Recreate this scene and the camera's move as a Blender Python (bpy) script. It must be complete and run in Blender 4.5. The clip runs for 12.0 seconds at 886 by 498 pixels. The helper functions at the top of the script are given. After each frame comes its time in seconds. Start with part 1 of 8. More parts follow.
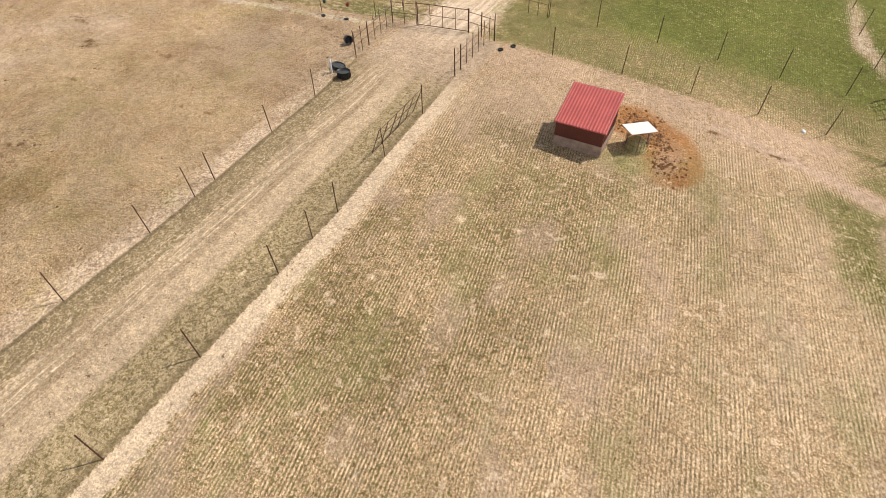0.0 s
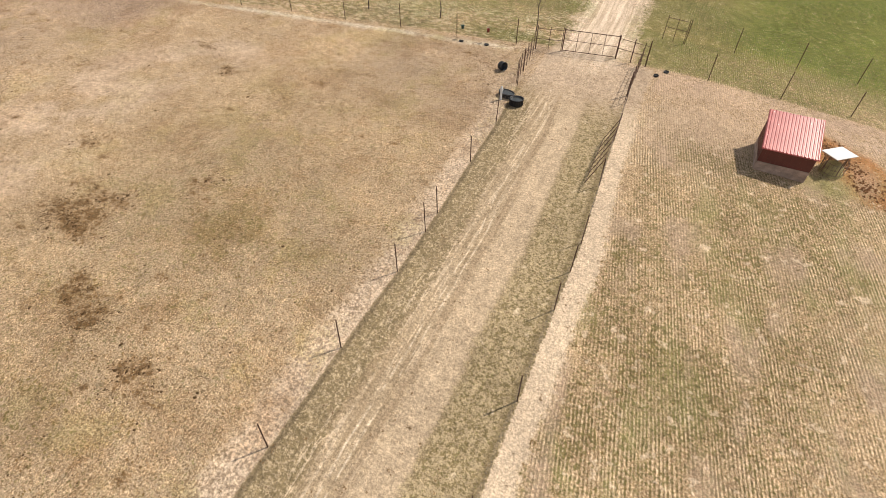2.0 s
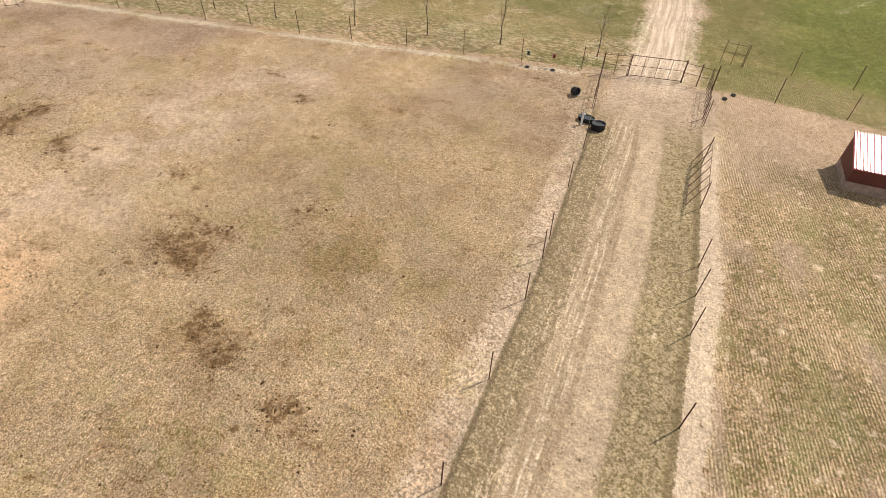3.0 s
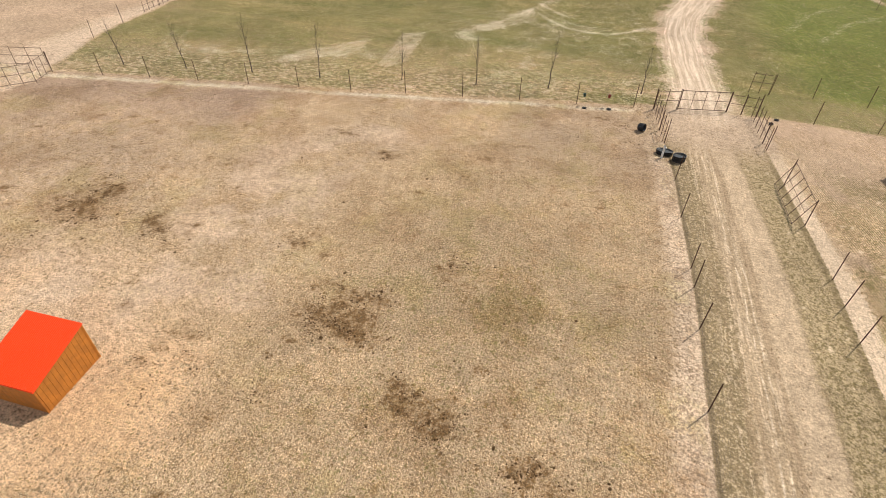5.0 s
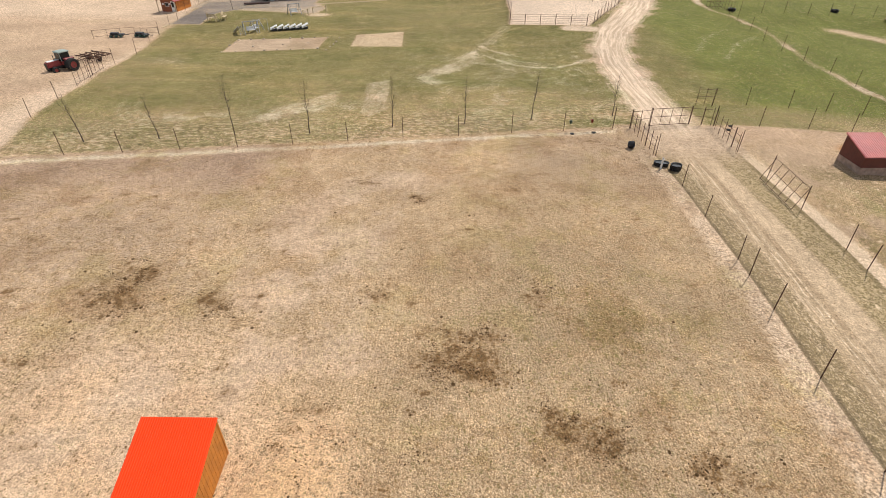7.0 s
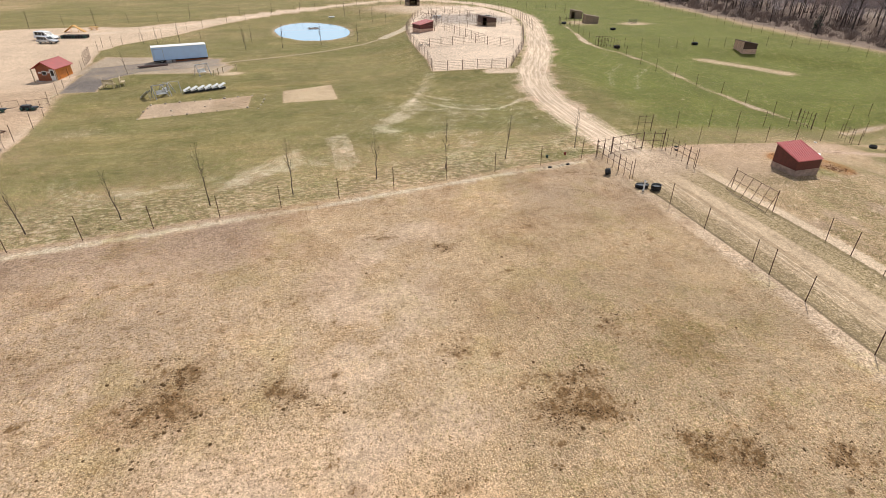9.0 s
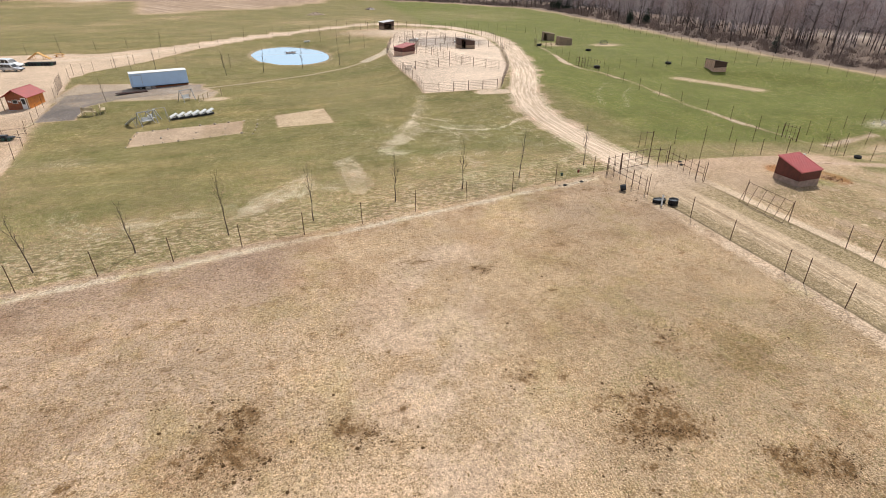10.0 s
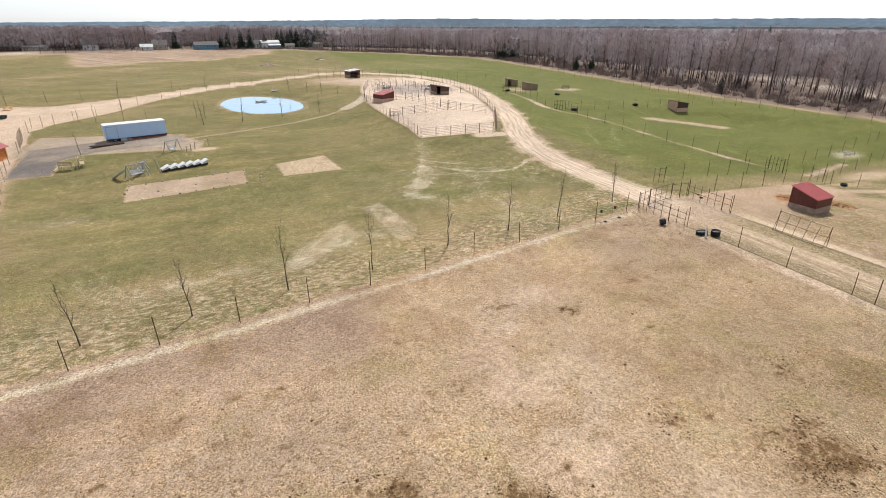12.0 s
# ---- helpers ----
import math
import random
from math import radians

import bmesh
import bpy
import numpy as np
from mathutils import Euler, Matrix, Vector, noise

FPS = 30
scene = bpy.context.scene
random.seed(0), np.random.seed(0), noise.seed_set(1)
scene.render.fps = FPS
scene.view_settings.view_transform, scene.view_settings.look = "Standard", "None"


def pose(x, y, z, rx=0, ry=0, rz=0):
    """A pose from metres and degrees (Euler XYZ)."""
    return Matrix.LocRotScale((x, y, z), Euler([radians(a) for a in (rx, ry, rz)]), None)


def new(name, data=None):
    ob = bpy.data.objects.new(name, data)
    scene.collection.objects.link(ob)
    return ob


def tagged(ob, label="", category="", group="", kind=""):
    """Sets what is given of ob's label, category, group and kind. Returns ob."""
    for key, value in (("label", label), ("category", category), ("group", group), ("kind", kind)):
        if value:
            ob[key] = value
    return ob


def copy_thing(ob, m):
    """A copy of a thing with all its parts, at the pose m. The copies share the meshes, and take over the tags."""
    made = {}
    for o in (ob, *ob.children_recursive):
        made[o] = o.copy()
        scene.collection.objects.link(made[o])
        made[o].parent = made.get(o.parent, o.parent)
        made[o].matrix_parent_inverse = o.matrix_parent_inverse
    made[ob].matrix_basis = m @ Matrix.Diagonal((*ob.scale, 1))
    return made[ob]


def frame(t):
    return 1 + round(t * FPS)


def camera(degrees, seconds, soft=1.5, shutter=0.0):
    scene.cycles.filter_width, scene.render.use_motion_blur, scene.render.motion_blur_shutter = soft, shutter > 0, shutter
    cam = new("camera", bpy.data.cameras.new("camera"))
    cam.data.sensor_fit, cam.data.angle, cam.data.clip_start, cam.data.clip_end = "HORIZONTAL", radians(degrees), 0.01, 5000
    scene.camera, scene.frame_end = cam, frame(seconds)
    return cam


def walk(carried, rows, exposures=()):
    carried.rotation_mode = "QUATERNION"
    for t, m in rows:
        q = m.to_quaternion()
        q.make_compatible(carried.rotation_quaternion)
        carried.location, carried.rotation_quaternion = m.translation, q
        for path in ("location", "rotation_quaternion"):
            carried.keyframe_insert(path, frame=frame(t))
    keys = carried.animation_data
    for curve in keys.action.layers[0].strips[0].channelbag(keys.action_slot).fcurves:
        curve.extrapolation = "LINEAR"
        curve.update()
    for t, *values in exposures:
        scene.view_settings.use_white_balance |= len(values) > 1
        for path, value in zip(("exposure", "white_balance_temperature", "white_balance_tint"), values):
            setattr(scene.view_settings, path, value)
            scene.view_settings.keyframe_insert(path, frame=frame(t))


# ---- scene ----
# camera and its flight
cam = camera(80.3, 12.0, soft=0.6)
ROWS = [
    (0.0, 1.712, 0.999, 19.561, 43.088, 1.253, 30.286),
    (0.5, -1.665, -0.548, 19.888, 42.934, 0.706, 29.006),
    (1.0, -5.193, -2.130, 20.115, 43.130, 0.202, 27.833),
    (1.5, -8.602, -3.705, 20.201, 43.391, -0.331, 26.831),
    (2.0, -12.104, -5.236, 20.245, 44.255, -0.655, 26.033),
    (2.5, -15.621, -6.727, 20.324, 45.240, -1.088, 25.087),
    (3.0, -18.972, -7.959, 20.436, 46.248, -1.179, 23.696),
    (3.5, -21.929, -9.001, 20.530, 47.240, -1.176, 22.160),
    (5.5, -33.147, -12.260, 20.739, 51.718, -0.904, 11.727),
    (6.0, -35.796, -12.905, 20.707, 52.894, -0.771, 8.634),
    (6.5, -38.461, -13.319, 20.597, 54.074, -0.589, 4.517),
    (7.0, -41.097, -13.426, 20.536, 55.218, -0.443, 0.381),
    (9.0, -51.452, -11.164, 20.305, 59.894, -0.075, -14.413),
    (9.5, -53.782, -10.102, 20.229, 60.919, -0.041, -16.665),
    (10.0, -56.236, -8.907, 20.017, 62.123, -0.031, -18.772),
    (10.5, -58.585, -7.640, 19.806, 63.318, -0.024, -20.722),
    (11.0, -60.816, -6.352, 19.641, 64.524, -0.024, -22.469),
    (11.5, -62.836, -5.094, 19.487, 65.666, 0.002, -24.048),
    (12.0, -64.946, -3.750, 19.354, 66.868, 0.025, -25.743),
]
walk(cam, [(t, pose(x, y, z, rx, ry, rz)) for t, x, y, z, rx, ry, rz in ROWS],
     [(0.0, 0.0, 6700, 10), (3.5, 0.0, 6650, 10), (7.0, 0.0, 6500, 10), (12.0, 0.05, 6150, 10)])

# ---- sun and sky ----
SUN_ELEVATION, SUN_AZIMUTH = 54.0, 40.0  # azimuth from +y towards +x
sun_way = Vector((math.sin(radians(SUN_AZIMUTH)) * math.cos(radians(SUN_ELEVATION)),
                  math.cos(radians(SUN_AZIMUTH)) * math.cos(radians(SUN_ELEVATION)),
                  math.sin(radians(SUN_ELEVATION))))
world = bpy.data.worlds.new("sky")
scene.world = world
world.use_nodes = True
wn = world.node_tree.nodes
sky = wn.new("ShaderNodeTexSky")
sky.sky_type = "NISHITA"
sky.sun_disc = False
sky.sun_elevation, sky.sun_rotation = radians(SUN_ELEVATION), radians(SUN_AZIMUTH)
sky.air_density, sky.dust_density, sky.ozone_density = 0.9, 0.6, 1.0
haze = wn.new("ShaderNodeHueSaturation")  # a pale, hazy spring sky
haze.inputs["Saturation"].default_value = 0.27
world.node_tree.links.new(sky.outputs[0], haze.inputs["Color"])
world.node_tree.links.new(haze.outputs[0], wn["Background"].inputs[0])
wn["Background"].inputs[1].default_value = 0.145
sun = new("sun", bpy.data.lights.new("sun", "SUN"))
sun.data.energy, sun.data.angle, sun.data.color = 3.85, radians(0.53), (1.0, 0.925, 0.82)
sun.matrix_world = Matrix.Translation((0, 0, 90)) @ sun_way.to_track_quat("Z", "Y").to_matrix().to_4x4()
scene.view_settings.exposure = 0.0

# ---- lie of the land ----


def land(x, y):
    """Height of the ground: the pasture rises gently away from the camera's start, then lies level."""
    x, y = np.asarray(x, float), np.asarray(y, float)
    y = -60 + 12 * np.logaddexp(0, (y + 60) / 12)
    sp = 10 * np.logaddexp(0, (y - 40) / 10)
    fade = np.where(y < 60, 1.0, np.exp(-(np.maximum(y, 60) - 60) / 60))
    xs = np.clip(x, -120, 80)
    dip = 0.4 / (1 + np.exp(-np.clip((x + 7) / 2.5, -40, 40))) * np.exp(-np.maximum(y - 45, 0) / 25)
    dip = dip + 0.09 * 2 * np.logaddexp(0, (np.minimum(x, 18) + 4) / 2) * np.exp(-((y - 40) / 11) ** 2)  # the field's corner falls away
    return -dip + 0.015 - 0.399 * (xs + 40) / 50 * fade + 2.372 * (y - sp) / 50 - 0.0899 * sp / 50 * np.where(y < 150, 1.0, 150 / np.maximum(y, 1))


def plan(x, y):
    """The plan slid along the end camera's sight lines to fit its view: corral nearer and higher, the lawn's west end
    and the east field farther and lower.
    """
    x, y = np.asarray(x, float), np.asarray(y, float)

    def nudge(cx, cy, a, b):
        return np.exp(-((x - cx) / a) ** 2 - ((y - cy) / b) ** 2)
    k = 0.085 * nudge(-76, 60, 22, 18) - 0.149 * nudge(-12, 110, 20, 45) + 0.112 * nudge(32, 66, 16, 18)
    k = k - 0.099 * nudge(24, 112, 20, 32) - 0.048 * nudge(-60, 185, 60, 40) - 0.148 * nudge(-10, 190, 30, 40) + 0.105 * nudge(-97, 84, 15, 19)
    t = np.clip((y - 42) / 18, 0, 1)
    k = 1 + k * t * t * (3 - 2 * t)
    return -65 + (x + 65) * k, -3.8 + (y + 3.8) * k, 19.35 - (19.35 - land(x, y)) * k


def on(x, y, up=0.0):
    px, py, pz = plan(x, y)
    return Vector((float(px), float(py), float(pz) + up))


# ---- mesh helpers ----


class Mesh:
    """Gathers boxes, tubes and sheets into one mesh."""

    def __init__(self):
        self.v, self.f = [], []

    def add(self, verts, faces):
        n = len(self.v)
        self.v += [tuple(p) for p in verts]
        self.f += [tuple(i + n for i in f) for f in faces]
        return self

    def box(self, lo, hi, m=None, taper=0.0):
        (a, b, c), (d, e, f) = lo, hi
        tx, ty = (d - a) * taper / 2, (e - b) * taper / 2
        vs = [Vector(p) for p in ((a, b, c), (d, b, c), (d, e, c), (a, e, c),
                                  (a + tx, b + ty, f), (d - tx, b + ty, f), (d - tx, e - ty, f), (a + tx, e - ty, f))]
        if m is not None:
            vs = [m @ p for p in vs]
        return self.add(vs, [(0, 3, 2, 1), (4, 5, 6, 7), (0, 1, 5, 4), (1, 2, 6, 5), (2, 3, 7, 6), (3, 0, 4, 7)])

    def tube(self, p0, p1, r0, r1=None, n=6, caps=True):
        r1 = r0 if r1 is None else r1
        p0, p1 = Vector(p0), Vector(p1)
        d = p1 - p0
        if d.length < 1e-6:
            return self
        d.normalize()
        u = d.cross(Vector((0, 0, 1)) if abs(d.z) < 0.9 else Vector((1, 0, 0))).normalized()
        w = d.cross(u)
        ring = [(math.cos(2 * math.pi * k / n), math.sin(2 * math.pi * k / n)) for k in range(n)]
        vs = [p0 + (u * c + w * s) * r0 for c, s in ring] + [p1 + (u * c + w * s) * r1 for c, s in ring]
        fs = [(k, (k + 1) % n, n + (k + 1) % n, n + k) for k in range(n)]
        if caps:
            fs += [tuple(range(n - 1, -1, -1)), tuple(range(n, 2 * n))]
        return self.add(vs, fs)

    def path(self, pts, radii, n=5):
        for k in range(len(pts) - 1):
            self.tube(pts[k], pts[k + 1], radii[k], radii[k + 1], n, caps=k == len(pts) - 2)
        return self

    def lathe(self, profile, n=20, m=None):
        vs, fs = [], []
        for r, z in profile:
            for k in range(n):
                p = Vector((r * math.cos(2 * math.pi * k / n), r * math.sin(2 * math.pi * k / n), z))
                vs.append(m @ p if m is not None else p)
        for j in range(len(profile) - 1):
            for k in range(n):
                fs.append((j * n + k, j * n + (k + 1) % n, (j + 1) * n + (k + 1) % n, (j + 1) * n + k))
        return self.add(vs, fs)

    def prism(self, outline, lo, hi, axis="x", m=None):
        """An outline in the other two axes, drawn out from lo to hi."""
        def put(a, b, t):
            p = {"x": (t, a, b), "y": (a, t, b), "z": (a, b, t)}[axis]
            return m @ Vector(p) if m is not None else Vector(p)
        n = len(outline)
        vs = [put(a, b, lo) for a, b in outline] + [put(a, b, hi) for a, b in outline]
        fs = [(k, (k + 1) % n, n + (k + 1) % n, n + k) for k in range(n)] + [tuple(range(n - 1, -1, -1)), tuple(range(n, 2 * n))]
        return self.add(vs, fs)

    def data(self, name, material, smooth=False, fix=True):
        me = bpy.data.meshes.new(name)
        me.from_pydata(self.v, [], self.f)
        if fix:
            bm = bmesh.new()
            bm.from_mesh(me)
            bmesh.ops.recalc_face_normals(bm, faces=bm.faces)
            bm.to_mesh(me)
            bm.free()
        me.materials.append(material)
        if smooth:
            me.polygons.foreach_set("use_smooth", [True] * len(me.polygons))
        return me


def part(name, mesh, material, parent=None, label="", smooth=False, bevel=0.0):
    """Links a mesh as one object under a thing or a part (or at top level)."""
    data = mesh if isinstance(mesh, bpy.types.Mesh) else mesh.data(name, material, smooth)
    ob = new(name, data)
    if parent is not None:
        ob.parent = parent
    if label:
        tagged(ob, label)
    if bevel:
        mod = ob.modifiers.new("edge", "BEVEL")
        mod.width, mod.segments, mod.limit_method = bevel, 1, "ANGLE"
    return ob


def thing(name, place, label, category, group="", turn=0.0, kind=""):
    """An empty at the base of a thing; its parts are built round its origin."""
    ob = new(name)
    ob.empty_display_size = 0.3
    ob.matrix_basis = Matrix.Translation(place) @ pose(0, 0, 0, 0, 0, turn)
    return tagged(ob, label, category, group, kind)


# ---- materials ----


def material(name, base, rough=0.7, metal=0.0, vary=0.25, scale=3.0, fine=40.0, bump=0.15, depth=0.01, other=None, spots=0.0, random_tint=0.0, specular=0.5):
    """A surface with two scales of variation: broad stains and fine grain, and a bump from the grain."""
    m = bpy.data.materials.new(name)
    m.use_nodes = True
    nt = m.node_tree
    N, L = nt.nodes, nt.links
    bsdf = N["Principled BSDF"]
    tc = N.new("ShaderNodeTexCoord")
    n1, n2 = N.new("ShaderNodeTexNoise"), N.new("ShaderNodeTexNoise")
    for n, s, d in ((n1, scale, 4.0), (n2, fine, 3.0)):
        n.inputs["Scale"].default_value, n.inputs["Detail"].default_value = s, d
        L.new(tc.outputs["Object"], n.inputs["Vector"])
    base = tuple(base)
    dark = tuple(c * (1 - vary) for c in base) if other is None else tuple(other)
    mix = N.new("ShaderNodeMix")
    mix.data_type = "RGBA"
    mix.inputs[6].default_value, mix.inputs[7].default_value = (*dark, 1), (*base, 1)
    ramp = N.new("ShaderNodeMapRange")
    ramp.inputs[1].default_value, ramp.inputs[2].default_value = 0.36, 0.64
    L.new(n1.outputs[0], ramp.inputs[0])
    L.new(ramp.outputs[0], mix.inputs[0])
    hsv = N.new("ShaderNodeHueSaturation")
    val = N.new("ShaderNodeMapRange")
    val.inputs[1].default_value, val.inputs[2].default_value = 0.3, 0.7
    val.inputs[3].default_value, val.inputs[4].default_value = 1 - vary * 0.6, 1 + vary * 0.6
    L.new(n2.outputs[0], val.inputs[0])
    last = val.outputs[0]
    if random_tint:
        info = N.new("ShaderNodeObjectInfo")
        rr = N.new("ShaderNodeMapRange")
        rr.inputs[3].default_value, rr.inputs[4].default_value = 1 - random_tint, 1 + random_tint
        L.new(info.outputs["Random"], rr.inputs[0])
        mul = N.new("ShaderNodeMath")
        mul.operation = "MULTIPLY"
        L.new(last, mul.inputs[0]), L.new(rr.outputs[0], mul.inputs[1])
        last = mul.outputs[0]
    L.new(last, hsv.inputs["Value"])
    L.new(mix.outputs[2], hsv.inputs["Color"])
    L.new(hsv.outputs[0], bsdf.inputs["Base Color"])
    bsdf.inputs["Metallic"].default_value = metal
    bsdf.inputs["Specular IOR Level"].default_value = specular
    ro = N.new("ShaderNodeMapRange")
    ro.inputs[3].default_value, ro.inputs[4].default_value = max(0.02, rough - 0.08), min(1, rough + 0.08)
    L.new(n1.outputs[0], ro.inputs[0])
    L.new(ro.outputs[0], bsdf.inputs["Roughness"])
    if bump:
        b = N.new("ShaderNodeBump")
        b.inputs["Strength"].default_value, b.inputs["Distance"].default_value = bump, depth
        L.new(n2.outputs[0], b.inputs["Height"])
        L.new(b.outputs[0], bsdf.inputs["Normal"])
    return m


RUST = material("rusty_steel", (0.13, 0.062, 0.038), 0.75, 0.2, 0.45, 4, 60)
PIPE = material("brown_pipe", (0.13, 0.068, 0.045), 0.6, 0.3, 0.4, 3, 50)
GALV = material("galvanised_steel", (0.42, 0.42, 0.42), 0.45, 0.6, 0.2, 6, 60)
GREYPIPE = material("weathered_pipe", (0.25, 0.17, 0.125), 0.6, 0.3, 0.3, 4, 50)
WIRE = material("fence_wire", (0.16, 0.13, 0.11), 0.6, 0.5, 0.2, 6, 60, bump=0)
ROOF_RED = material("red_painted_steel_roof", (0.50, 0.085, 0.075), 0.33, 0.0, 0.15, 1.5, 30, 0.03, specular=1.0)
ROOF_ORANGE = material("bright_red_steel_roof", (0.92, 0.06, 0.006), 0.5, 0.0, 0.06, 1.2, 30, 0.05, specular=0.25)
ROOF_PALE = material("pale_steel_roof", (0.80, 0.80, 0.80), 0.45, 0.0, 0.1, 1.5, 30, 0.05)
SIDING_RED = material("dark_red_siding", (0.125, 0.028, 0.022), 0.5, 0.0, 0.25, 2, 40)
SIDING_BROWN = material("brown_siding", (0.085, 0.040, 0.028), 0.55, 0.0, 0.3, 2, 40)
SIDING_ORANGE = material("orange_stained_boards", (0.56, 0.20, 0.028), 0.6, 0.0, 0.25, 2.5, 50)
SIDING_CEDAR = material("red_cedar_boards", (0.30, 0.085, 0.03), 0.6, 0.0, 0.3, 2.5, 50)
GREYWOOD = material("grey_weathered_boards", (0.27, 0.20, 0.165), 0.85, 0.0, 0.35, 2.5, 50, 0.3)
PALEWOOD = material("pale_timber", (0.55, 0.44, 0.28), 0.75, 0.0, 0.2, 2.5, 50)
TANWOOD = material("tan_boards", (0.34, 0.25, 0.17), 0.8, 0.0, 0.3, 2.5, 50, 0.25)
WHITE = material("white_paint", (0.78, 0.78, 0.77), 0.45, 0.0, 0.08, 2, 30, 0.05)
# the trailer's skin carries the blue of skylit shade in its colour
TRAILER_WHITE = material("skylight_tinted_trailer_skin", (0.46, 0.63, 0.86), 0.35, 0.0, 0.06, 1.0, 20, 0.03)
BLACK = material("black_plastic", (0.018, 0.020, 0.026), 0.42, 0.0, 0.3, 4, 40)
RUBBER = material("black_rubber", (0.022, 0.022, 0.023), 0.85, 0.0, 0.3, 6, 60, 0.3)
DARK = material("dark_steel", (0.05, 0.052, 0.058), 0.5, 0.4, 0.3, 5, 50)
BARK = material("grey_brown_bark", (0.12, 0.095, 0.085), 0.9, 0.0, 0.4, 3, 30, 0.4, 0.02, random_tint=0.3)
TWIG = material("bare_twigs", (0.62, 0.55, 0.56), 0.9, 0.0, 0.3, 0.09, 3, 0, other=(0.40, 0.33, 0.325), random_tint=0.25)
TRUNK = material("dark_woodland_bark", (0.085, 0.066, 0.058), 0.95, 0.0, 0.4, 0.4, 8, 0, random_tint=0.3)
TWIG_RED = material("reddish_bare_twigs", (0.48, 0.36, 0.335), 0.9, 0.0, 0.3, 0.09, 3, 0, other=(0.33, 0.245, 0.23), random_tint=0.2)
TWIG_PALE = material("pale_bare_twigs", (0.66, 0.60, 0.60), 0.9, 0.0, 0.25, 0.09, 3, 0, other=(0.46, 0.40, 0.39))
TWIG_FAR = material("far_bare_twigs", (0.50, 0.435, 0.45), 0.9, 0.0, 0.3, 0.06, 2, 0, other=(0.33, 0.275, 0.28))
SAPLING = material("sapling_bark", (0.105, 0.072, 0.058), 0.85, 0.0, 0.3, 3, 40, 0.2)
NEEDLE = material("conifer_needles", (0.030, 0.052, 0.026), 0.8, 0.0, 0.45, 0.6, 6, 0, random_tint=0.25)
HAY = material("old_hay", (0.50, 0.43, 0.20), 0.95, 0.0, 0.35, 2.5, 30, 0.5, 0.03)
DUNG = material("dry_dung", (0.105, 0.064, 0.033), 1.0, 0.0, 0.4, 8, 50, 0.4, 0.02, specular=0.0)
STRAW = material("straw_tufts", (0.55, 0.415, 0.24), 0.95, 0.0, 0.4, 0.7, 20, 0)
GRASS = material("grass_tufts", (0.30, 0.28, 0.10), 0.95, 0.0, 0.45, 0.5, 15, 0)
OLIVE = material("dark_olive_tufts", (0.13, 0.105, 0.045), 0.95, 0.0, 0.45, 0.5, 15, 0)
GLASS_DARK = material("tinted_window", (0.02, 0.025, 0.03), 0.08, 0.0, 0.1, 3, 20, 0)
TRACTOR_RED = material("faded_tractor_red", (0.26, 0.035, 0.035), 0.42, 0.0, 0.25, 3, 30)
GREEN_PLASTIC = material("green_plastic", (0.015, 0.065, 0.055), 0.45, 0.0, 0.15, 4, 30)
RED_PLASTIC = material("red_plastic", (0.22, 0.022, 0.016), 0.45, 0.0, 0.15, 4, 30)
YELLOW_WOOD = material("yellow_stained_timber", (0.55, 0.30, 0.07), 0.7, 0.0, 0.2, 3, 40)
SILVER = material("silver_car_paint", (0.55, 0.56, 0.58), 0.25, 0.5, 0.05, 2, 20, 0)
CAR_WHITE = material("white_car_paint", (0.78, 0.80, 0.82), 0.22, 0.0, 0.05, 2, 20, 0)
ROSY_BOARDS = material("rosy_tan_boards", (0.66, 0.43, 0.325), 0.8, 0.0, 0.25, 2.5, 50, 0.2)
SKIRT_BOARDS = material("weathered_skirt_boards", (0.42, 0.30, 0.24), 0.85, 0.0, 0.35, 2.5, 50, 0.3)
KIOSK_RED = material("dull_red_kiosk_roof", (0.34, 0.042, 0.036), 0.45, 0.0, 0.2, 1.5, 30, 0.03)
STONE = material("field_stone", (0.50, 0.42, 0.33), 0.9, 0.0, 0.3, 5, 40, 0.4, random_tint=0.2)
CONCRETE = material("pale_concrete", (0.55, 0.52, 0.48), 0.85, 0.0, 0.15, 3, 40, 0.2)
SHINGLE = material("grey_shingles", (0.16, 0.15, 0.15), 0.9, 0.0, 0.3, 0.8, 10, 0.2)
CLAP_WHITE = material("white_clapboard", (0.66, 0.66, 0.64), 0.7, 0.0, 0.1, 1, 10, 0.1)
CLAP_BLUE = material("blue_metal_siding", (0.10, 0.26, 0.38), 0.5, 0.0, 0.1, 1, 10, 0.1)
CLAP_TAN = material("tan_clapboard", (0.40, 0.34, 0.28), 0.7, 0.0, 0.1, 1, 10, 0.1)
BRUSH = material("russet_brush", (0.34, 0.255, 0.215), 0.9, 0.0, 0.4, 0.8, 10, 0, random_tint=0.2)

# ---- the ground ----


def lattice_noise(x, y, size, seed=0, octaves=4):
    """Smooth noise from 0 to 1 over arrays of places."""
    out, amp, total = np.zeros_like(x), 1.0, 0.0
    for o in range(octaves):
        u, v = x / size * 2 ** o + 31.7 * o + seed * 7.3, y / size * 2 ** o - 17.1 * o + seed * 3.9
        i, j = np.floor(u), np.floor(v)
        a, b = u - i, v - j
        a, b = a * a * (3 - 2 * a), b * b * (3 - 2 * b)

        def h(p, q):
            s = np.sin(p * 127.1 + q * 311.7 + seed * 74.7 + o * 19.3) * 43758.5453
            return s - np.floor(s)
        out += amp * ((h(i, j) * (1 - a) + h(i + 1, j) * a) * (1 - b) + (h(i, j + 1) * (1 - a) + h(i + 1, j + 1) * a) * b)
        total += amp
        amp *= 0.55
    return out / total


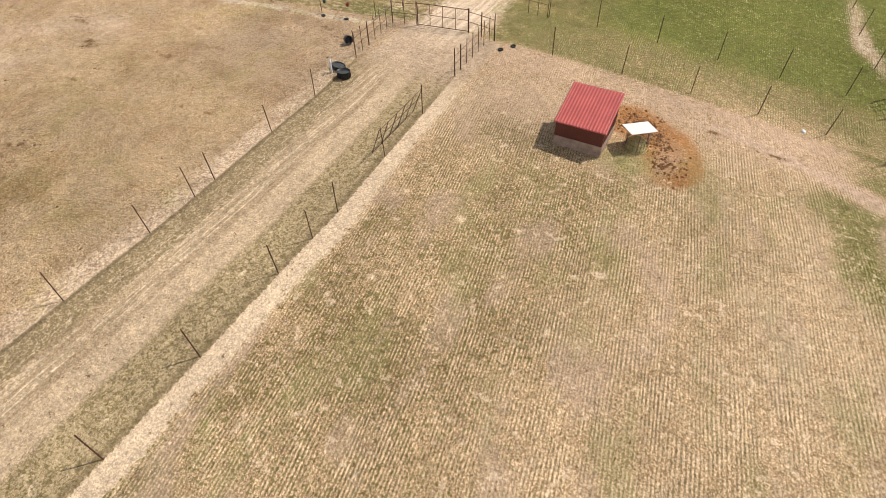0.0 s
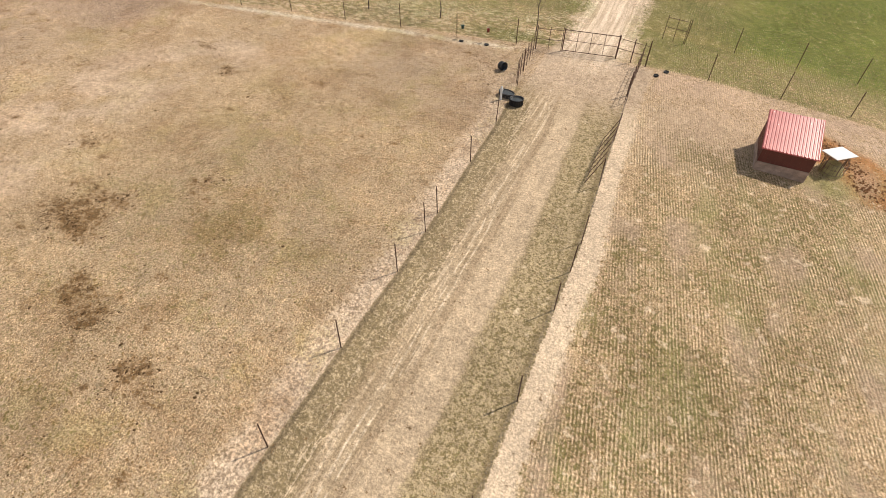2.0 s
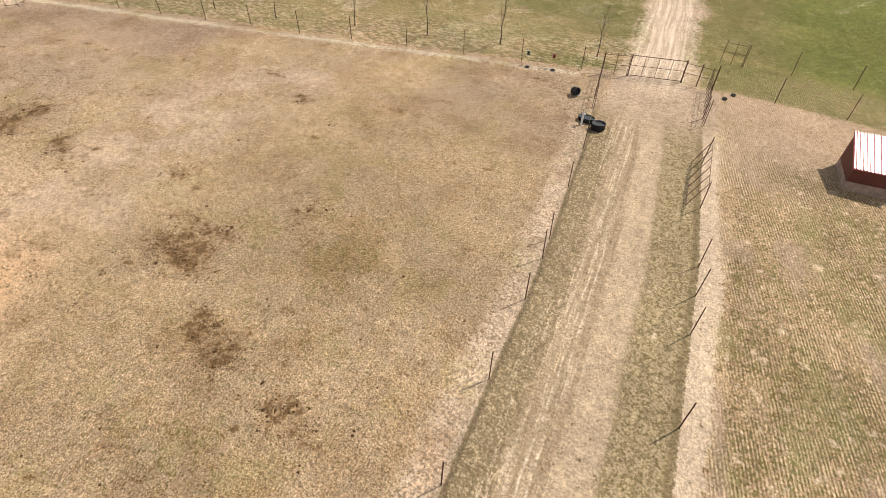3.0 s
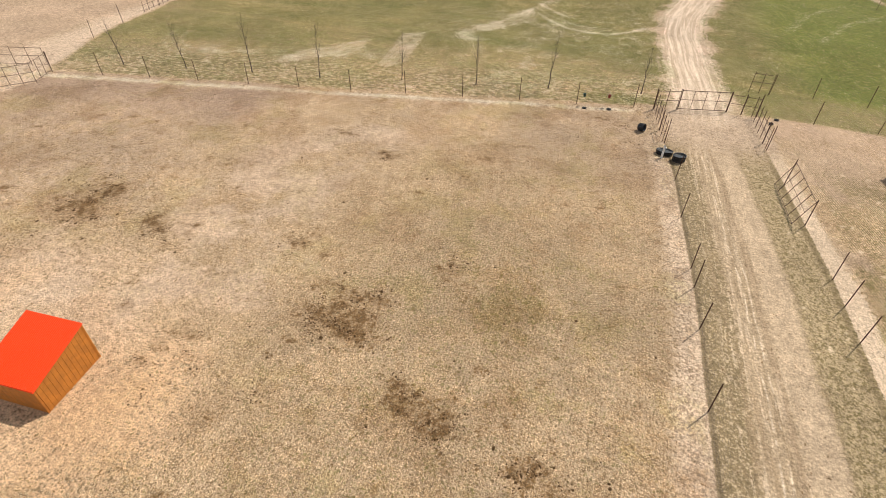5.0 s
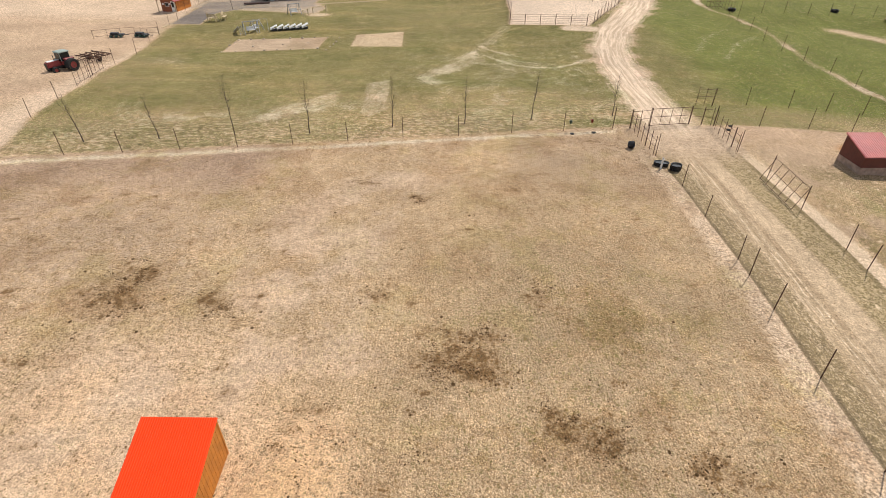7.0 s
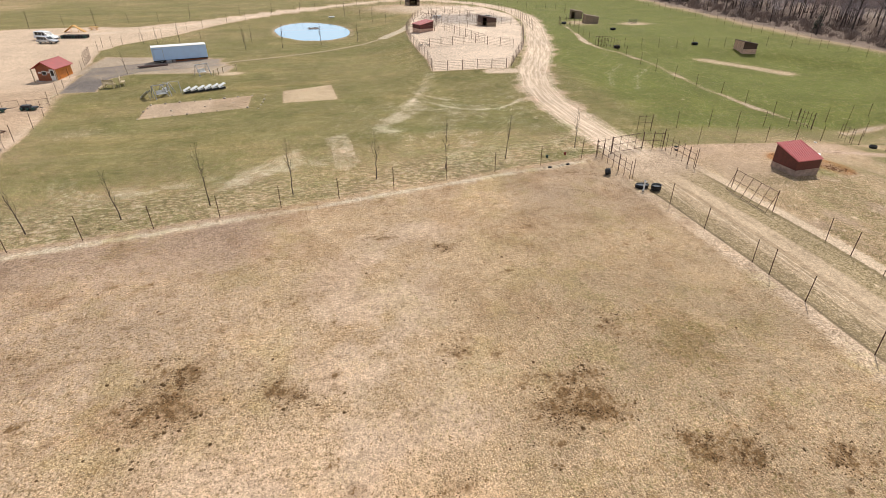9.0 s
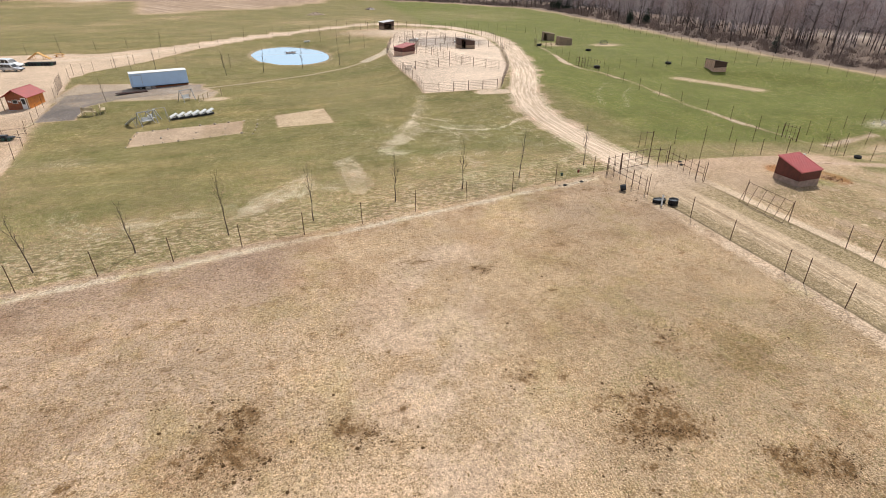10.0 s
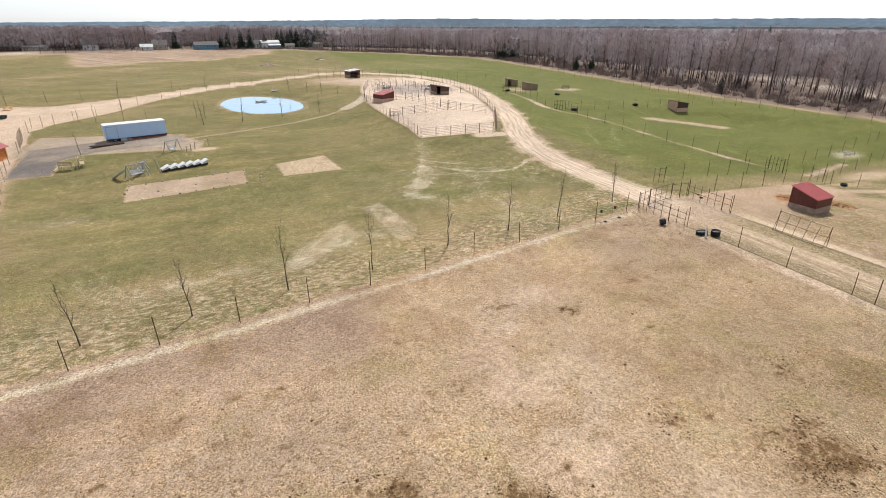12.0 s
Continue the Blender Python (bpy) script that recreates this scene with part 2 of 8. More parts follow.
def smooth(v, lo, hi):
    t = np.clip((v - lo) / (hi - lo), 0, 1)
    return t * t * (3 - 2 * t)


def to_line(x, y, pts):
    """Distance of places from a broken line."""
    best = np.full(x.shape, 1e9)
    for (ax, ay), (bx, by) in zip(pts[:-1], pts[1:]):
        dx, dy = bx - ax, by - ay
        t = np.clip(((x - ax) * dx + (y - ay) * dy) / (dx * dx + dy * dy), 0, 1)
        best = np.minimum(best, np.hypot(x - ax - t * dx, y - ay - t * dy))
    return best


def beside_line(x, y, pts):
    """How far places lie to the left of a broken line, and how far along it."""
    best, side, far, run = np.full(x.shape, 1e9), np.zeros(x.shape), np.zeros(x.shape), 0.0
    for (ax, ay), (bx, by) in zip(pts[:-1], pts[1:]):
        dx, dy = bx - ax, by - ay
        ln = math.hypot(dx, dy)
        t = np.clip(((x - ax) * dx + (y - ay) * dy) / ln ** 2, 0, 1)
        d = np.hypot(x - ax - t * dx, y - ay - t * dy)
        near_ = d < best
        side = np.where(near_, d * np.sign(dx * (y - ay) - dy * (x - ax)), side)
        far = np.where(near_, run + t * ln, far)
        best = np.minimum(best, d)
        run += ln
    return side, far


def inside(x, y, poly):
    r = np.zeros(x.shape, bool)
    n = len(poly)
    for k in range(n):
        (ax, ay), (bx, by) = poly[k], poly[(k + 1) % n]
        if ay != by:
            r ^= ((ay > y) != (by > y)) & (x < (bx - ax) * (y - ay) / (by - ay) + ax)
    return r


def patch(x, y, poly, soft):
    """1 inside an outline, falling to 0 over a soft edge."""
    d = to_line(x, y, poly + poly[:1])
    return smooth(np.where(inside(x, y, poly), d, -d), -soft, soft)


def spot(x, y, cx, cy, r, ry=None):
    return np.exp(-(((x - cx) / r) ** 2 + ((y - cy) / (ry or r)) ** 2))


ROAD = [(-18.6, 20), (-19.0, 30), (-19.2, 34), (-19.0, 40), (-19.2, 47), (-18.3, 56), (-16.4, 64), (-12.4, 74), (-7.0, 84), (-0.9, 96), (3.4, 107), (9.6, 124), (15.5, 145), (18, 168),
        (15, 190), (3, 207), (-10, 213), (-28, 200), (-46, 185), (-60, 172), (-74, 154), (-86, 143), (-100, 138)]
FOOTPATH = [(-68, 92.6), (-56, 97.2), (-46.2, 102), (-38, 108.5), (-32, 116), (-24, 129), (-20.5, 137)]
FIELD_STRIP = [(12.4, 27), (13.2, 34.5), (14.6, 40.4), (12.4, 44.8), (9.6, 49.4), (8.8, 54), (8.2, 59), (9.1, 65), (10.4, 72), (11.6, 78), (11.4, 83), (11.8, 88), (10.8, 93.3), (12, 101.4), (15.3, 111), (17.8, 120), (19.9, 129)]
CORRAL = [(-29.6, 78.1), (-15.3, 77.9), (-4, 96.8), (1, 109.2), (7.5, 127.2), (13.7, 154), (13, 175.4), (7, 185.4), (-8, 176), (-17.5, 150),
          (-23.9, 124.4), (-25.8, 111.4), (-26.9, 100.5), (-27.8, 88.5)]
WOODS_EDGE = [(74, 36), (69.5, 57.8), (66.3, 76.1), (68.5, 111.8), (76, 158.4), (85, 207.7), (94, 276.8), (69, 346.6), (41, 386.7), (12, 442), (-67, 462), (-125, 445), (-230, 470)]
CLEARING = [(101, 60), (109.5, 80), (120, 102), (130, 128), (137, 158)]
FENCE_CROSS = [(-78.2, 26.6), (-73.3, 27.4), (-68.7, 28.1), (-64.0, 28.7), (-59.3, 29.5), (-54.6, 30.2), (-49.8, 30.9), (-44.9, 31.8), (-39.8, 32.6), (-34.8, 33.5), (-29.8, 34.1), (-24.9, 35.0)]
FENCE_WEST = [(-78.2, 26.6), (-80.9, 35.0), (-81.2, 39.9), (-81.6, 46.6), (-82.5, 52.4), (-82.8, 57.3), (-83.6, 62.5), (-84.7, 67.7), (-85.6, 73.4), (-86.4, 78.2), (-87.2, 83.7), (-87.6, 91.0), (-88.2, 95.0), (-89.2, 101.6), (-90.2, 111.5)]
WEST_YARD = [(-78.4, 25), (-81.1, 35), (-81.6, 46.6), (-83, 57), (-85.2, 70), (-87.6, 90), (-90, 112), (-88, 119), (-81, 129), (-70, 152), (-57, 170),
             (-42, 182), (-48, 189), (-62, 176), (-76, 161), (-92, 149), (-105, 152), (-160, 146), (-190, 90), (-170, -30), (-90, -40)]
BARE_BED = [(-72.3, 58.7), (-59.7, 61.2), (-59.4, 67.5), (-72.3, 65.2)]
BARE_SQUARE = [(-55.0, 62.6), (-47.5, 63.0), (-47.8, 71.8), (-54.9, 69.4)]
ASPHALT = [(-86.2, 74.6), (-81.0, 74.6), (-81.6, 83.5), (-77.5, 88.0), (-65.5, 91), (-66, 98), (-76, 97.5), (-86.8, 93.5)]
TILLED = [(-106, 300), (-124, 426), (-126, 466), (-60, 462), (-8, 446), (2, 404), (-43, 332)]
POND = (-47.6, 133.5, 9.4, 18.3)


def axis(lo, hi, step, far_lo, far_hi):
    a = list(np.arange(lo, hi + step / 2, step))
    s, p = step, hi
    while p < far_hi:
        s *= 1.05 if s < 2.5 else 1.13
        p += s
        a.append(p)
    s, p, front = step, lo, []
    while p > far_lo:
        s *= 1.05 if s < 2.5 else 1.13
        p -= s
        front.append(p)
    return np.array(front[::-1] + a)


gx, gy = axis(-92, 20, 0.34, -4800, 4800), axis(-20, 112, 0.34, -1500, 4800)
GX, GY = [a.ravel() for a in np.meshgrid(gx, gy)]
nA, nB, nC, nD = (lattice_noise(GX, GY, s, k) for k, s in enumerate((38.0, 9.0, 2.6, 1.1)))
w_green, w_bare, w_dark, w_rows, w_pale = (np.zeros_like(GX) for _ in range(5))
tone = np.tile(np.array([0.48, 0.355, 0.245]), (len(GX), 1))
cross_y = np.interp(GX, [p[0] for p in FENCE_CROSS], [p[1] for p in FENCE_CROSS], left=26.6, right=35.6)
far_side = smooth(GY - cross_y, -0.2, 0.6)
near_side = 1 - far_side


def lay(mask, colour, strength=1.0):
    """Bare ground of a colour where the mask is."""
    global w_bare, tone
    m = np.clip(mask * strength, 0, 1)
    tone = tone * (1 - m[:, None]) + np.array(colour) * m[:, None]
    w_bare = np.maximum(w_bare * (1 - m * 0.5), m)


def clear_green(mask):
    global w_green
    w_green = w_green * (1 - mask)


# pastures near the camera
west = smooth(-22.2 - GX, -0.2, 0.2) * near_side
east = smooth(GX + 13.8, -0.2, 0.2) * smooth(36.2 - GY, -0.4, 0.4)
lane = smooth(GX + 22.2, -0.2, 0.2) * smooth(-13.8 - GX, -0.2, 0.2) * smooth(36 - GY, -1, 1)
w_green += west * 0.13 * smooth(GX + 47, -6, 8)
lay(west * smooth(-GX, 52, 68) * (0.35 + 0.3 * nB), (0.37, 0.26, 0.185))
w_green += west * (0.14 * smooth(nA, 0.42, 0.6) + 0.15 * smooth(nB, 0.5, 0.75))
w_green += lane * 0.16 * smooth(nC, 0.4, 0.65) * smooth(GX + 16.4, -0.4, 0.8)
w_green += east * (0.15 + 0.14 * smooth(nA, 0.36, 0.62) + 0.16 * smooth(nB, 0.40, 0.62)) * smooth(29.5 - GY, -1, 4) * smooth(1.5 - GX, -3.5, 3.5)
w_green += east * smooth(GX + 0.25 * (GY - 26), 6.5, 11.5) * smooth(GY - 19, -4, 6) * (0.45 + 0.5 * smooth(nB, 0.3, 0.6))
lay(east * smooth(GX, -3, 3) * smooth(30 - GY, -3, 4) * (0.08 + 0.28 * nC), (0.64, 0.49, 0.32))
w_green += east * 0.48 * smooth(GX, -1, 4) * smooth(GY - 22, -2, 3) * smooth(30 - GY, -1, 2)
w_green += east * 0.13 * spot(GX, GY, -7, 21.5, 6, 5)
w_green += east * 0.12 * (spot(GX, GY, -10.5, 5.5, 2.5, 5) + spot(GX, GY, -10, 15, 3, 6) + spot(GX, GY, -1, 16, 2.5, 5))
lay(west * (0.14 + 0.32 * smooth(nA, 0.35, 0.65) + 0.26 * smooth(-GX, 36, 60)) * (0.7 + 0.5 * nB), (0.465, 0.332, 0.236))
lay(east * smooth(nB, 0.50, 0.68) * (0.25 + 0.4 * nC) * smooth(30 - GY, -1, 4), (0.56, 0.42, 0.265))
w_rows += east * (0.60 + 0.40 * smooth(nB, 0.3, 0.6)) + 0.22 * west * smooth(GX + 58, -5, 5) * smooth(20 - GY, -5, 6)
lay(west * (spot(GX, GY, -51.0, -3.0, 7.0, 5.5) + 0.8 * spot(GX, GY, -57, 3, 7, 5)) * 1.3 * (0.55 + 0.8 * nC), (0.70, 0.475, 0.30))
lay(west * spot(GX, GY, -47, 30, 26, 2.2) * 0.45, (0.52, 0.38, 0.27))
lay(west * smooth(GX + 27.5, -2.5, 2.5) * smooth(GY - 22, -3, 5) * 0.7, (0.52, 0.38, 0.265))
trodden = np.exp(-(to_line(GX, GY, [(-44, 22), (-49, 17.5), (-50, 11), (-48, 4), (-53, 2), (-58, 2)]) / (3.2 + 5.5 * nB)) ** 2)
lay(west * trodden * (0.10 + 0.95 * smooth(nC, 0.25, 0.7)), (0.635, 0.465, 0.325))
lay(west * (spot(GX, GY, -47.8, -3.2, 4.2, 3.6) + 0.6 * spot(GX, GY, -47, 1.5, 3, 3)) * (0.45 + 0.8 * nC), (0.72, 0.465, 0.265))
lay(west * smooth(-GX, 46, 60) * smooth(GY, 15, 25) * (0.45 + 0.6 * nB), (0.41, 0.283, 0.20))
lay(west * smooth(GX + 38, -8, 10) * smooth(GY, 10, 25) * (0.35 + 0.6 * nB), (0.40, 0.285, 0.19))
lay(west * smooth(GX + 43, -5, 7) * smooth(24 - GY, -4, 8) * (0.15 + 0.55 * nB), (0.385, 0.28, 0.165))
# beaten tracks along the fences
w_pale += np.exp(-((GY - cross_y + 0.75) / 0.30) ** 2) * smooth(-24 - GX, -1, 2) * 0.75
lay(np.exp(-((GY - cross_y + 0.75) / 0.40) ** 2) * smooth(-24 - GX, -1, 2) * (0.85 + 0.6 * nC), (0.65, 0.51, 0.37))
# the lane: how far a place lies across it, its fences at -22 and -14
west_rail = np.interp(GY, [-15, -5, 5, 10, 14.5, 19.5, 24, 29.2, 31], [-22.2, -22.0, -21.9, -21.8, -21.85, -22.05, -22.15, -22.6, -22.7])
east_rail = np.interp(GY, [-14, 1, 11, 15.8, 20.8, 25.5, 30.3], [-13.7, -13.75, -13.9, -13.95, -14.3, -14.6, -14.9])
lane_across = -22 + 8 * (GX - west_rail) / (east_rail - west_rail)
w_lane = smooth(GX + 26, 0, 0.5) * smooth(-10 - GX, 0, 0.5) * smooth(30 - GY, -1.5, 4)
lay(lane * smooth(GY - 27, -4, 5) * 0.85, (0.55, 0.41, 0.29))
# reddish bare ground in the east pasture, orange soil and hay by the feeder
lay(east * smooth(10.5 - GX, -2, 3) * smooth(GY - 29.3 - 2.5 * nB, -2, 3) * (0.50 + 0.35 * nC), (0.56, 0.385, 0.27))
lay(east * spot(GX, GY, -9.5, 29, 5, 5) * 0.9, (0.56, 0.40, 0.27))
lay(east * smooth(1.9 + 1.3 * (nC - 0.5) - to_line(GX, GY, [(-2.8, 31.4), (-0.9, 30.6), (0.3, 29.2), (0.6, 27.9)]), -0.6, 0.6) * 1.2, (0.42, 0.20, 0.080))
lay(east * spot(GX, GY, -2.0, 27.2, 1.7, 1.2) * 1.1, (0.50, 0.42, 0.20))
w_dark += east * np.exp(-(to_line(GX, GY, [(-0.1, 33.4), (2.8, 32.95), (4.7, 32.55), (6.3, 32.65)]) / 0.16) ** 2) * 1.1 * smooth(nC, 0.25, 0.45)
lay(east * np.exp(-((GY - 33.6 + 0.02 * GX ** 2) / 1.1) ** 2) * smooth(GX, -2, 2) * (0.5 + 0.6 * nC), (0.60, 0.43, 0.32))
# meadow beyond the fences
meadow = far_side * np.where(GX < -20, 1.0, smooth(GY - 35.6, -0.3, 0.3))
band = 1 - smooth(GY - cross_y, 3, 13)
SWATH_FIELD = [(-44.8, 48.9), (-41.0, 54.8), (-36.9, 61.7), (-35.9, 56.8), (-40.4, 51.2), (-43.5, 48.1)]
MOWN_A, MOWN_B = [(-60.1, 34.9), (-58.5, 38.5), (-56.0, 40.8), (-53.0, 44.1), (-52.2, 39.4), (-54.2, 38.5), (-58.3, 34.9)], [(-50.0, 46.7), (-47.5, 48.2), (-47.0, 38.8), (-48.6, 36.7), (-49.6, 37.4)]
swath_d = to_line(GX, GY, [(-30.6, 76), (-34.4, 66), (-38.1, 58.7)])
w_green += meadow * (1.0 - 0.26 * band * (GX < -19) - 0.10 * smooth(nB, 0.52, 0.78) - 0.12 * smooth(nA, 0.55, 0.75))
w_green -= meadow * 0.12 * (1 - smooth(GY - cross_y, 6, 26)) * (GX < -20)
w_green += 0.5 * meadow * spot(GX, GY, -25.5, 36.2, 3.2, 1.0) + 0.25 * meadow * spot(GX, GY, -14, 38.5, 2, 1.5)
w_green -= meadow * 0.07 * smooth(GX + 66, -6, 10) * (1 - smooth(GX + 26, -4, 6)) * smooth(62 - GY, -10, 14)
w_green -= meadow * 0.14 * smooth(-GX, 74, 82) * smooth(60 - GY, -8, 10) * (0.5 + nB)
for poly, soft, much in ((SWATH_FIELD, 0.7, 0.42), (MOWN_A, 0.5, 0.38), (MOWN_B, 0.25, 0.46)):
    pm_ = patch(GX, GY, poly, soft)
    w_pale += meadow * pm_ * much * (0.8 + 0.3 * nD)
    w_green -= meadow * pm_ * 0.10
w_pale += meadow * np.exp(-(swath_d / (0.5 + 0.9 * nB)) ** 2) * 0.40 * (0.6 + 0.6 * nD)
w_pale += meadow * 0.46 * np.exp(-(to_line(GX, GY, [(-51, 39.5), (-56.5, 37.6), (-62, 36.6), (-68, 36)]) / (0.9 + 0.8 * nB)) ** 2) * smooth(nD, 0.34, 0.62)
w_pale += meadow * 0.30 * smooth(GX + 46, -8, 10) * smooth(-19.5 - GX, -1, 2) * smooth(66 - GY, -8, 10) * smooth(0.5 * nD + 0.5 * nC, 0.46, 0.62)
w_wind = meadow * (GX < -20) * (1 - smooth(GY - cross_y, 4.0, 8.0)) * (0.45 + 0.8 * smooth(nB, 0.3, 0.65))
w_wind += meadow * 0.12 * (GX < -22) * (1 - smooth(GY - cross_y, 10, 24))
w_rows += 0.75 * smooth(GX + 13, -0.5, 0.5) * smooth(GY - 36, -0.5, 0.5) * smooth(70 - GY, -5, 10)
w_green -= 0.20 * smooth(GX + 14, -0.5, 0.5) * smooth(GY - 35.8, -0.3, 0.3) * (1 - smooth(GY - 41.5, -1.5, 2.0))
w_green -= 0.24 * smooth(GX + 16, -0.5, 0.5) * np.exp(-((GY - 37.5 + 0.12 * GX) / 1.6) ** 2) * smooth(GX + 1, -2, 4)
w_pale += meadow * (spot(GX, GY, -42.6, 47.6, 1.3, 0.8) * 0.9 + spot(GX, GY, -74.5, 31.8, 2.6, 1.3) * 0.45 * smooth(nD, 0.3, 0.6) + spot(GX, GY, -77, 54, 3, 2) * 0.30)
for q, much in ((0.0, 0.75), (2.1, 0.28), (4.4, 0.32), (6.6, 0.18)):
    arc = to_line(GX, GY, [(-35.8, 59.4 + q), (-34.2, 56.8 + q), (-32, 54.6 + q), (-29.4, 53.6 + q), (-26.6, 53.9 + q), (-24.2, 55.6 + q), (-22.4, 57.4 + q)])
    w_pale += meadow * np.exp(-(arc / 0.30) ** 2) * much * (0.45 + 0.8 * nC)
for q, r in ((-68.6, 5.6), (-68.6, 4.8), (-68.7, 3.9)):
    w_pale += meadow * np.exp(-((np.hypot(GX - q, GY - 39.6) - r) / 0.18) ** 2) * smooth(q + 1.5 - GX, -1, 3) * smooth(40.5 - GY, -1, 2) * 0.50
w_pale += meadow * (GX > -12) * 0.22 * (np.exp(-(to_line(GX, GY, [(-4.5, 63), (0, 71), (5.5, 77)]) / 0.5) ** 2) + np.exp(-(to_line(GX, GY, [(-2, 60), (3, 68), (8, 73)]) / 0.5) ** 2))
# the road, yard, corral, paths and beds
road_d = to_line(GX, GY, ROAD)
road_side, road_far = beside_line(GX, GY, ROAD)
road_m = smooth((1.3 + 0.7 * nB + 0.5 * smooth(GY, 58, 70) - road_d) / (1 + 1.6 * smooth(GY, 100, 150)), -0.45, 0.55)
lay(road_m * smooth(GY - 34.5 - 3 * (nC - 0.5), -3, 3), (0.70, 0.545, 0.40))
lay(spot(GX, GY, -7, 178, 17, 15) * (0.7 + 0.6 * nB), (0.66, 0.52, 0.39), 0.9)
lay(np.exp(-((road_d - 2.9) / 1.1) ** 2) * smooth(nC, 0.42, 0.62) * (GY > 36), (0.60, 0.48, 0.34), 0.45)
lay(smooth(patch(GX, GY, WEST_YARD, 1.8) + 0.5 * (nC - 0.5), 0.25, 0.7), (0.69, 0.52, 0.375))
lay(patch(GX, GY, WEST_YARD, 2.0) * smooth(-82.5 - GX + 0.08 * (GY - 60), -1.5, 2.5) * smooth(80 - GY, -4, 8) * (0.55 + 0.6 * nC), (0.52, 0.37, 0.25))
w_wind_yard = 0.55 * patch(GX, GY, WEST_YARD, 2.0) * smooth(78 - GY, -4, 8)
lay(patch(GX, GY, CORRAL, 0.8), (0.80, 0.63, 0.485))
lay(smooth(spot(GX, GY, -17.5, 75.6, 4.5, 2.6) + 0.7 * (nC - 0.5), 0.3, 0.75), (0.72, 0.565, 0.42), 0.9)
lay(smooth(spot(GX, GY, -2, 147, 12, 15) + 0.4 * (nB - 0.5), 0.25, 0.6), (0.42, 0.37, 0.335), 0.8)
lay(smooth(0.45 - to_line(GX, GY, FOOTPATH), -0.25, 0.35) * 0.8, (0.30, 0.27, 0.16))
lay(smooth(1.2 - to_line(GX, GY, FOOTPATH[4:]), -0.3, 0.4), (0.60, 0.50, 0.36))
strip_d = to_line(GX, GY, FIELD_STRIP)
lay(smooth(0.30 + 0.7 * nB - strip_d, -0.5, 0.6) * (0.30 + 0.45 * smooth(nB, 0.35, 0.60)) * (0.5 * smooth(GY - 33, -1, 3) + 0.5 * smooth(GY - 44, -3, 3)), (0.60, 0.48, 0.34))
w_pale += np.exp(-(strip_d / 0.7) ** 2) * smooth(nB, 0.34, 0.55) * smooth(GY - 44, -2, 3) * 0.45
lay(0.7 * np.exp(-(to_line(GX, GY, [(16, 40.8), (21, 41.6), (28, 42.6)]) / 0.8) ** 2) * (0.3 + 0.9 * nC), (0.62, 0.54, 0.42))
lay(patch(GX, GY, BARE_BED, 0.35), (0.54, 0.40, 0.28))
lay(patch(GX, GY, BARE_BED, 0.35) * smooth(GX + 64.5, -0.5, 0.8) * 0.6, (0.42, 0.30, 0.20))
lay(patch(GX, GY, BARE_SQUARE, 0.25) * (0.55 + 0.35 * nD), (0.62, 0.475, 0.31))
lay(spot(GX, GY, -63.3, 83.6, 2.0, 1.3), (0.62, 0.50, 0.34))
lay(1.2 * np.exp(-(to_line(GX, GY, [(22.3, 77.5), (24.6, 71.8), (27.4, 65)]) / (1.1 + 1.2 * nC)) ** 2) * (0.35 + 0.35 * nD) + 0.6 * spot(GX, GY, 26, 132, 4, 5) + spot(GX, GY, 39.4, 127, 4, 3) * 0.8 + 0.7 * spot(GX, GY, 25, 37, 6, 2), (0.56, 0.45, 0.30))
w_pale += spot(GX, GY, 34, 45.5, 3.5, 1.6) * 0.9
lay(patch(GX, GY, [(-88.5, 88), (-64, 84.5), (-63, 89.5), (-68, 99.5), (-87, 104)], 1.0) * 0.85, (0.46, 0.37, 0.28))
lay(smooth(patch(GX, GY, ASPHALT, 1.2) + 0.5 * (nC - 0.5), 0.25, 0.75), (0.19, 0.163, 0.15))
lay(patch(GX, GY, ASPHALT, 2.0) * (0.75 * smooth(GY - 84 + 6 * (nC - 0.5), -3, 4) + 0.5 * smooth(nB, 0.5, 0.7)) * (0.3 + 0.8 * nC), (0.40, 0.335, 0.275))
lay(patch(GX, GY, TILLED, 7) * (0.55 + 0.5 * nB), (0.34, 0.235, 0.165))
w_green -= 0.16 * meadow * smooth(GY - 105, -5, 25) * (GX < 6)
w_green -= 0.18 * smooth(GY - 196, -6, 10) * smooth(nA, 0.45, 0.7)
woods = patch(GX, GY, [(74, -300), *WOODS_EDGE, (-4000, 600), (-4000, 4700), (4700, 4700), (4700, -300)], 1.5)
lay(woods, (0.25, 0.185, 0.15))
lay(np.exp(-(to_line(GX, GY, [(x - 1, y) for x, y in WOODS_EDGE]) / 3.0) ** 2) * (0.05 + 0.7 * nB), (0.36, 0.28, 0.19))
lay(np.exp(-(to_line(GX, GY, CLEARING) / 3.2) ** 2), (0.58, 0.50, 0.42))
lay(spot(GX, GY, -160, 456, 13, 8) + 0.8 * spot(GX, GY, -7, 462, 5, 14), (0.68, 0.57, 0.45))
clear_green(np.clip(w_bare * 1.15, 0, 1))
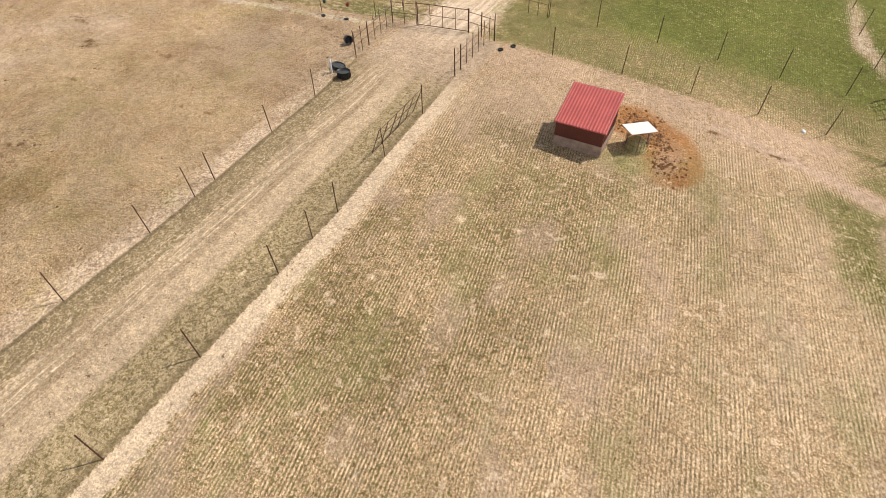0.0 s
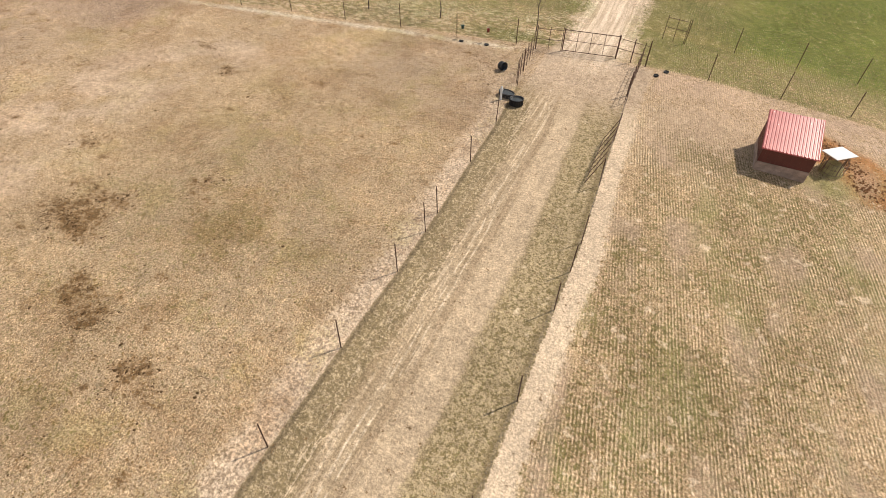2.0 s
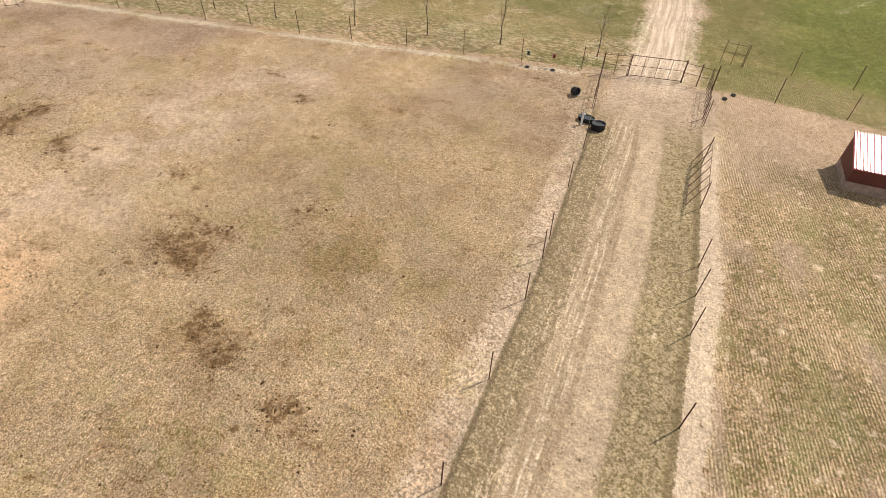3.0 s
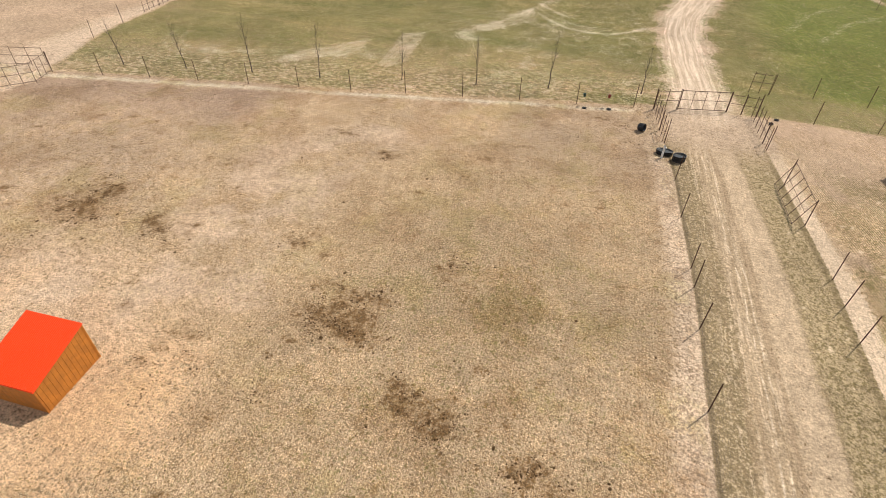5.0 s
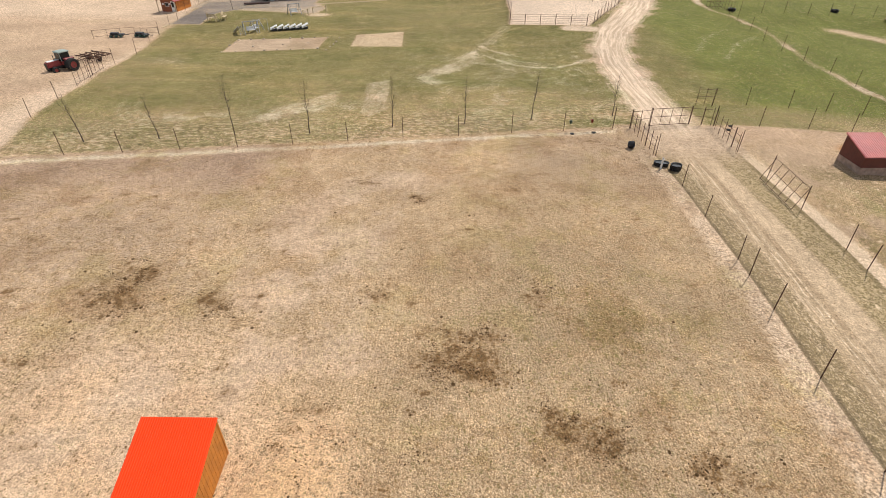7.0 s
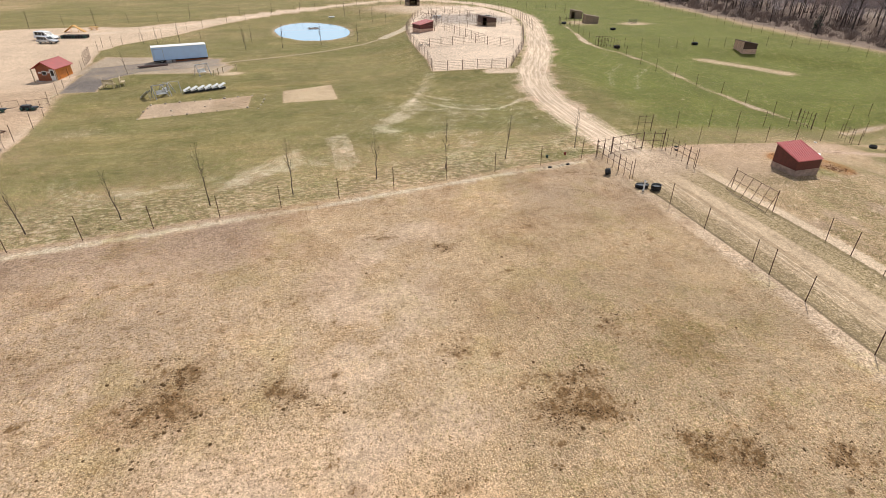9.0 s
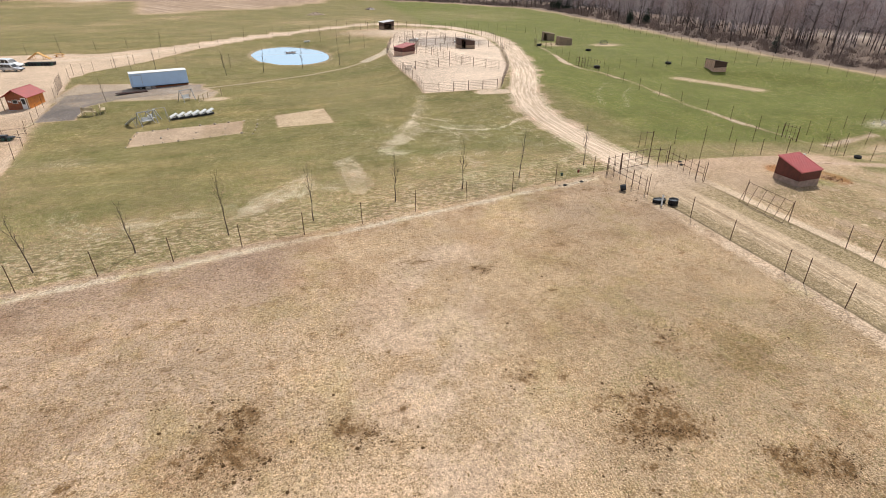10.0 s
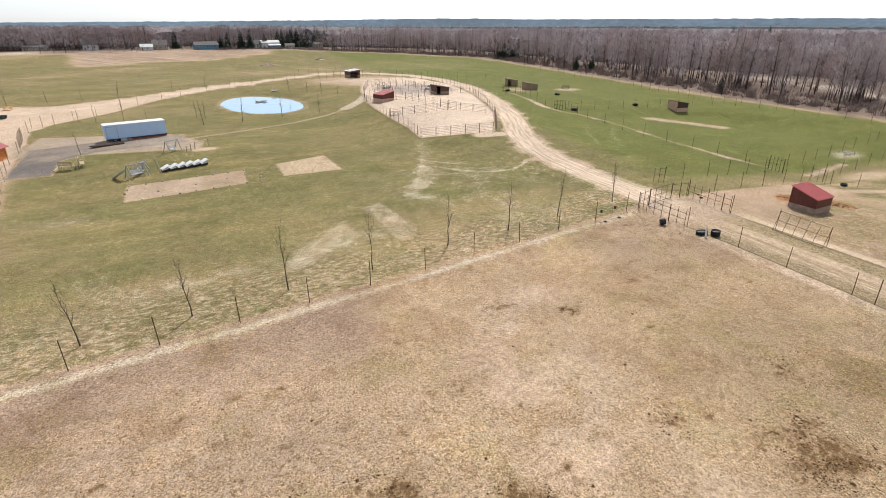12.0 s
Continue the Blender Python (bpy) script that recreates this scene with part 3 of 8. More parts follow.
# dung heaps in the west pasture: place, half-widths and how thick they lie
HEAPS = ((-40.2, 6.0, 1.9, 1.4, 0.66), (-41.4, 5.0, 1.5, 0.8, 0.6), (-39.0, 4.9, 1.5, 1.0, 0.5), (-41.8, 7.7, 0.8, 0.6, 0.6), (-38.3, 7.7, 0.6, 0.8, 0.6), (-39.8, 7.4, 0.9, 0.5, 0.5),
         (-35.4, 10.6, 0.8, 1.3, 0.7), (-33.8, 9.8, 0.7, 0.6, 0.4), (-45.0, 10.6, 1.0, 0.9, 0.5), (-44.4, 11.6, 0.6, 0.6, 0.4), (-60.2, 11.4, 1.5, 1.8, 1.0), (-60.0, 9.6, 1.4, 1.3, 0.6),
         (-54.8, 10.0, 0.9, 0.8, 0.75), (-53.9, 9.3, 0.9, 0.6, 0.8), (-52.6, 8.2, 0.9, 0.6, 0.35), (-35.2, 2.1, 1.0, 0.7, 0.7), (-34.3, 1.3, 1.4, 0.9, 0.75), (-33.6, 0.9, 0.8, 0.6, 0.6), (-36.0, 2.6, 0.6, 0.6, 0.5),
         (-29.6, 0.2, 0.8, 0.6, 0.7), (-29.0, -0.7, 1.4, 0.8, 0.8), (-42.8, 21.2, 0.9, 0.6, 0.6), (-43.6, 21.8, 0.8, 0.5, 0.35), (-68.4, 15.4, 0.7, 0.35, 0.7), (-63.2, 14.2, 0.5, 0.4, 0.6), (-64.2, 14.3, 0.6, 0.4, 0.35),
         (-62.0, 5.3, 0.6, 0.4, 0.5), (-47.4, 2.5, 0.9, 0.4, 0.5), (-46.4, 1.3, 0.8, 0.3, 0.6), (-46.6, -0.9, 0.7, 0.5, 0.5), (-48.1, 0.4, 0.5, 0.4, 0.5), (-42.1, 0.4, 0.6, 0.4, 0.4), (-31.4, 1.5, 0.5, 0.4, 0.35), (-27.8, 32.0, 0.9, 0.35, 0.5), (-26.2, 31.2, 0.6, 0.3, 0.5), (-29.5, 30.2, 0.8, 0.3, 0.4), (-25.5, 28.6, 0.7, 0.3, 0.4), (-28.5, 28.0, 0.6, 0.3, 0.35))
hr = np.random.RandomState(41)
CRUMBS = [(float(hr.uniform(-72, -25)), float(hr.uniform(-8, 27)), float(hr.uniform(0.15, 0.6)), float(hr.uniform(0.12, 0.4)), float(hr.uniform(0.35, 0.75))) for _ in range(240)]
for cx, cy, r, q, much in list(HEAPS) + CRUMBS:
    w_dark += west * spot(GX, GY, cx, cy, r * 1.1, q) * 1.08 * much * (0.55 + 0.55 * smooth(nD, 0.35, 0.65))
w_wind = w_wind + w_wind_yard
w_olive = east * (1 - 0.85 * smooth(GX + 0.35 * (12 - GY), -9, 5)) * (0.33 + 0.24 * smooth(nC, 0.35, 0.65) + 0.10 * smooth(nB, 0.4, 0.6)) * smooth(29.5 - GY, -1, 4) * smooth(GX + 12.6, -0.1, 0.5)
w_olive += west * (0.02 + 0.10 * smooth(nA, 0.42, 0.6)) * smooth(GX + 50, -8, 8)
w_litter = west * (0.32 + 0.60 * smooth(GX + 52, -6, 8)) + 0.10 * lane + 0.12 * east
w_olive += 0.22 * west * spot(GX, GY, -33, 6, 11, 13) * (0.3 + 1.1 * nB)
w_dark += east * spot(GX, GY, -1.0, 30.2, 1.6, 1.0) * 0.5

pond_r = np.hypot((GX - POND[0]) / POND[2], (GY - POND[1]) / POND[3]) + 0.05 * (nC - 0.5)
lay(smooth(1.12 - pond_r, -0.03, 0.08) * smooth(pond_r - 0.9, -0.02, 0.05) * 0.5, (0.33, 0.27, 0.18))
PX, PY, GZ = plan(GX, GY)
flat = lattice_noise(GX, GY, 6.0, 9, 3)
GZ = GZ + (flat - 0.5) * 0.10 * np.exp(-np.maximum(GY - 60, 0) / 60)
for rut in (-19.6, -17.3):
    GZ -= lane * 0.05 * np.exp(-((GX - rut - 0.25 * np.sin(GY * 0.16 + rut)) / 0.28) ** 2)
GZ -= road_m * (GY > 36) * 0.03
GZ += woods * (lattice_noise(GX, GY, 60, 5, 3) - 0.5) * 0.8
pond_level = float(plan(POND[0], POND[1])[2]) - 0.05
GZ += (pond_level + 0.06 - GZ) * smooth(1.5 - pond_r, 0, 0.4)
GZ = np.where(pond_r < 1.0, np.minimum(GZ, pond_level - 0.5 * smooth(1 - pond_r, 0, 0.15)), GZ)
nx, ny = len(gx), len(gy)
idx = np.arange(nx * ny).reshape(ny, nx)
quads = np.stack([idx[:-1, :-1], idx[:-1, 1:], idx[1:, 1:], idx[1:, :-1]], -1).reshape(-1, 4)
gm = bpy.data.meshes.new("ground")
gm.vertices.add(nx * ny)
gm.vertices.foreach_set("co", np.stack([PX, PY, GZ], 1).ravel())
gm.loops.add(quads.size)
gm.loops.foreach_set("vertex_index", quads.ravel())
gm.polygons.add(len(quads))
gm.polygons.foreach_set("loop_start", np.arange(0, quads.size, 4))
gm.polygons.foreach_set("use_smooth", np.ones(len(quads), bool))
gm.update(calc_edges=True)
for key, values in (("green", w_green), ("bare", w_bare), ("dark", w_dark), ("rows", w_rows), ("pale", w_pale), ("litter", w_litter), ("olive", w_olive), ("wind", w_wind), ("grazed", west * (1 - 0.85 * np.clip(spot(GX, GY, -50.5, -2.5, 8.5, 6.5), 0, 1)) * (1 - 0.55 * trodden)), ("tilled", patch(GX, GY, TILLED, 5)), ("sward", meadow * (1 - woods) * np.clip(1 - w_bare, 0, 1) * (1 - 0.55 * smooth(GX + 9 - 0.12 * (GY - 40), -4, 3))), ("lane", w_lane), ("road", smooth(4.2 + 1.5 * nB - road_d, -0.5, 1.5) * smooth(GY - 35 - 2 * (nC - 0.5), -2.5, 2.5)), ("fleck", east * smooth(31 - GY, -1, 3)), ("lush", 0.9 * meadow * smooth(GX + 9 - 0.12 * (GY - 40), -4, 3) * smooth(GY - 40, 0, 4))):
    gm.attributes.new(key, "FLOAT", "POINT").data.foreach_set("value", np.clip(values, 0, 1))
row_turn = np.radians(np.where(GY > 35.8, -6.5, np.where(GX > -18, -11.5, 2.0)))  # how far the drilled rows swing from due north
for key, values in (("lane_across", lane_across), ("road_side", road_side), ("road_far", road_far), ("across", GX * np.cos(row_turn) - GY * np.sin(row_turn)), ("along", GX * np.sin(row_turn) + GY * np.cos(row_turn))):
    gm.attributes.new(key, "FLOAT", "POINT").data.foreach_set("value", values)
gm.attributes.new("tone", "FLOAT_COLOR", "POINT").data.foreach_set("color", np.concatenate([tone, np.ones((len(tone), 1))], 1).ravel())


def ground_material():
    m = bpy.data.materials.new("pasture_ground")
    m.use_nodes = True
    nt = m.node_tree
    N, L = nt.nodes, nt.links
    bsdf = N["Principled BSDF"]
    bsdf.inputs["Roughness"].default_value, bsdf.inputs["Specular IOR Level"].default_value = 0.95, 0.15
    tc = N.new("ShaderNodeTexCoord")

    def noise_node(scale, detail=4.0, rough=0.6, vec=None):
        n = N.new("ShaderNodeTexNoise")
        n.inputs["Scale"].default_value, n.inputs["Detail"].default_value, n.inputs["Roughness"].default_value = scale, detail, rough
        L.new(vec or tc.outputs["Object"], n.inputs["Vector"])
        return n.outputs[0]

    def attr(name, colour=False):
        a = N.new("ShaderNodeAttribute")
        a.attribute_name = name
        return a.outputs["Color" if colour else "Fac"]

    def math_node(op, a, b=0.5, c=None):
        n = N.new("ShaderNodeMath")
        n.operation = op
        for k, v in enumerate((a, b, c)):
            if v is None:
                continue
            if isinstance(v, (int, float)):
                n.inputs[k].default_value = v
            else:
                L.new(v, n.inputs[k])
        return n.outputs[0]

    def ranged(v, lo, hi, a=0.0, b=1.0):
        n = N.new("ShaderNodeMapRange")
        n.interpolation_type = "SMOOTHSTEP"
        n.inputs[1].default_value, n.inputs[2].default_value, n.inputs[3].default_value, n.inputs[4].default_value = lo, hi, a, b
        L.new(v, n.inputs[0])
        return n.outputs[0]

    def mixed(fac, a, b):
        n = N.new("ShaderNodeMix")
        n.data_type = "RGBA"
        for k, v in ((0, fac), (6, a), (7, b)):
            if isinstance(v, tuple):
                n.inputs[k].default_value = (*v, 1)
            elif isinstance(v, (int, float)):
                n.inputs[k].default_value = v
            else:
                L.new(v, n.inputs[k])
        return n.outputs[2]

    def norm(v):
        return ranged(v, 0.28, 0.72)
    broad, mid = norm(noise_node(0.16, 5)), norm(noise_node(0.9, 5, 0.65))
    fine, clump, grit = norm(noise_node(3.2, 4, 0.65)), norm(noise_node(7.2, 2, 0.6)), norm(noise_node(15, 2, 0.6))
    # dry straw and stubble
    straw = mixed(mid, (0.46, 0.315, 0.185), (0.545, 0.38, 0.235))
    straw = mixed(ranged(fine, 0.12, 0.66, 0.62, 0.0), straw, (0.28, 0.185, 0.10))
    straw = mixed(ranged(clump, 0.10, 0.55, 0.60, 0.0), straw, (0.20, 0.132, 0.062))
    straw = mixed(ranged(grit, 0.50, 0.88, 0, 0.70), straw, (0.82, 0.62, 0.41))
    straw = mixed(ranged(grit, 0.05, 0.42, 0.36, 0.0), straw, (0.17, 0.108, 0.054))
    # drilled rows, broken into dashes
    def vector(x, y):
        c = N.new("ShaderNodeCombineXYZ")
        L.new(x, c.inputs[0])
        L.new(y, c.inputs[1])
        return c.outputs[0]
    across, along_rows = attr("across"), attr("along")
    wobble = noise_node(0.5, 3, 0.6, vector(across, math_node("MULTIPLY", along_rows, 0.25)))
    phase = math_node("MULTIPLY", math_node("MULTIPLY_ADD", wobble, 0.40, across), 2 * math.pi / 0.157)
    wave = math_node("MULTIPLY_ADD", math_node("SINE", phase, 0.0), 0.5, 0.5)
    dashes = norm(noise_node(1.0, 2, 0.6, vector(math_node("MULTIPLY", across, 9.0), math_node("MULTIPLY", along_rows, 3.4))))
    lots = norm(noise_node(1.0, 3, 0.6, vector(math_node("MULTIPLY", across, 0.75), math_node("MULTIPLY", along_rows, 0.22))))
    worn = ranged(math_node("ADD", math_node("MULTIPLY", mid, 0.6), math_node("MULTIPLY", lots, 0.6)), 0.35, 0.95, 0.05, 1.0)
    drilled = math_node("MULTIPLY", attr("rows"), worn)
    band = math_node("MULTIPLY", ranged(wave, 0.30, 0.85), ranged(math_node("MULTIPLY_ADD", clump, 0.4, dashes), 0.30, 0.85))
    ridge = math_node("MULTIPLY", ranged(wave, 0.60, 0.12), ranged(math_node("MULTIPLY_ADD", grit, 0.7, dashes), 0.35, 1.05))
    straw = mixed(math_node("MULTIPLY", math_node("MULTIPLY", ridge, drilled), 0.62), straw, (0.83, 0.64, 0.43))
    rows = math_node("MULTIPLY", band, drilled)
    straw = mixed(math_node("MULTIPLY", rows, 0.80), straw, (0.125, 0.092, 0.042))
    # olive clumps among the stubble
    stir = math_node("ADD", math_node("MULTIPLY_ADD", clump, 1.0, -0.5), math_node("ADD", math_node("MULTIPLY_ADD", fine, 0.55, -0.275), math_node("MULTIPLY_ADD", grit, 0.5, -0.25)))
    stir = math_node("ADD", stir, math_node("MULTIPLY", math_node("MULTIPLY_ADD", wave, 0.50, -0.25), attr("rows")))
    olive = ranged(math_node("ADD", attr("olive"), stir), 0.40, 0.68, 0, 0.85)
    # green growth
    grass = mixed(mid, (0.104, 0.113, 0.018), (0.144, 0.145, 0.028))
    grass = mixed(ranged(clump, 0.1, 0.6, 0.5, 0.0), grass, (0.050, 0.060, 0.015))
    grass = mixed(ranged(grit, 0.50, 0.92, 0, 0.45), grass, (0.32, 0.29, 0.11))
    grass = mixed(ranged(grit, 0.08, 0.40, 0.35, 0.0), grass, (0.04, 0.05, 0.014))
    grass = mixed(ranged(fine, 0.12, 0.55, 0.26, 0.0), grass, (0.060, 0.068, 0.014))
    grass = mixed(ranged(fine, 0.60, 0.95, 0, 0.26), grass, (0.28, 0.245, 0.10))
    grass = mixed(attr("lush"), grass, mixed(ranged(clump, 0.1, 0.9), (0.066, 0.098, 0.009), (0.150, 0.180, 0.020)))
    jitter = math_node("ADD", math_node("MULTIPLY_ADD", fine, 0.42, -0.21), math_node("ADD", math_node("MULTIPLY_ADD", mid, 0.20, -0.10), math_node("MULTIPLY_ADD", clump, 0.50, -0.25)))
    green = ranged(math_node("ADD", attr("green"), jitter), 0.24, 0.78)
    green = math_node("MULTIPLY", green, math_node("MULTIPLY_ADD", rows, 0.30, 0.80))
    col = mixed(green, straw, grass)
    col = mixed(math_node("MULTIPLY", attr("lush"), ranged(math_node("MULTIPLY_ADD", jitter, 1.2, attr("green")), 0.3, 0.9, 0.1, 0.62)), col, mixed(ranged(fine, 0.1, 0.9), (0.072, 0.098, 0.012), (0.148, 0.172, 0.028)))
    # windrows of mown grass along the fence
    swing = N.new("ShaderNodeMapping")
    swing.inputs["Rotation"].default_value, swing.inputs["Scale"].default_value = (0, 0, radians(-8.8)), (2.0, 4.0, 1.0)
    L.new(tc.outputs["Object"], swing.inputs["Vector"])
    windrow = math_node("ADD", noise_node(1.0, 5, 0.62, swing.outputs[0]), math_node("MULTIPLY_ADD", clump, 0.10, -0.05))
    col = mixed(math_node("MULTIPLY", ranged(windrow, 0.53, 0.63, 0, 0.50), attr("wind")), col, (0.66, 0.535, 0.385))
    col = mixed(math_node("MULTIPLY", ranged(windrow, 0.50, 0.38, 0, 0.62), attr("wind")), col, (0.125, 0.105, 0.050))
    def crumbs_of():
        return math_node("ADD", math_node("MULTIPLY", clump, 0.42), math_node("ADD", math_node("MULTIPLY", fine, 0.33), math_node("MULTIPLY", grit, 0.25)))
    # bare ground
    soil_tint = N.new("ShaderNodeHueSaturation")
    grain = math_node("MULTIPLY", ranged(fine, 0.1, 0.85, 0.76, 1.08), ranged(clump, 0.05, 0.50, 0.72, 1.0))
    grain = math_node("MULTIPLY", grain, math_node("ADD", ranged(grit, 0.50, 0.92, 0.0, 0.20), ranged(grit, 0.05, 0.40, 0.90, 1.0)))
    grain = math_node("MULTIPLY", grain, ranged(mid, 0.45, 0.95, 1.0, 0.88))
    L.new(grain, soil_tint.inputs["Value"])
    L.new(attr("tone", True), soil_tint.inputs["Color"])
    soil = soil_tint.outputs[0]
    bare = ranged(math_node("ADD", attr("bare"), math_node("MULTIPLY", jitter, 1.25)), 0.28, 0.66)
    col = mixed(bare, col, soil)
    pale = ranged(math_node("ADD", attr("pale"), math_node("ADD", math_node("MULTIPLY", jitter, 1.1), math_node("MULTIPLY_ADD", grit, 0.8, -0.4))), 0.36, 0.66, 0, 0.78)
    col = mixed(pale, col, mixed(grit, (0.50, 0.41, 0.28), (0.74, 0.63, 0.475)))
    col = mixed(olive, col, mixed(fine, (0.090, 0.070, 0.024), (0.175, 0.140, 0.050)))
    # the lane's bands: pale verge, dark lines at the fences, rough shoulder, wheel tracks, grass and beaten path
    along = N.new("ShaderNodeMapping")
    along.inputs["Scale"].default_value = (1.0, 0.02, 1.0)
    L.new(tc.outputs["Object"], along.inputs["Vector"])
    streak = math_node("ADD", noise_node(5.2, 4, 0.6, along.outputs[0]), math_node("MULTIPLY_ADD", clump, 0.08, -0.04))
    sway = N.new("ShaderNodeMapping")
    sway.inputs["Scale"].default_value = (0.4, 0.16, 1.0)
    L.new(tc.outputs["Object"], sway.inputs["Vector"])
    across_lane = math_node("ADD", attr("lane_across"), math_node("MULTIPLY_ADD", noise_node(1.0, 3, 0.55, sway.outputs[0]), 0.7, -0.35))
    ragged = math_node("ADD", across_lane, math_node("ADD", math_node("MULTIPLY_ADD", fine, 0.36, -0.18), math_node("MULTIPLY_ADD", clump, 0.24, -0.12)))
    fenced = math_node("ADD", attr("lane_across"), math_node("MULTIPLY_ADD", clump, 0.10, -0.05))

    def strip(u, lo, hi, soft=0.08, much=1.0):
        return math_node("MULTIPLY", math_node("MULTIPLY", ranged(u, lo - soft, lo + soft), ranged(u, hi + soft, hi - soft)), much)
    lane_col = mixed(ranged(crumbs_of(), 0.42, 0.75), (0.245, 0.183, 0.100), (0.465, 0.358, 0.228))
    lane_col = mixed(strip(ragged, -20.2, -16.7, 0.25, 0.75), lane_col, (0.475, 0.355, 0.235))
    tracks = strip(across_lane, -20.9, -17.2, 0.4)
    lane_col = mixed(math_node("MULTIPLY", ranged(streak, 0.53, 0.61, 0, 0.60), tracks), lane_col, (0.66, 0.515, 0.365))
    lane_col = mixed(math_node("MULTIPLY", ranged(streak, 0.47, 0.39, 0, 0.60), tracks), lane_col, (0.30, 0.215, 0.13))
    lane_col = mixed(strip(across_lane, -18.75, -18.40, 0.15, 0.50), lane_col, (0.33, 0.235, 0.15))
    lane_col = mixed(strip(ragged, -18.30, -16.75, 0.16, 0.80), lane_col, mixed(grit, (0.45, 0.335, 0.222), (0.57, 0.437, 0.30)))
    chalk = ranged(noise_node(1.3, 3, 0.6), 0.42, 0.60)
    for u in (-19.35, -19.0):
        lane_col = mixed(math_node("MULTIPLY", strip(across_lane, u - 0.03, u + 0.03, 0.05, 0.75), chalk), lane_col, (0.76, 0.63, 0.48))
    shoulder = mixed(ranged(crumbs_of(), 0.28, 0.62), (0.200, 0.152, 0.072), (0.41, 0.315, 0.19))
    shoulder = mixed(ranged(noise_node(1.5, 3, 0.6), 0.63, 0.70, 0, 0.75), shoulder, (0.62, 0.49, 0.34))
    lane_col = mixed(strip(ragged, -16.55, -13.95, 0.22, 0.92), lane_col, shoulder)
    verge = mixed(ranged(crumbs_of(), 0.34, 0.60), (0.42, 0.305, 0.21), (0.615, 0.475, 0.345))
    lane_mask = math_node("MULTIPLY", strip(fenced, -22.0, -13.95, 0.04), attr("lane"))
    col = mixed(lane_mask, col, lane_col)
    col = mixed(math_node("MULTIPLY", math_node("MULTIPLY", ranged(ragged, -24.0, -22.9), ranged(fenced, -21.97, -22.05)), math_node("MULTIPLY", attr("lane"), 0.9)), col, verge)
    col = mixed(math_node("MULTIPLY", strip(fenced, -21.97, -21.75, 0.10, 0.75), attr("lane")), col, (0.155, 0.115, 0.070))
    col = mixed(math_node("MULTIPLY", strip(fenced, -14.35, -14.0, 0.12, 0.60), attr("lane")), col, (0.17, 0.125, 0.065))
    beaten = math_node("MULTIPLY", ranged(fenced, -14.0, -13.92), ranged(ragged, -12.65, -12.95))
    col = mixed(math_node("MULTIPLY", math_node("MULTIPLY", beaten, attr("lane")), 0.92), col, mixed(grit, (0.56, 0.43, 0.30), (0.68, 0.53, 0.385)))
    # wheel tracks along the sandy road, fraying at its edges
    ruts = noise_node(1.0, 4, 0.62, vector(math_node("MULTIPLY", attr("road_side"), 2.6), math_node("MULTIPLY", attr("road_far"), 0.10)))
    ruts = math_node("ADD", ruts, math_node("MULTIPLY_ADD", clump, 0.07, -0.035))
    sand = mixed(ranged(ruts, 0.40, 0.62), (0.50, 0.375, 0.265), (0.78, 0.625, 0.475))
    frayed = math_node("ADD", math_node("ABSOLUTE", attr("road_side"), 0.0), math_node("ADD", math_node("MULTIPLY_ADD", ruts, 3.0, -1.5), math_node("MULTIPLY_ADD", fine, 1.2, -0.6)))
    col = mixed(math_node("MULTIPLY", ranged(frayed, 3.1, 2.1, 0, 0.85), attr("road")), col, sand)
    # bald flecks and tinted lots in the drilled stubble
    bald = ranged(math_node("ADD", noise_node(1.7, 4, 0.62), math_node("MULTIPLY_ADD", clump, 0.08, -0.04)), 0.605, 0.66, 0, 0.55)
    tint_a = ranged(noise_node(1.0, 2, 0.5, vector(math_node("MULTIPLY", across, 0.42), math_node("MULTIPLY", along_rows, 0.16))), 0.50, 0.66, 0, 0.42)
    tint_b = ranged(noise_node(1.0, 2, 0.5, vector(math_node("MULTIPLY_ADD", across, 0.40, 40.0), math_node("MULTIPLY", along_rows, 0.18))), 0.52, 0.68, 0, 0.45)
    outside = math_node("MULTIPLY", attr("fleck"), ranged(fenced, -13.0, -12.6))
    col = mixed(math_node("MULTIPLY", math_node("MULTIPLY", tint_a, outside), ranged(wave, 0.1, 0.7, 0.55, 1.0)), col, (0.225, 0.215, 0.085))
    col = mixed(math_node("MULTIPLY", tint_b, outside), col, (0.44, 0.315, 0.235))
    col = mixed(math_node("MULTIPLY", bald, outside), col, (0.76, 0.59, 0.425))
    # scattered dark tufts, in drifts
    drift = ranged(noise_node(0.22, 3, 0.6), 0.40, 0.66, 0.25, 1.0)
    tufts = ranged(math_node("ADD", noise_node(2.3, 3, 0.62), math_node("MULTIPLY_ADD", mid, 0.10, -0.05)), 0.635, 0.685, 0, 0.72)
    col = mixed(math_node("MULTIPLY", math_node("MULTIPLY", tufts, drift), attr("litter")), col, (0.17, 0.108, 0.052))
    # brown, olive and bleached lots in the grazed pasture
    def lot(shift, size, lo, hi, much, shade, where="grazed", stretch=(1.0, 1.0)):
        move = N.new("ShaderNodeMapping")
        move.inputs["Location"].default_value, move.inputs["Scale"].default_value = (shift, shift * 0.7, 0), (*stretch, 1.0)
        L.new(tc.outputs["Object"], move.inputs["Vector"])
        n = N.new("ShaderNodeMix")
        n.data_type, n.blend_type = "RGBA", "MULTIPLY"
        ragged_edge = math_node("ADD", noise_node(size, 6, 0.66, move.outputs[0]), math_node("MULTIPLY_ADD", clump, 0.10, -0.05))
        L.new(math_node("MULTIPLY", ranged(ragged_edge, lo, hi, 0, much), attr(where)), n.inputs[0])
        L.new(col, n.inputs[6])
        n.inputs[7].default_value = (*shade, 1)
        return n.outputs[2]
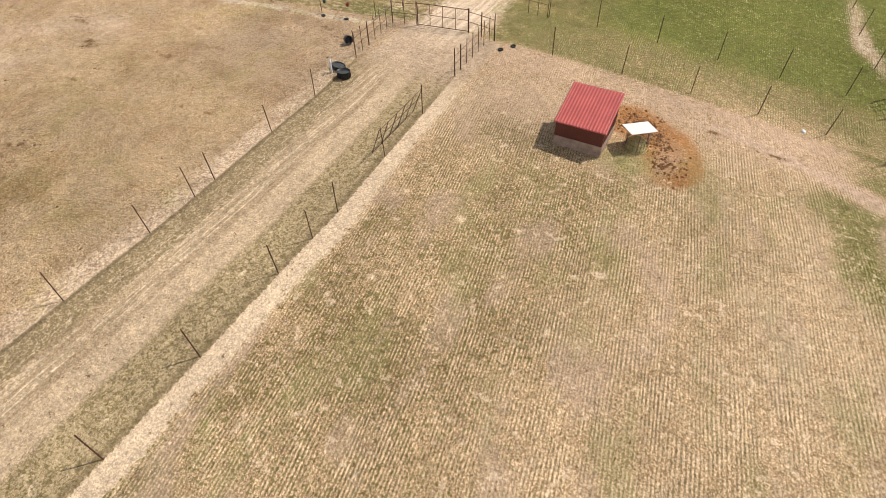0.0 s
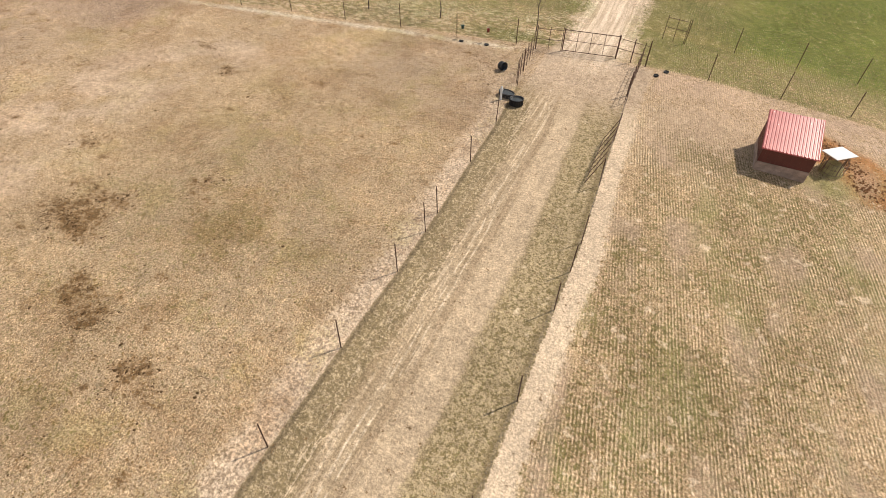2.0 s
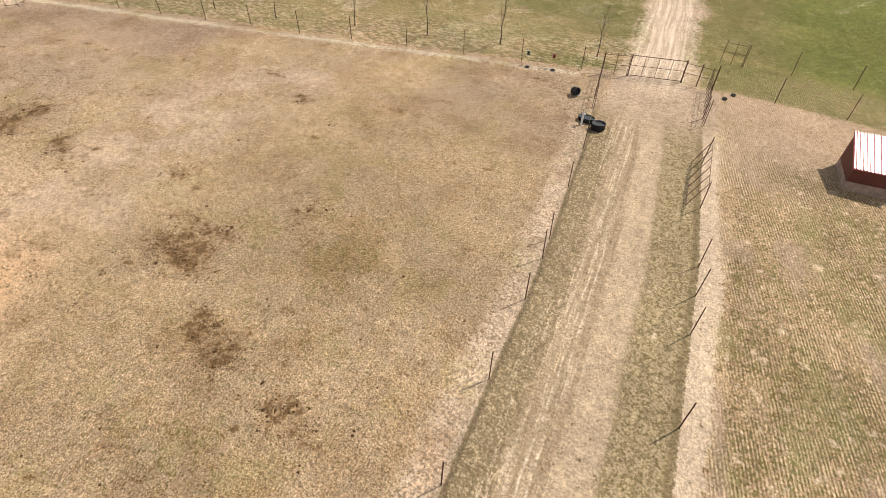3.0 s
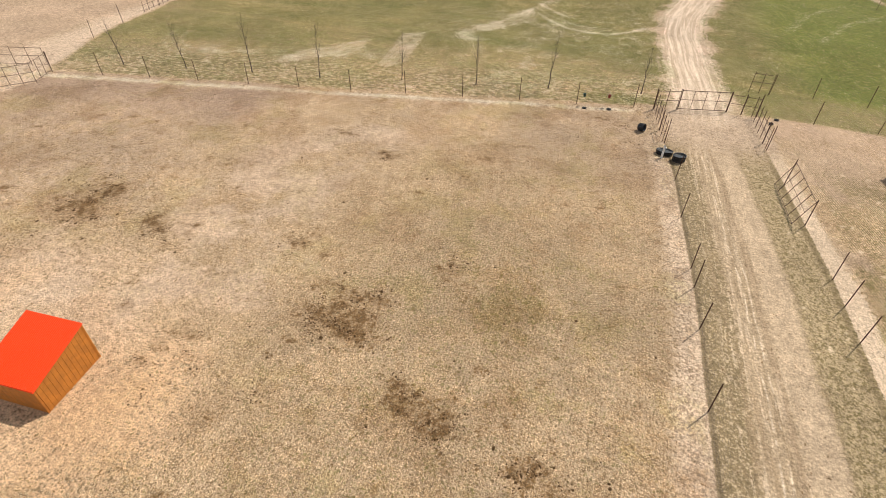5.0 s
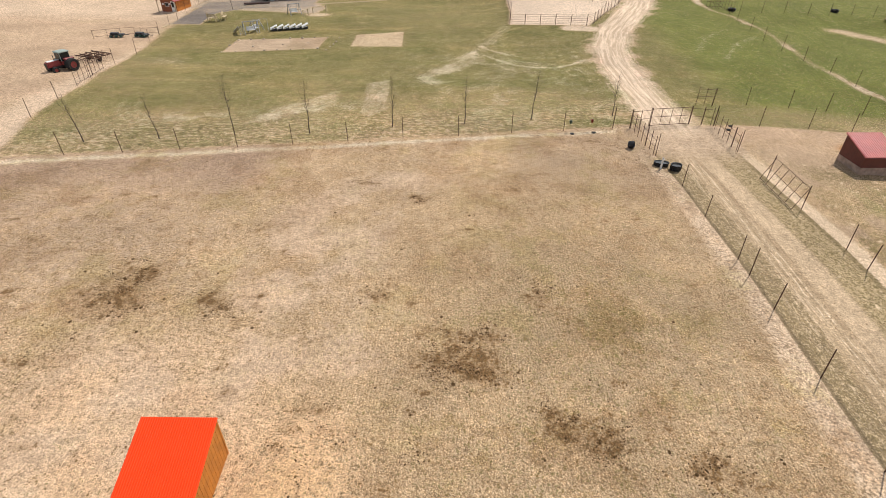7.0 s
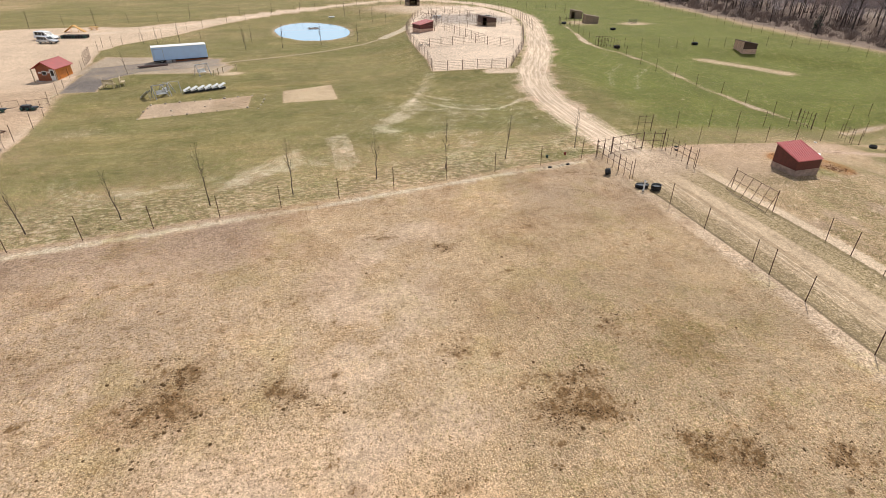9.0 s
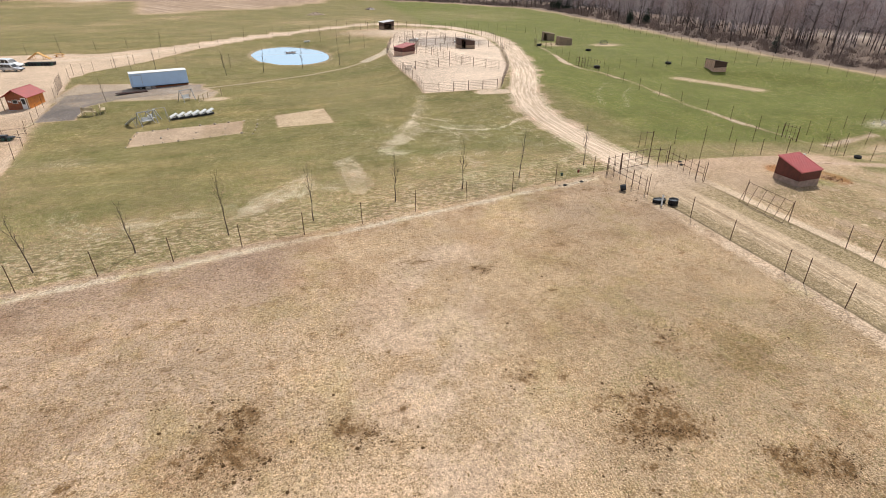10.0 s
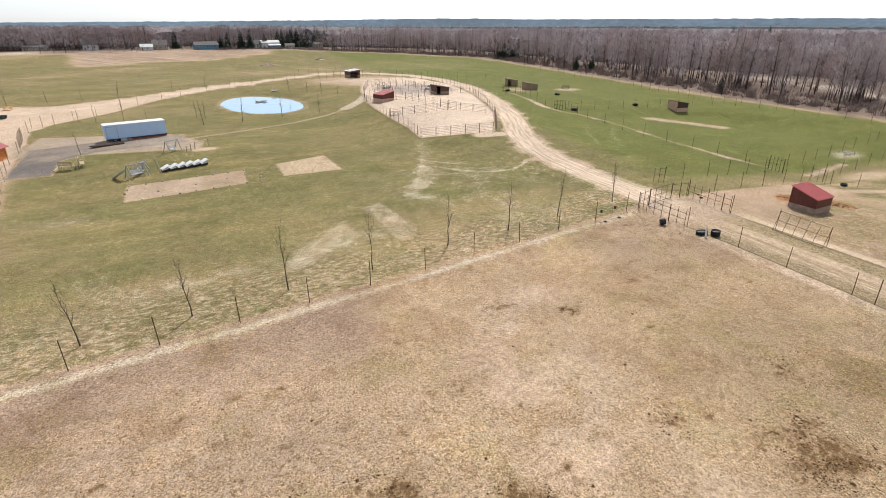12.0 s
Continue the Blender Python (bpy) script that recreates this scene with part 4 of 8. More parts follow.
    col = lot(140.0, 0.07, 0.50, 0.64, 0.60, (1.14, 1.07, 1.04), "sward", (1.0, 2.2))
    col = lot(171.0, 0.11, 0.50, 0.62, 0.70, (0.76, 0.84, 0.70), "sward", (1.0, 1.8))
    col = lot(205.0, 0.55, 0.53, 0.66, 0.55, (0.72, 0.76, 0.66), "sward")
    col = lot(244.0, 0.80, 0.57, 0.68, 0.60, (1.42, 1.28, 1.36), "sward")
    col = lot(270.0, 0.13, 0.50, 0.60, 0.65, (1.28, 1.18, 1.26), "sward", (0.16, 1.5))
    furrow = noise_node(1.0, 4, 0.6, vector(math_node("MULTIPLY_ADD", along_rows, 0.25, math_node("MULTIPLY", across, 0.85)), math_node("MULTIPLY", along_rows, 0.01)))
    col = mixed(math_node("MULTIPLY", ranged(furrow, 0.50, 0.62, 0, 0.75), attr("tilled")), col, (0.62, 0.47, 0.35))
    col = mixed(math_node("MULTIPLY", ranged(furrow, 0.46, 0.36, 0, 0.55), attr("tilled")), col, (0.24, 0.155, 0.105))
    col = lot(11.0, 0.21, 0.50, 0.62, 0.75, (0.76, 0.70, 0.64))
    col = lot(57.0, 0.26, 0.51, 0.63, 0.70, (0.84, 0.87, 0.70))
    col = lot(83.0, 0.30, 0.52, 0.64, 0.60, (1.14, 1.10, 1.04))
    col = lot(29.0, 0.85, 0.55, 0.66, 0.60, (0.66, 0.59, 0.50))
    # dung and dark litter
    crumbs = math_node("ADD", math_node("MULTIPLY_ADD", clump, 0.85, -0.425), math_node("ADD", math_node("MULTIPLY_ADD", fine, 0.75, -0.375), math_node("MULTIPLY_ADD", grit, 0.45, -0.225)))
    stain = ranged(math_node("MULTIPLY_ADD", math_node("MULTIPLY_ADD", mid, 0.5, -0.25), attr("dark"), attr("dark")), 0.08, 0.85, 0, 0.45)
    col = mixed(stain, col, (0.22, 0.132, 0.064))
    crumbs = math_node("ADD", math_node("MULTIPLY", crumbs, 0.8), math_node("MULTIPLY_ADD", norm(noise_node(2.1, 3, 0.62)), 0.9, -0.45))
    dark = ranged(math_node("ADD", attr("dark"), crumbs), 0.56, 0.86, 0, 0.88)
    col = mixed(dark, col, mixed(grit, (0.078, 0.042, 0.015), (0.20, 0.115, 0.048)))
    tint = N.new("ShaderNodeHueSaturation")
    L.new(col, tint.inputs["Color"])
    crumb = norm(noise_node(8.5, 3, 0.75))
    relief = math_node("MULTIPLY_ADD", math_node("MULTIPLY_ADD", crumb, 0.62, -0.34), math_node("MULTIPLY_ADD", math_node("MULTIPLY", bare, math_node("SUBTRACT", 1.0, attr("grazed"))), -0.45, 1.0), 1.0)
    relief = math_node("MULTIPLY", relief, math_node("MULTIPLY_ADD", math_node("MULTIPLY_ADD", clump, 0.50, -0.24), attr("grazed"), 1.0))
    relief = math_node("MULTIPLY", relief, math_node("MULTIPLY_ADD", math_node("MULTIPLY_ADD", norm(noise_node(2.6, 4, 0.7)), 0.34, -0.14), math_node("MULTIPLY_ADD", bare, -0.5, 1.0), 1.0))
    L.new(math_node("MULTIPLY", relief, math_node("MULTIPLY", ranged(broad, 0.0, 1.0, 0.88, 1.04), ranged(mid, 0.0, 1.0, 0.95, 1.04))), tint.inputs["Value"])
    L.new(tint.outputs[0], bsdf.inputs["Base Color"])
    b = N.new("ShaderNodeBump")
    b.inputs["Strength"].default_value, b.inputs["Distance"].default_value = 0.4, 0.07
    L.new(math_node("ADD", math_node("MULTIPLY_ADD", grit, 0.5, clump), math_node("MULTIPLY", rows, -0.6)), b.inputs["Height"])
    L.new(b.outputs[0], bsdf.inputs["Normal"])
    return m


GROUND = ground_material()
gm.materials.append(GROUND)
ground = tagged(new("ground", gm), "dry straw-coloured pasture with green meadow and sandy tracks", "ground", kind="structure")

# the pond
water = bpy.data.materials.new("pond_water")
water.use_nodes = True
wb = water.node_tree.nodes["Principled BSDF"]
# base colour painted with the blue that the water reflects from the sky
wb.inputs["Base Color"].default_value, wb.inputs["Roughness"].default_value = (0.17, 0.36, 0.52, 1), 0.08
wb.inputs["Specular IOR Level"].default_value = 0.9
wr = water.node_tree.nodes.new("ShaderNodeTexNoise")
wr.inputs["Scale"].default_value = 3.0
wbump = water.node_tree.nodes.new("ShaderNodeBump")
wbump.inputs["Strength"].default_value, wbump.inputs["Distance"].default_value = 0.15, 0.02
water.node_tree.links.new(wr.outputs[0], wbump.inputs["Height"])
water.node_tree.links.new(wbump.outputs[0], wb.inputs["Normal"])
pm = Mesh()
ring = []
for k in range(72):
    a = 2 * math.pi * k / 72
    r = 1.02 + 0.035 * math.sin(3 * a + 1) + 0.025 * math.sin(5 * a)
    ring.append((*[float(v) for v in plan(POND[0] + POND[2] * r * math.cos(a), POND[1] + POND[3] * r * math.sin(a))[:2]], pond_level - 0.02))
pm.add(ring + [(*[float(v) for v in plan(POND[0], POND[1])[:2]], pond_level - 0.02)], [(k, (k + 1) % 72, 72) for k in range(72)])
tagged(part("water", pm, water), "still blue farm pond", "pond", kind="structure")

# ---- tufts of straw and grass, and dung lying about ----


def scatter(name, label, category, mat, count, chance, box, blades, size, seed, spread=0.6):
    """Tufts of a few blades each over a stretch of the plan, where chance(x, y) allows them."""
    r = np.random.RandomState(seed)
    x, y = r.uniform(box[0], box[1], count * 4), r.uniform(box[2], box[3], count * 4)
    keep = r.rand(len(x)) < np.clip(chance(x, y), 0, 1)
    x, y = x[keep][:count], y[keep][:count]
    n = len(x)
    bx, by = np.repeat(x, blades), np.repeat(y, blades)
    m = n * blades
    a = r.uniform(0, 2 * np.pi, m)
    h = size * r.uniform(0.5, 1.3, m)
    lean = spread * r.uniform(0.2, 1.5, m)
    wdt = size * r.uniform(0.14, 0.3, m)
    bx, by = bx + r.normal(0, size * 0.3, m), by + r.normal(0, size * 0.3, m)
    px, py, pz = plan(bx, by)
    z = pz + (lattice_noise(bx, by, 6.0, 9, 3) - 0.5) * 0.10
    bx, by = px, py
    ca, sa = np.cos(a), np.sin(a)
    V = np.empty((m, 3, 3))
    V[:, 0] = np.stack([bx - sa * wdt, by + ca * wdt, z - 0.01], 1)
    V[:, 1] = np.stack([bx + sa * wdt, by - ca * wdt, z - 0.01], 1)
    V[:, 2] = np.stack([bx + ca * h * (0.9 + lean), by + sa * h * (0.9 + lean), z + h * 0.4], 1)
    me = bpy.data.meshes.new(name)
    me.vertices.add(m * 3)
    me.vertices.foreach_set("co", V.ravel())
    me.loops.add(m * 3)
    me.loops.foreach_set("vertex_index", np.arange(m * 3))
    me.polygons.add(m)
    me.polygons.foreach_set("loop_start", np.arange(0, m * 3, 3))
    me.update(calc_edges=True)
    me.materials.append(mat)
    return tagged(new(name, me), label, category, kind="stuff")


def in_pasture(x, y):
    cy = np.interp(x, [p[0] for p in FENCE_CROSS], [p[1] for p in FENCE_CROSS])
    return ((x < -23.6) & (y < cy - 1.2)) * (0.3 + 0.9 * lattice_noise(x, y, 2.6, 2)) * (1 - 0.8 * spot(x, y, -51.5, -3.2, 7, 5)) + ((x > -12.6) & (y < 31)) * 0.75


scatter("straw_tufts", "short dry straw-coloured stubble", "grass", STRAW, 52000, in_pasture, (-76, 14, -12, 34), 2, 0.075, 1)
scatter("grass_tufts", "low olive grass tufts on the lane's shoulders", "grass", GRASS, 1300,
        lambda x, y: 0.8 * (x > -16.2) * (np.abs(x + 18) < 4.1) * lattice_noise(x, y, 1.8, 3) ** 1.5 * 2, (-22.2, -13.8, -12, 30), 3, 0.06, 2)
scatter("grass_tufts", "tufted meadow grass behind the fence", "grass", GRASS, 9000,
        lambda x, y: (y > 36.5) * (to_line(x, y, ROAD) > 4) * lattice_noise(x, y, 3.0, 4), (-78, 12, 30, 62), 3, 0.06, 3)


def heaped(x, y):
    c = 0.003 + 0.012 * smooth(lattice_noise(x, y, 6.0, 31, 3), 0.5, 0.7)
    for hx, hy, r, q, much in HEAPS:
        c = c + 0.5 * much * spot(x, y, hx, hy, r * 1.15, q * 1.15)
    return c * (lattice_noise(x, y, 0.7, 12) > 0.5)


def ringed(x, y):
    c = 0.012 + 0.10 * smooth(lattice_noise(x, y, 5.0, 21, 3), 0.55, 0.75)
    for hx, hy, r, q, much in HEAPS:
        d = np.hypot((x - hx) / r, (y - hy) / q)
        c = c + 0.8 * much * np.exp(-((d - 1.0) / 0.6) ** 2)
    return c * (x < -24) * smooth(lattice_noise(x, y, 0.9, 22), 0.45, 0.62)


scatter("grass_tufts", "dark olive tufts growing round the dung", "grass", OLIVE, 2600, ringed, (-74, -24, -10, 30), 7, 0.075, 23, 0.3)

dr = np.random.RandomState(8)
dx, dy = dr.uniform(-74, 3, 420000), dr.uniform(-10, 32, 420000)
ok = (dr.rand(len(dx)) < heaped(dx, dy)) & (dx < -24)
dx, dy = dx[ok][:9000], dy[ok][:9000]
dz = land(dx, dy) + (lattice_noise(dx, dy, 6.0, 9, 3) - 0.5) * 0.10
dung = Mesh()
for x, y, z in zip(dx, dy, dz):
    u = dr.rand()
    s = float(dr.uniform(0.025, 0.055) if u < 0.88 else dr.uniform(0.055, 0.095) if u < 0.985 else dr.uniform(0.095, 0.14))
    a0, flat_ = dr.uniform(0, 6.28), 0.75 if s < 0.06 else 0.45
    k = [(x + s * math.cos(a + a0) * dr.uniform(0.6, 1.25), y + s * math.sin(a + a0) * dr.uniform(0.6, 1.25), z - 0.01) for a in (0, 1.05, 2.09, 3.14, 4.19, 5.24)]
    dung.add(k + [(x + 0.2 * s, y, z + s * flat_)], [(0, 1, 6), (1, 2, 6), (2, 3, 6), (3, 4, 6), (4, 5, 6), (5, 0, 6)])
tagged(part("dung", dung.data("dung", DUNG, fix=False), DUNG), "dark dry dung clumps strewn over the pasture", "dung", kind="stuff")

# ---- fences, panels and gates ----


def post_mesh(height, r=0.028):
    me = Mesh()
    me.box((-r, -r * 0.35, -0.15), (r, r * 0.35, height))
    me.box((-r * 0.3, -r * 0.9, -0.15), (r * 0.3, r * 0.9, height - 0.004))
    for k in range(4):
        z = height * (0.25 + 0.2 * k)
        me.box((-r * 1.15, -r * 0.5, z), (r * 1.15, r * 0.5, z + 0.03))
    return me.data("post", RUST)


POST = [post_mesh(h) for h in (2.0, 2.08, 1.92)]
rng = random.Random(4)


def wire_fence(line, label, height=1.75, posts=None, wires=7, stays=0.6, spacing=None, post_set=None, lean=2.0):
    """Steel posts along a line with woven wire stretched between them."""
    if spacing:
        pts = []
        for (ax, ay), (bx, by) in zip(line[:-1], line[1:]):
            n = max(1, round(math.hypot(bx - ax, by - ay) / spacing))
            pts += [(ax + (bx - ax) * k / n, ay + (by - ay) * k / n) for k in range(n)]
        line = pts + [line[-1]]
    x0, y0 = line[0]
    base = on(x0, y0)
    fence = thing("wire_fence", base, label, "fence", "pasture fences")
    me = Mesh()
    for k, (x, y) in enumerate(line):
        p = on(x, y) - base
        ob = part("post", (post_set or POST)[rng.randrange(len(post_set or POST))], RUST, fence)
        ob.matrix_basis = Matrix.Translation(p) @ pose(0, 0, 0, rng.uniform(-lean, lean), rng.uniform(-lean, lean), rng.uniform(0, 180))
        if k + 1 < len(line):
            q = on(*line[k + 1]) - base
            for j in range(wires):
                z = Vector((0, 0, 0.06 + (height - 0.06) * j / (wires - 1)))
                me.tube(p + z, q + z, 0.0022, n=3, caps=False)
            n = int((q - p).length / stays)
            for s in range(1, n):
                a = p.lerp(q, s / n)
                me.tube(a + Vector((0, 0, 0.06)), a + Vector((0, 0, height)), 0.0018, n=3, caps=False)
    part("wire_mesh", me.data("wire_mesh", WIRE, fix=False), WIRE, fence, "thin woven wire")
    return fence


def pipe_panel(a, b, label, height=1.85, uprights=4, rails=(0.12, 0.95, 1.8), lean=0.0, name="pipe_panel", mat=None, r=0.024, group="pipe panels", thick=()):
    """A welded pipe panel from a to b on the ground; lean moves its top sideways."""
    mat = mat or PIPE
    pa, pb = on(*a), on(*b)
    panel = thing(name, pa, label, "gate" if "gate" in name else "panel", group)
    d = pb - pa
    side = Vector((-d.y, d.x, 0)).normalized() * lean
    for k in range(uprights):
        p = d * (k / (uprights - 1))
        rr = r * 1.8 if k in thick else r
        part("upright", Mesh().tube(p, p + Vector((0, 0, height * rng.uniform(0.98, 1.03))) + side, rr, n=6), mat, panel)
    for z in rails:
        s = side * (z / height)
        up = Vector((0, 0, z))
        part("rail", Mesh().tube(up + s, d + up + s, r * 0.8, n=6), mat, panel)
    return panel


wire_fence([(-22.2, -15.2), (-22.1, -10.3), (-22.0, -5.2), (-22.0, -0.2), (-21.9, 4.85), (-21.8, 9.85), (-21.8, 12.95), (-21.85, 14.5), (-22.05, 19.5), (-22.15, 23.9), (-22.6, 29.2)],
           "rusty steel post and wire fence along the dirt lane")
wire_fence([(-13.7, -13.8), (-13.7, -8.9), (-13.7, -4.0), (-13.75, 1.0), (-13.85, 5.95), (-13.9, 11.05), (-13.9, 13.65), (-13.95, 15.8), (-14.3, 20.8), (-14.6, 25.5), (-14.9, 30.3)],
           "rusty steel post and wire fence beside the beaten path")
wire_fence(FENCE_CROSS, "rusty steel post and wire fence below the sapling row")
wire_fence([(-14.7, 36.0), (-10.1, 36.2), (-5.0, 36.45), (-0.3, 36.8), (4.05, 36.9), (8.15, 37.1), (11.9, 36.4)],
           "rusty steel post and wire fence across the east pasture")
wire_fence([(13.6, 38.9), (18.1, 39.6), (22.4, 39.8), (26.8, 40.1), (32.0, 41.0), (36.5, 41.4), (41, 42), (46, 42.6), (51, 43.2)], "rusty steel post and wire fence edging the grazed field")
wire_fence([(12.4, 35.6), (12.5, 32.4), (12.6, 28.6), (12.7, 24)], "rusty steel post and wire fence along the pasture edge", wires=5)
wire_fence([(-12.6, 41.5), (-8.75, 41.95), (-4.05, 42.05), (0.37, 42.35), (4.66, 42.56), (8.96, 42.8), (11.5, 44.0)],
           "rusty steel post and wire fence edging the green field")
wire_fence([(12.1, 42.1), (17.3, 44.8), (21.6, 45.1), (25.5, 45.5), (29.7, 45.9), (34.6, 46.6), (39.2, 47.3), (44.7, 48.0), (49.0, 48.7), (54.5, 49.6), (60, 50.6)], "rusty steel post and wire fence edging the far green field")
wire_fence([(11.5, 44.0), (10.4, 47.0), (9.1, 51.0), (8.5, 55.3), (7.8, 60.0), (7.5, 64.9), (7.9, 70.5), (9.2, 76.9), (10.5, 83.5), (11.4, 87.9), (11.8, 95.7), (13.2, 101.9), (15.4, 108.6), (17.0, 113.8), (19.1, 120.7), (21.0, 127.0), (22.2, 132.6), (26.5, 144.3)],
           "rusty steel post and wire fence beside a worn cattle track", wires=5, stays=1.2)
wire_fence([(15.2, 91.4), (19.2, 91.5), (22.8, 90.9), (26.5, 90.2), (29.8, 89.8), (33.2, 89.3), (36.6, 88.8), (42, 88), (46.2, 87.8), (50, 85.2), (54, 82)],
           "rusty steel post and wire fence across the far green field", wires=5, stays=1.2)
wire_fence([(68, 44), (64.5, 53), (60.5, 61), (57.5, 70), (57, 78), (57.5, 88), (59, 100), (60.5, 112), (62.5, 124), (64.5, 136), (66.5, 148), (68.5, 160), (70, 172), (71.5, 186), (73, 200)],
           "rusty steel post and wire fence in front of the woods", wires=4, stays=2.0, spacing=4.8)
wire_fence(FENCE_WEST, "rusty steel post and wire fence between lawn and farm yard", wires=6, stays=0.9)
wire_fence([(-90.2, 111.5), (-90.4, 115.6), (-89.0, 117.0), (-87.4, 118.6), (-84.8, 122.6), (-81.5, 128), (-77.6, 138), (-74.5, 142.5), (-69.5, 152.4), (-65, 159), (-58, 167), (-51, 175), (-44, 180), (-36, 187), (-28, 193), (-18, 200)],
           "rusty steel post and wire fence along the sandy drive", wires=3, stays=2.5)
wire_fence([(8.2, 122), (11, 134), (14.2, 152), (14.0, 172), (8, 187), (-6, 194), (-20, 190)], "steel post and wire fence round the far side of the corral", wires=4, stays=1.5, spacing=3.0)

# panels and gate at the end of the lane
pipe_panel((-22.75, 29.4), (-23.2, 34.9), "rusty brown pipe panel beside the lane gate", 1.8, 7, (0.75, 1.35), thick=(2,))
pipe_panel((-23.25, 35.0), (-21.3, 35.5), "rusty brown pipe panel joining the lane gate", 1.85, 3, (0.85, 1.65), thick=(0,))
pipe_panel((-17.05, 36.3), (-14.75, 36.0), "rusty brown pipe panel joining the lane gate", 1.85, 3, (0.85, 1.6), thick=(1,))
pipe_panel((-15.0, 30.4), (-15.1, 35.9), "rusty brown pipe panel beside the lane gate", 1.85, 7, (0.8, 1.4), thick=(1,))
pipe_panel((-15.15, 20.7), (-15.25, 25.4), "rusty brown pipe panel leaning on the fence posts", 1.85, 6, (0.06, 1.0, 1.82), lean=-0.75, r=0.022)
pipe_panel((-14.4, 41.5), (-12.7, 41.4), "rusty brown pipe panel standing in the meadow", 1.95, 3, (1.0, 1.75))
pipe_panel((11.4, 43.9), (12.0, 42.1), "rusty pipe gate in the field fence", 2.1, 5, (0.3, 1.1, 1.8), name="metal_gate", thick=(4,))
pipe_panel((12.6, 38.5), (11.6, 35.9), "rusty pipe panel by the field fence", 1.9, 3, (0.7, 1.7))
for a, b in (((-78.2, 26.6), (-77.6, 24.2)), ((-77.6, 24.2), (-79.8, 22.2)), ((-79.8, 22.2), (-82.5, 20.2)), ((-79.5, 27.5), (-84.0, 26.5))):
    pipe_panel(a, b, "rusty pipe panel at the pasture corner", 1.85, 4, (0.2, 1.0, 1.75))
pipe_panel((-81.6, 44.0), (-82.4, 50.2), "rusty pipe yard gate beside the tractor", 2.1, 8, (0.2, 0.8, 1.4), name="metal_gate", thick=(4,))
pipe_panel((-88.6, 97), (-89.4, 103.3), "tall pipe gate by the parking yard", 2.2, 9, (0.15, 0.8, 1.5, 2.1), name="metal_gate")
for a, b in (((11.3, 95.9), (12.0, 92.8)), ((14.1, 95.6), (13.0, 89.8)), ((11.3, 95.9), (14.1, 95.6)), ((21, 122), (18.5, 128)), ((18.5, 128), (19.5, 131.5))):
    pipe_panel(a, b, "rusty pipe panel in the far field", 1.85, 5, (0.2, 1.0, 1.75))

# the lane gate
gate = thing("metal_gate", on(-21.2, 35.52), "closed brown pipe gate with mesh at the lane's end", "gate")
gd = on(-17.1, 36.28) - on(-21.2, 35.52)
frame_mesh = Mesh()
for k in (0, 1):
    frame_mesh.tube(gd * k, gd * k + Vector((0, 0, 1.85)), 0.045, n=8)
for z in (0.12, 1.75):
    frame_mesh.tube(gd * 0.01 + Vector((0, 0, z)), gd * 0.99 + Vector((0, 0, z)), 0.028, n=6)
part("gate_frame", frame_mesh, PIPE, gate)
for k in range(1, 4):
    part("bar", Mesh().tube(gd * (k / 4) + Vector((0, 0, 0.12)), gd * (k / 4) + Vector((0, 0, 1.75)), 0.02), PIPE, gate)
part("rail", Mesh().tube(Vector((0, 0, 0.95)), gd + Vector((0, 0, 0.95)), 0.02), PIPE, gate)
mesh_wire = Mesh()
for k in range(1, 42):
    mesh_wire.tube(gd * (k / 42) + Vector((0, 0, 0.12)), gd * (k / 42) + Vector((0, 0, 1.75)), 0.002, n=3, caps=False)
for k in range(1, 16):
    mesh_wire.tube(Vector((0, 0, 0.12 + k * 0.102)), gd + Vector((0, 0, 0.12 + k * 0.102)), 0.002, n=3, caps=False)
part("wire_mesh", mesh_wire.data("wire_mesh", WIRE, fix=False), WIRE, gate)


def corral_panels(line, label, height=1.5, rails=6, width=2.9):
    """Livestock panels set end to end, each one a thing."""
    for (ax, ay), (bx, by) in zip(line[:-1], line[1:]):
        n = max(1, round(math.hypot(bx - ax, by - ay) / width))
        for k in range(n):
            a = (ax + (bx - ax) * k / n, ay + (by - ay) * k / n)
            b = (ax + (bx - ax) * (k + 0.985) / n, ay + (by - ay) * (k + 0.985) / n)
            pa = on(*a)
            d = on(*b) - pa
            panel = thing("livestock_panel", pa, label, "panel", "corral panels")
            for t in (0, 1):
                part("end_post", Mesh().tube(d * t, d * t + Vector((0, 0, height + 0.12 * (t == 0))), 0.035, n=6), GREYPIPE, panel)
            rail = Mesh().tube((0, 0, 0), d, 0.015, n=4).data("rail", GREYPIPE)
            for j in range(rails):
                part("rail", rail, GREYPIPE, panel).location.z = 0.2 + (height - 0.22) * j / (rails - 1)


corral_panels([(-29.6, 78.1), (-15.6, 77.9), (-13.8, 79.6), (-4.0, 96.8)], "weathered steel livestock panel edging the sandy corral")
corral_panels([(-29.6, 78.1), (-27.7, 88.5), (-26.9, 100.5), (-25.8, 111.4), (-23.9, 124.4)], "weathered steel livestock panel edging the sandy corral", rails=5)
corral_panels([(-26.5, 101), (-11.4, 104.8), (-6.0, 97)], "weathered steel livestock panel dividing the corral")
corral_panels([(-24, 124.5), (-13.4, 125.1), (-9.4, 104.5)], "weathered steel livestock panel dividing the corral", rails=5)
corral_panels([(-4.0, 96.8), (1.0, 109.2), (7.5, 127.2)], "weathered steel livestock panel beside the drive", rails=5)
corral_panels([(-13.4, 125.1), (-6, 130), (4, 134), (8, 130)], "weathered steel livestock panel in the back pens", rails=5)
corral_panels([(-23.9, 126), (-17.5, 147), (-12, 160), (2, 166)], "weathered steel livestock panel in the back pens", rails=5)
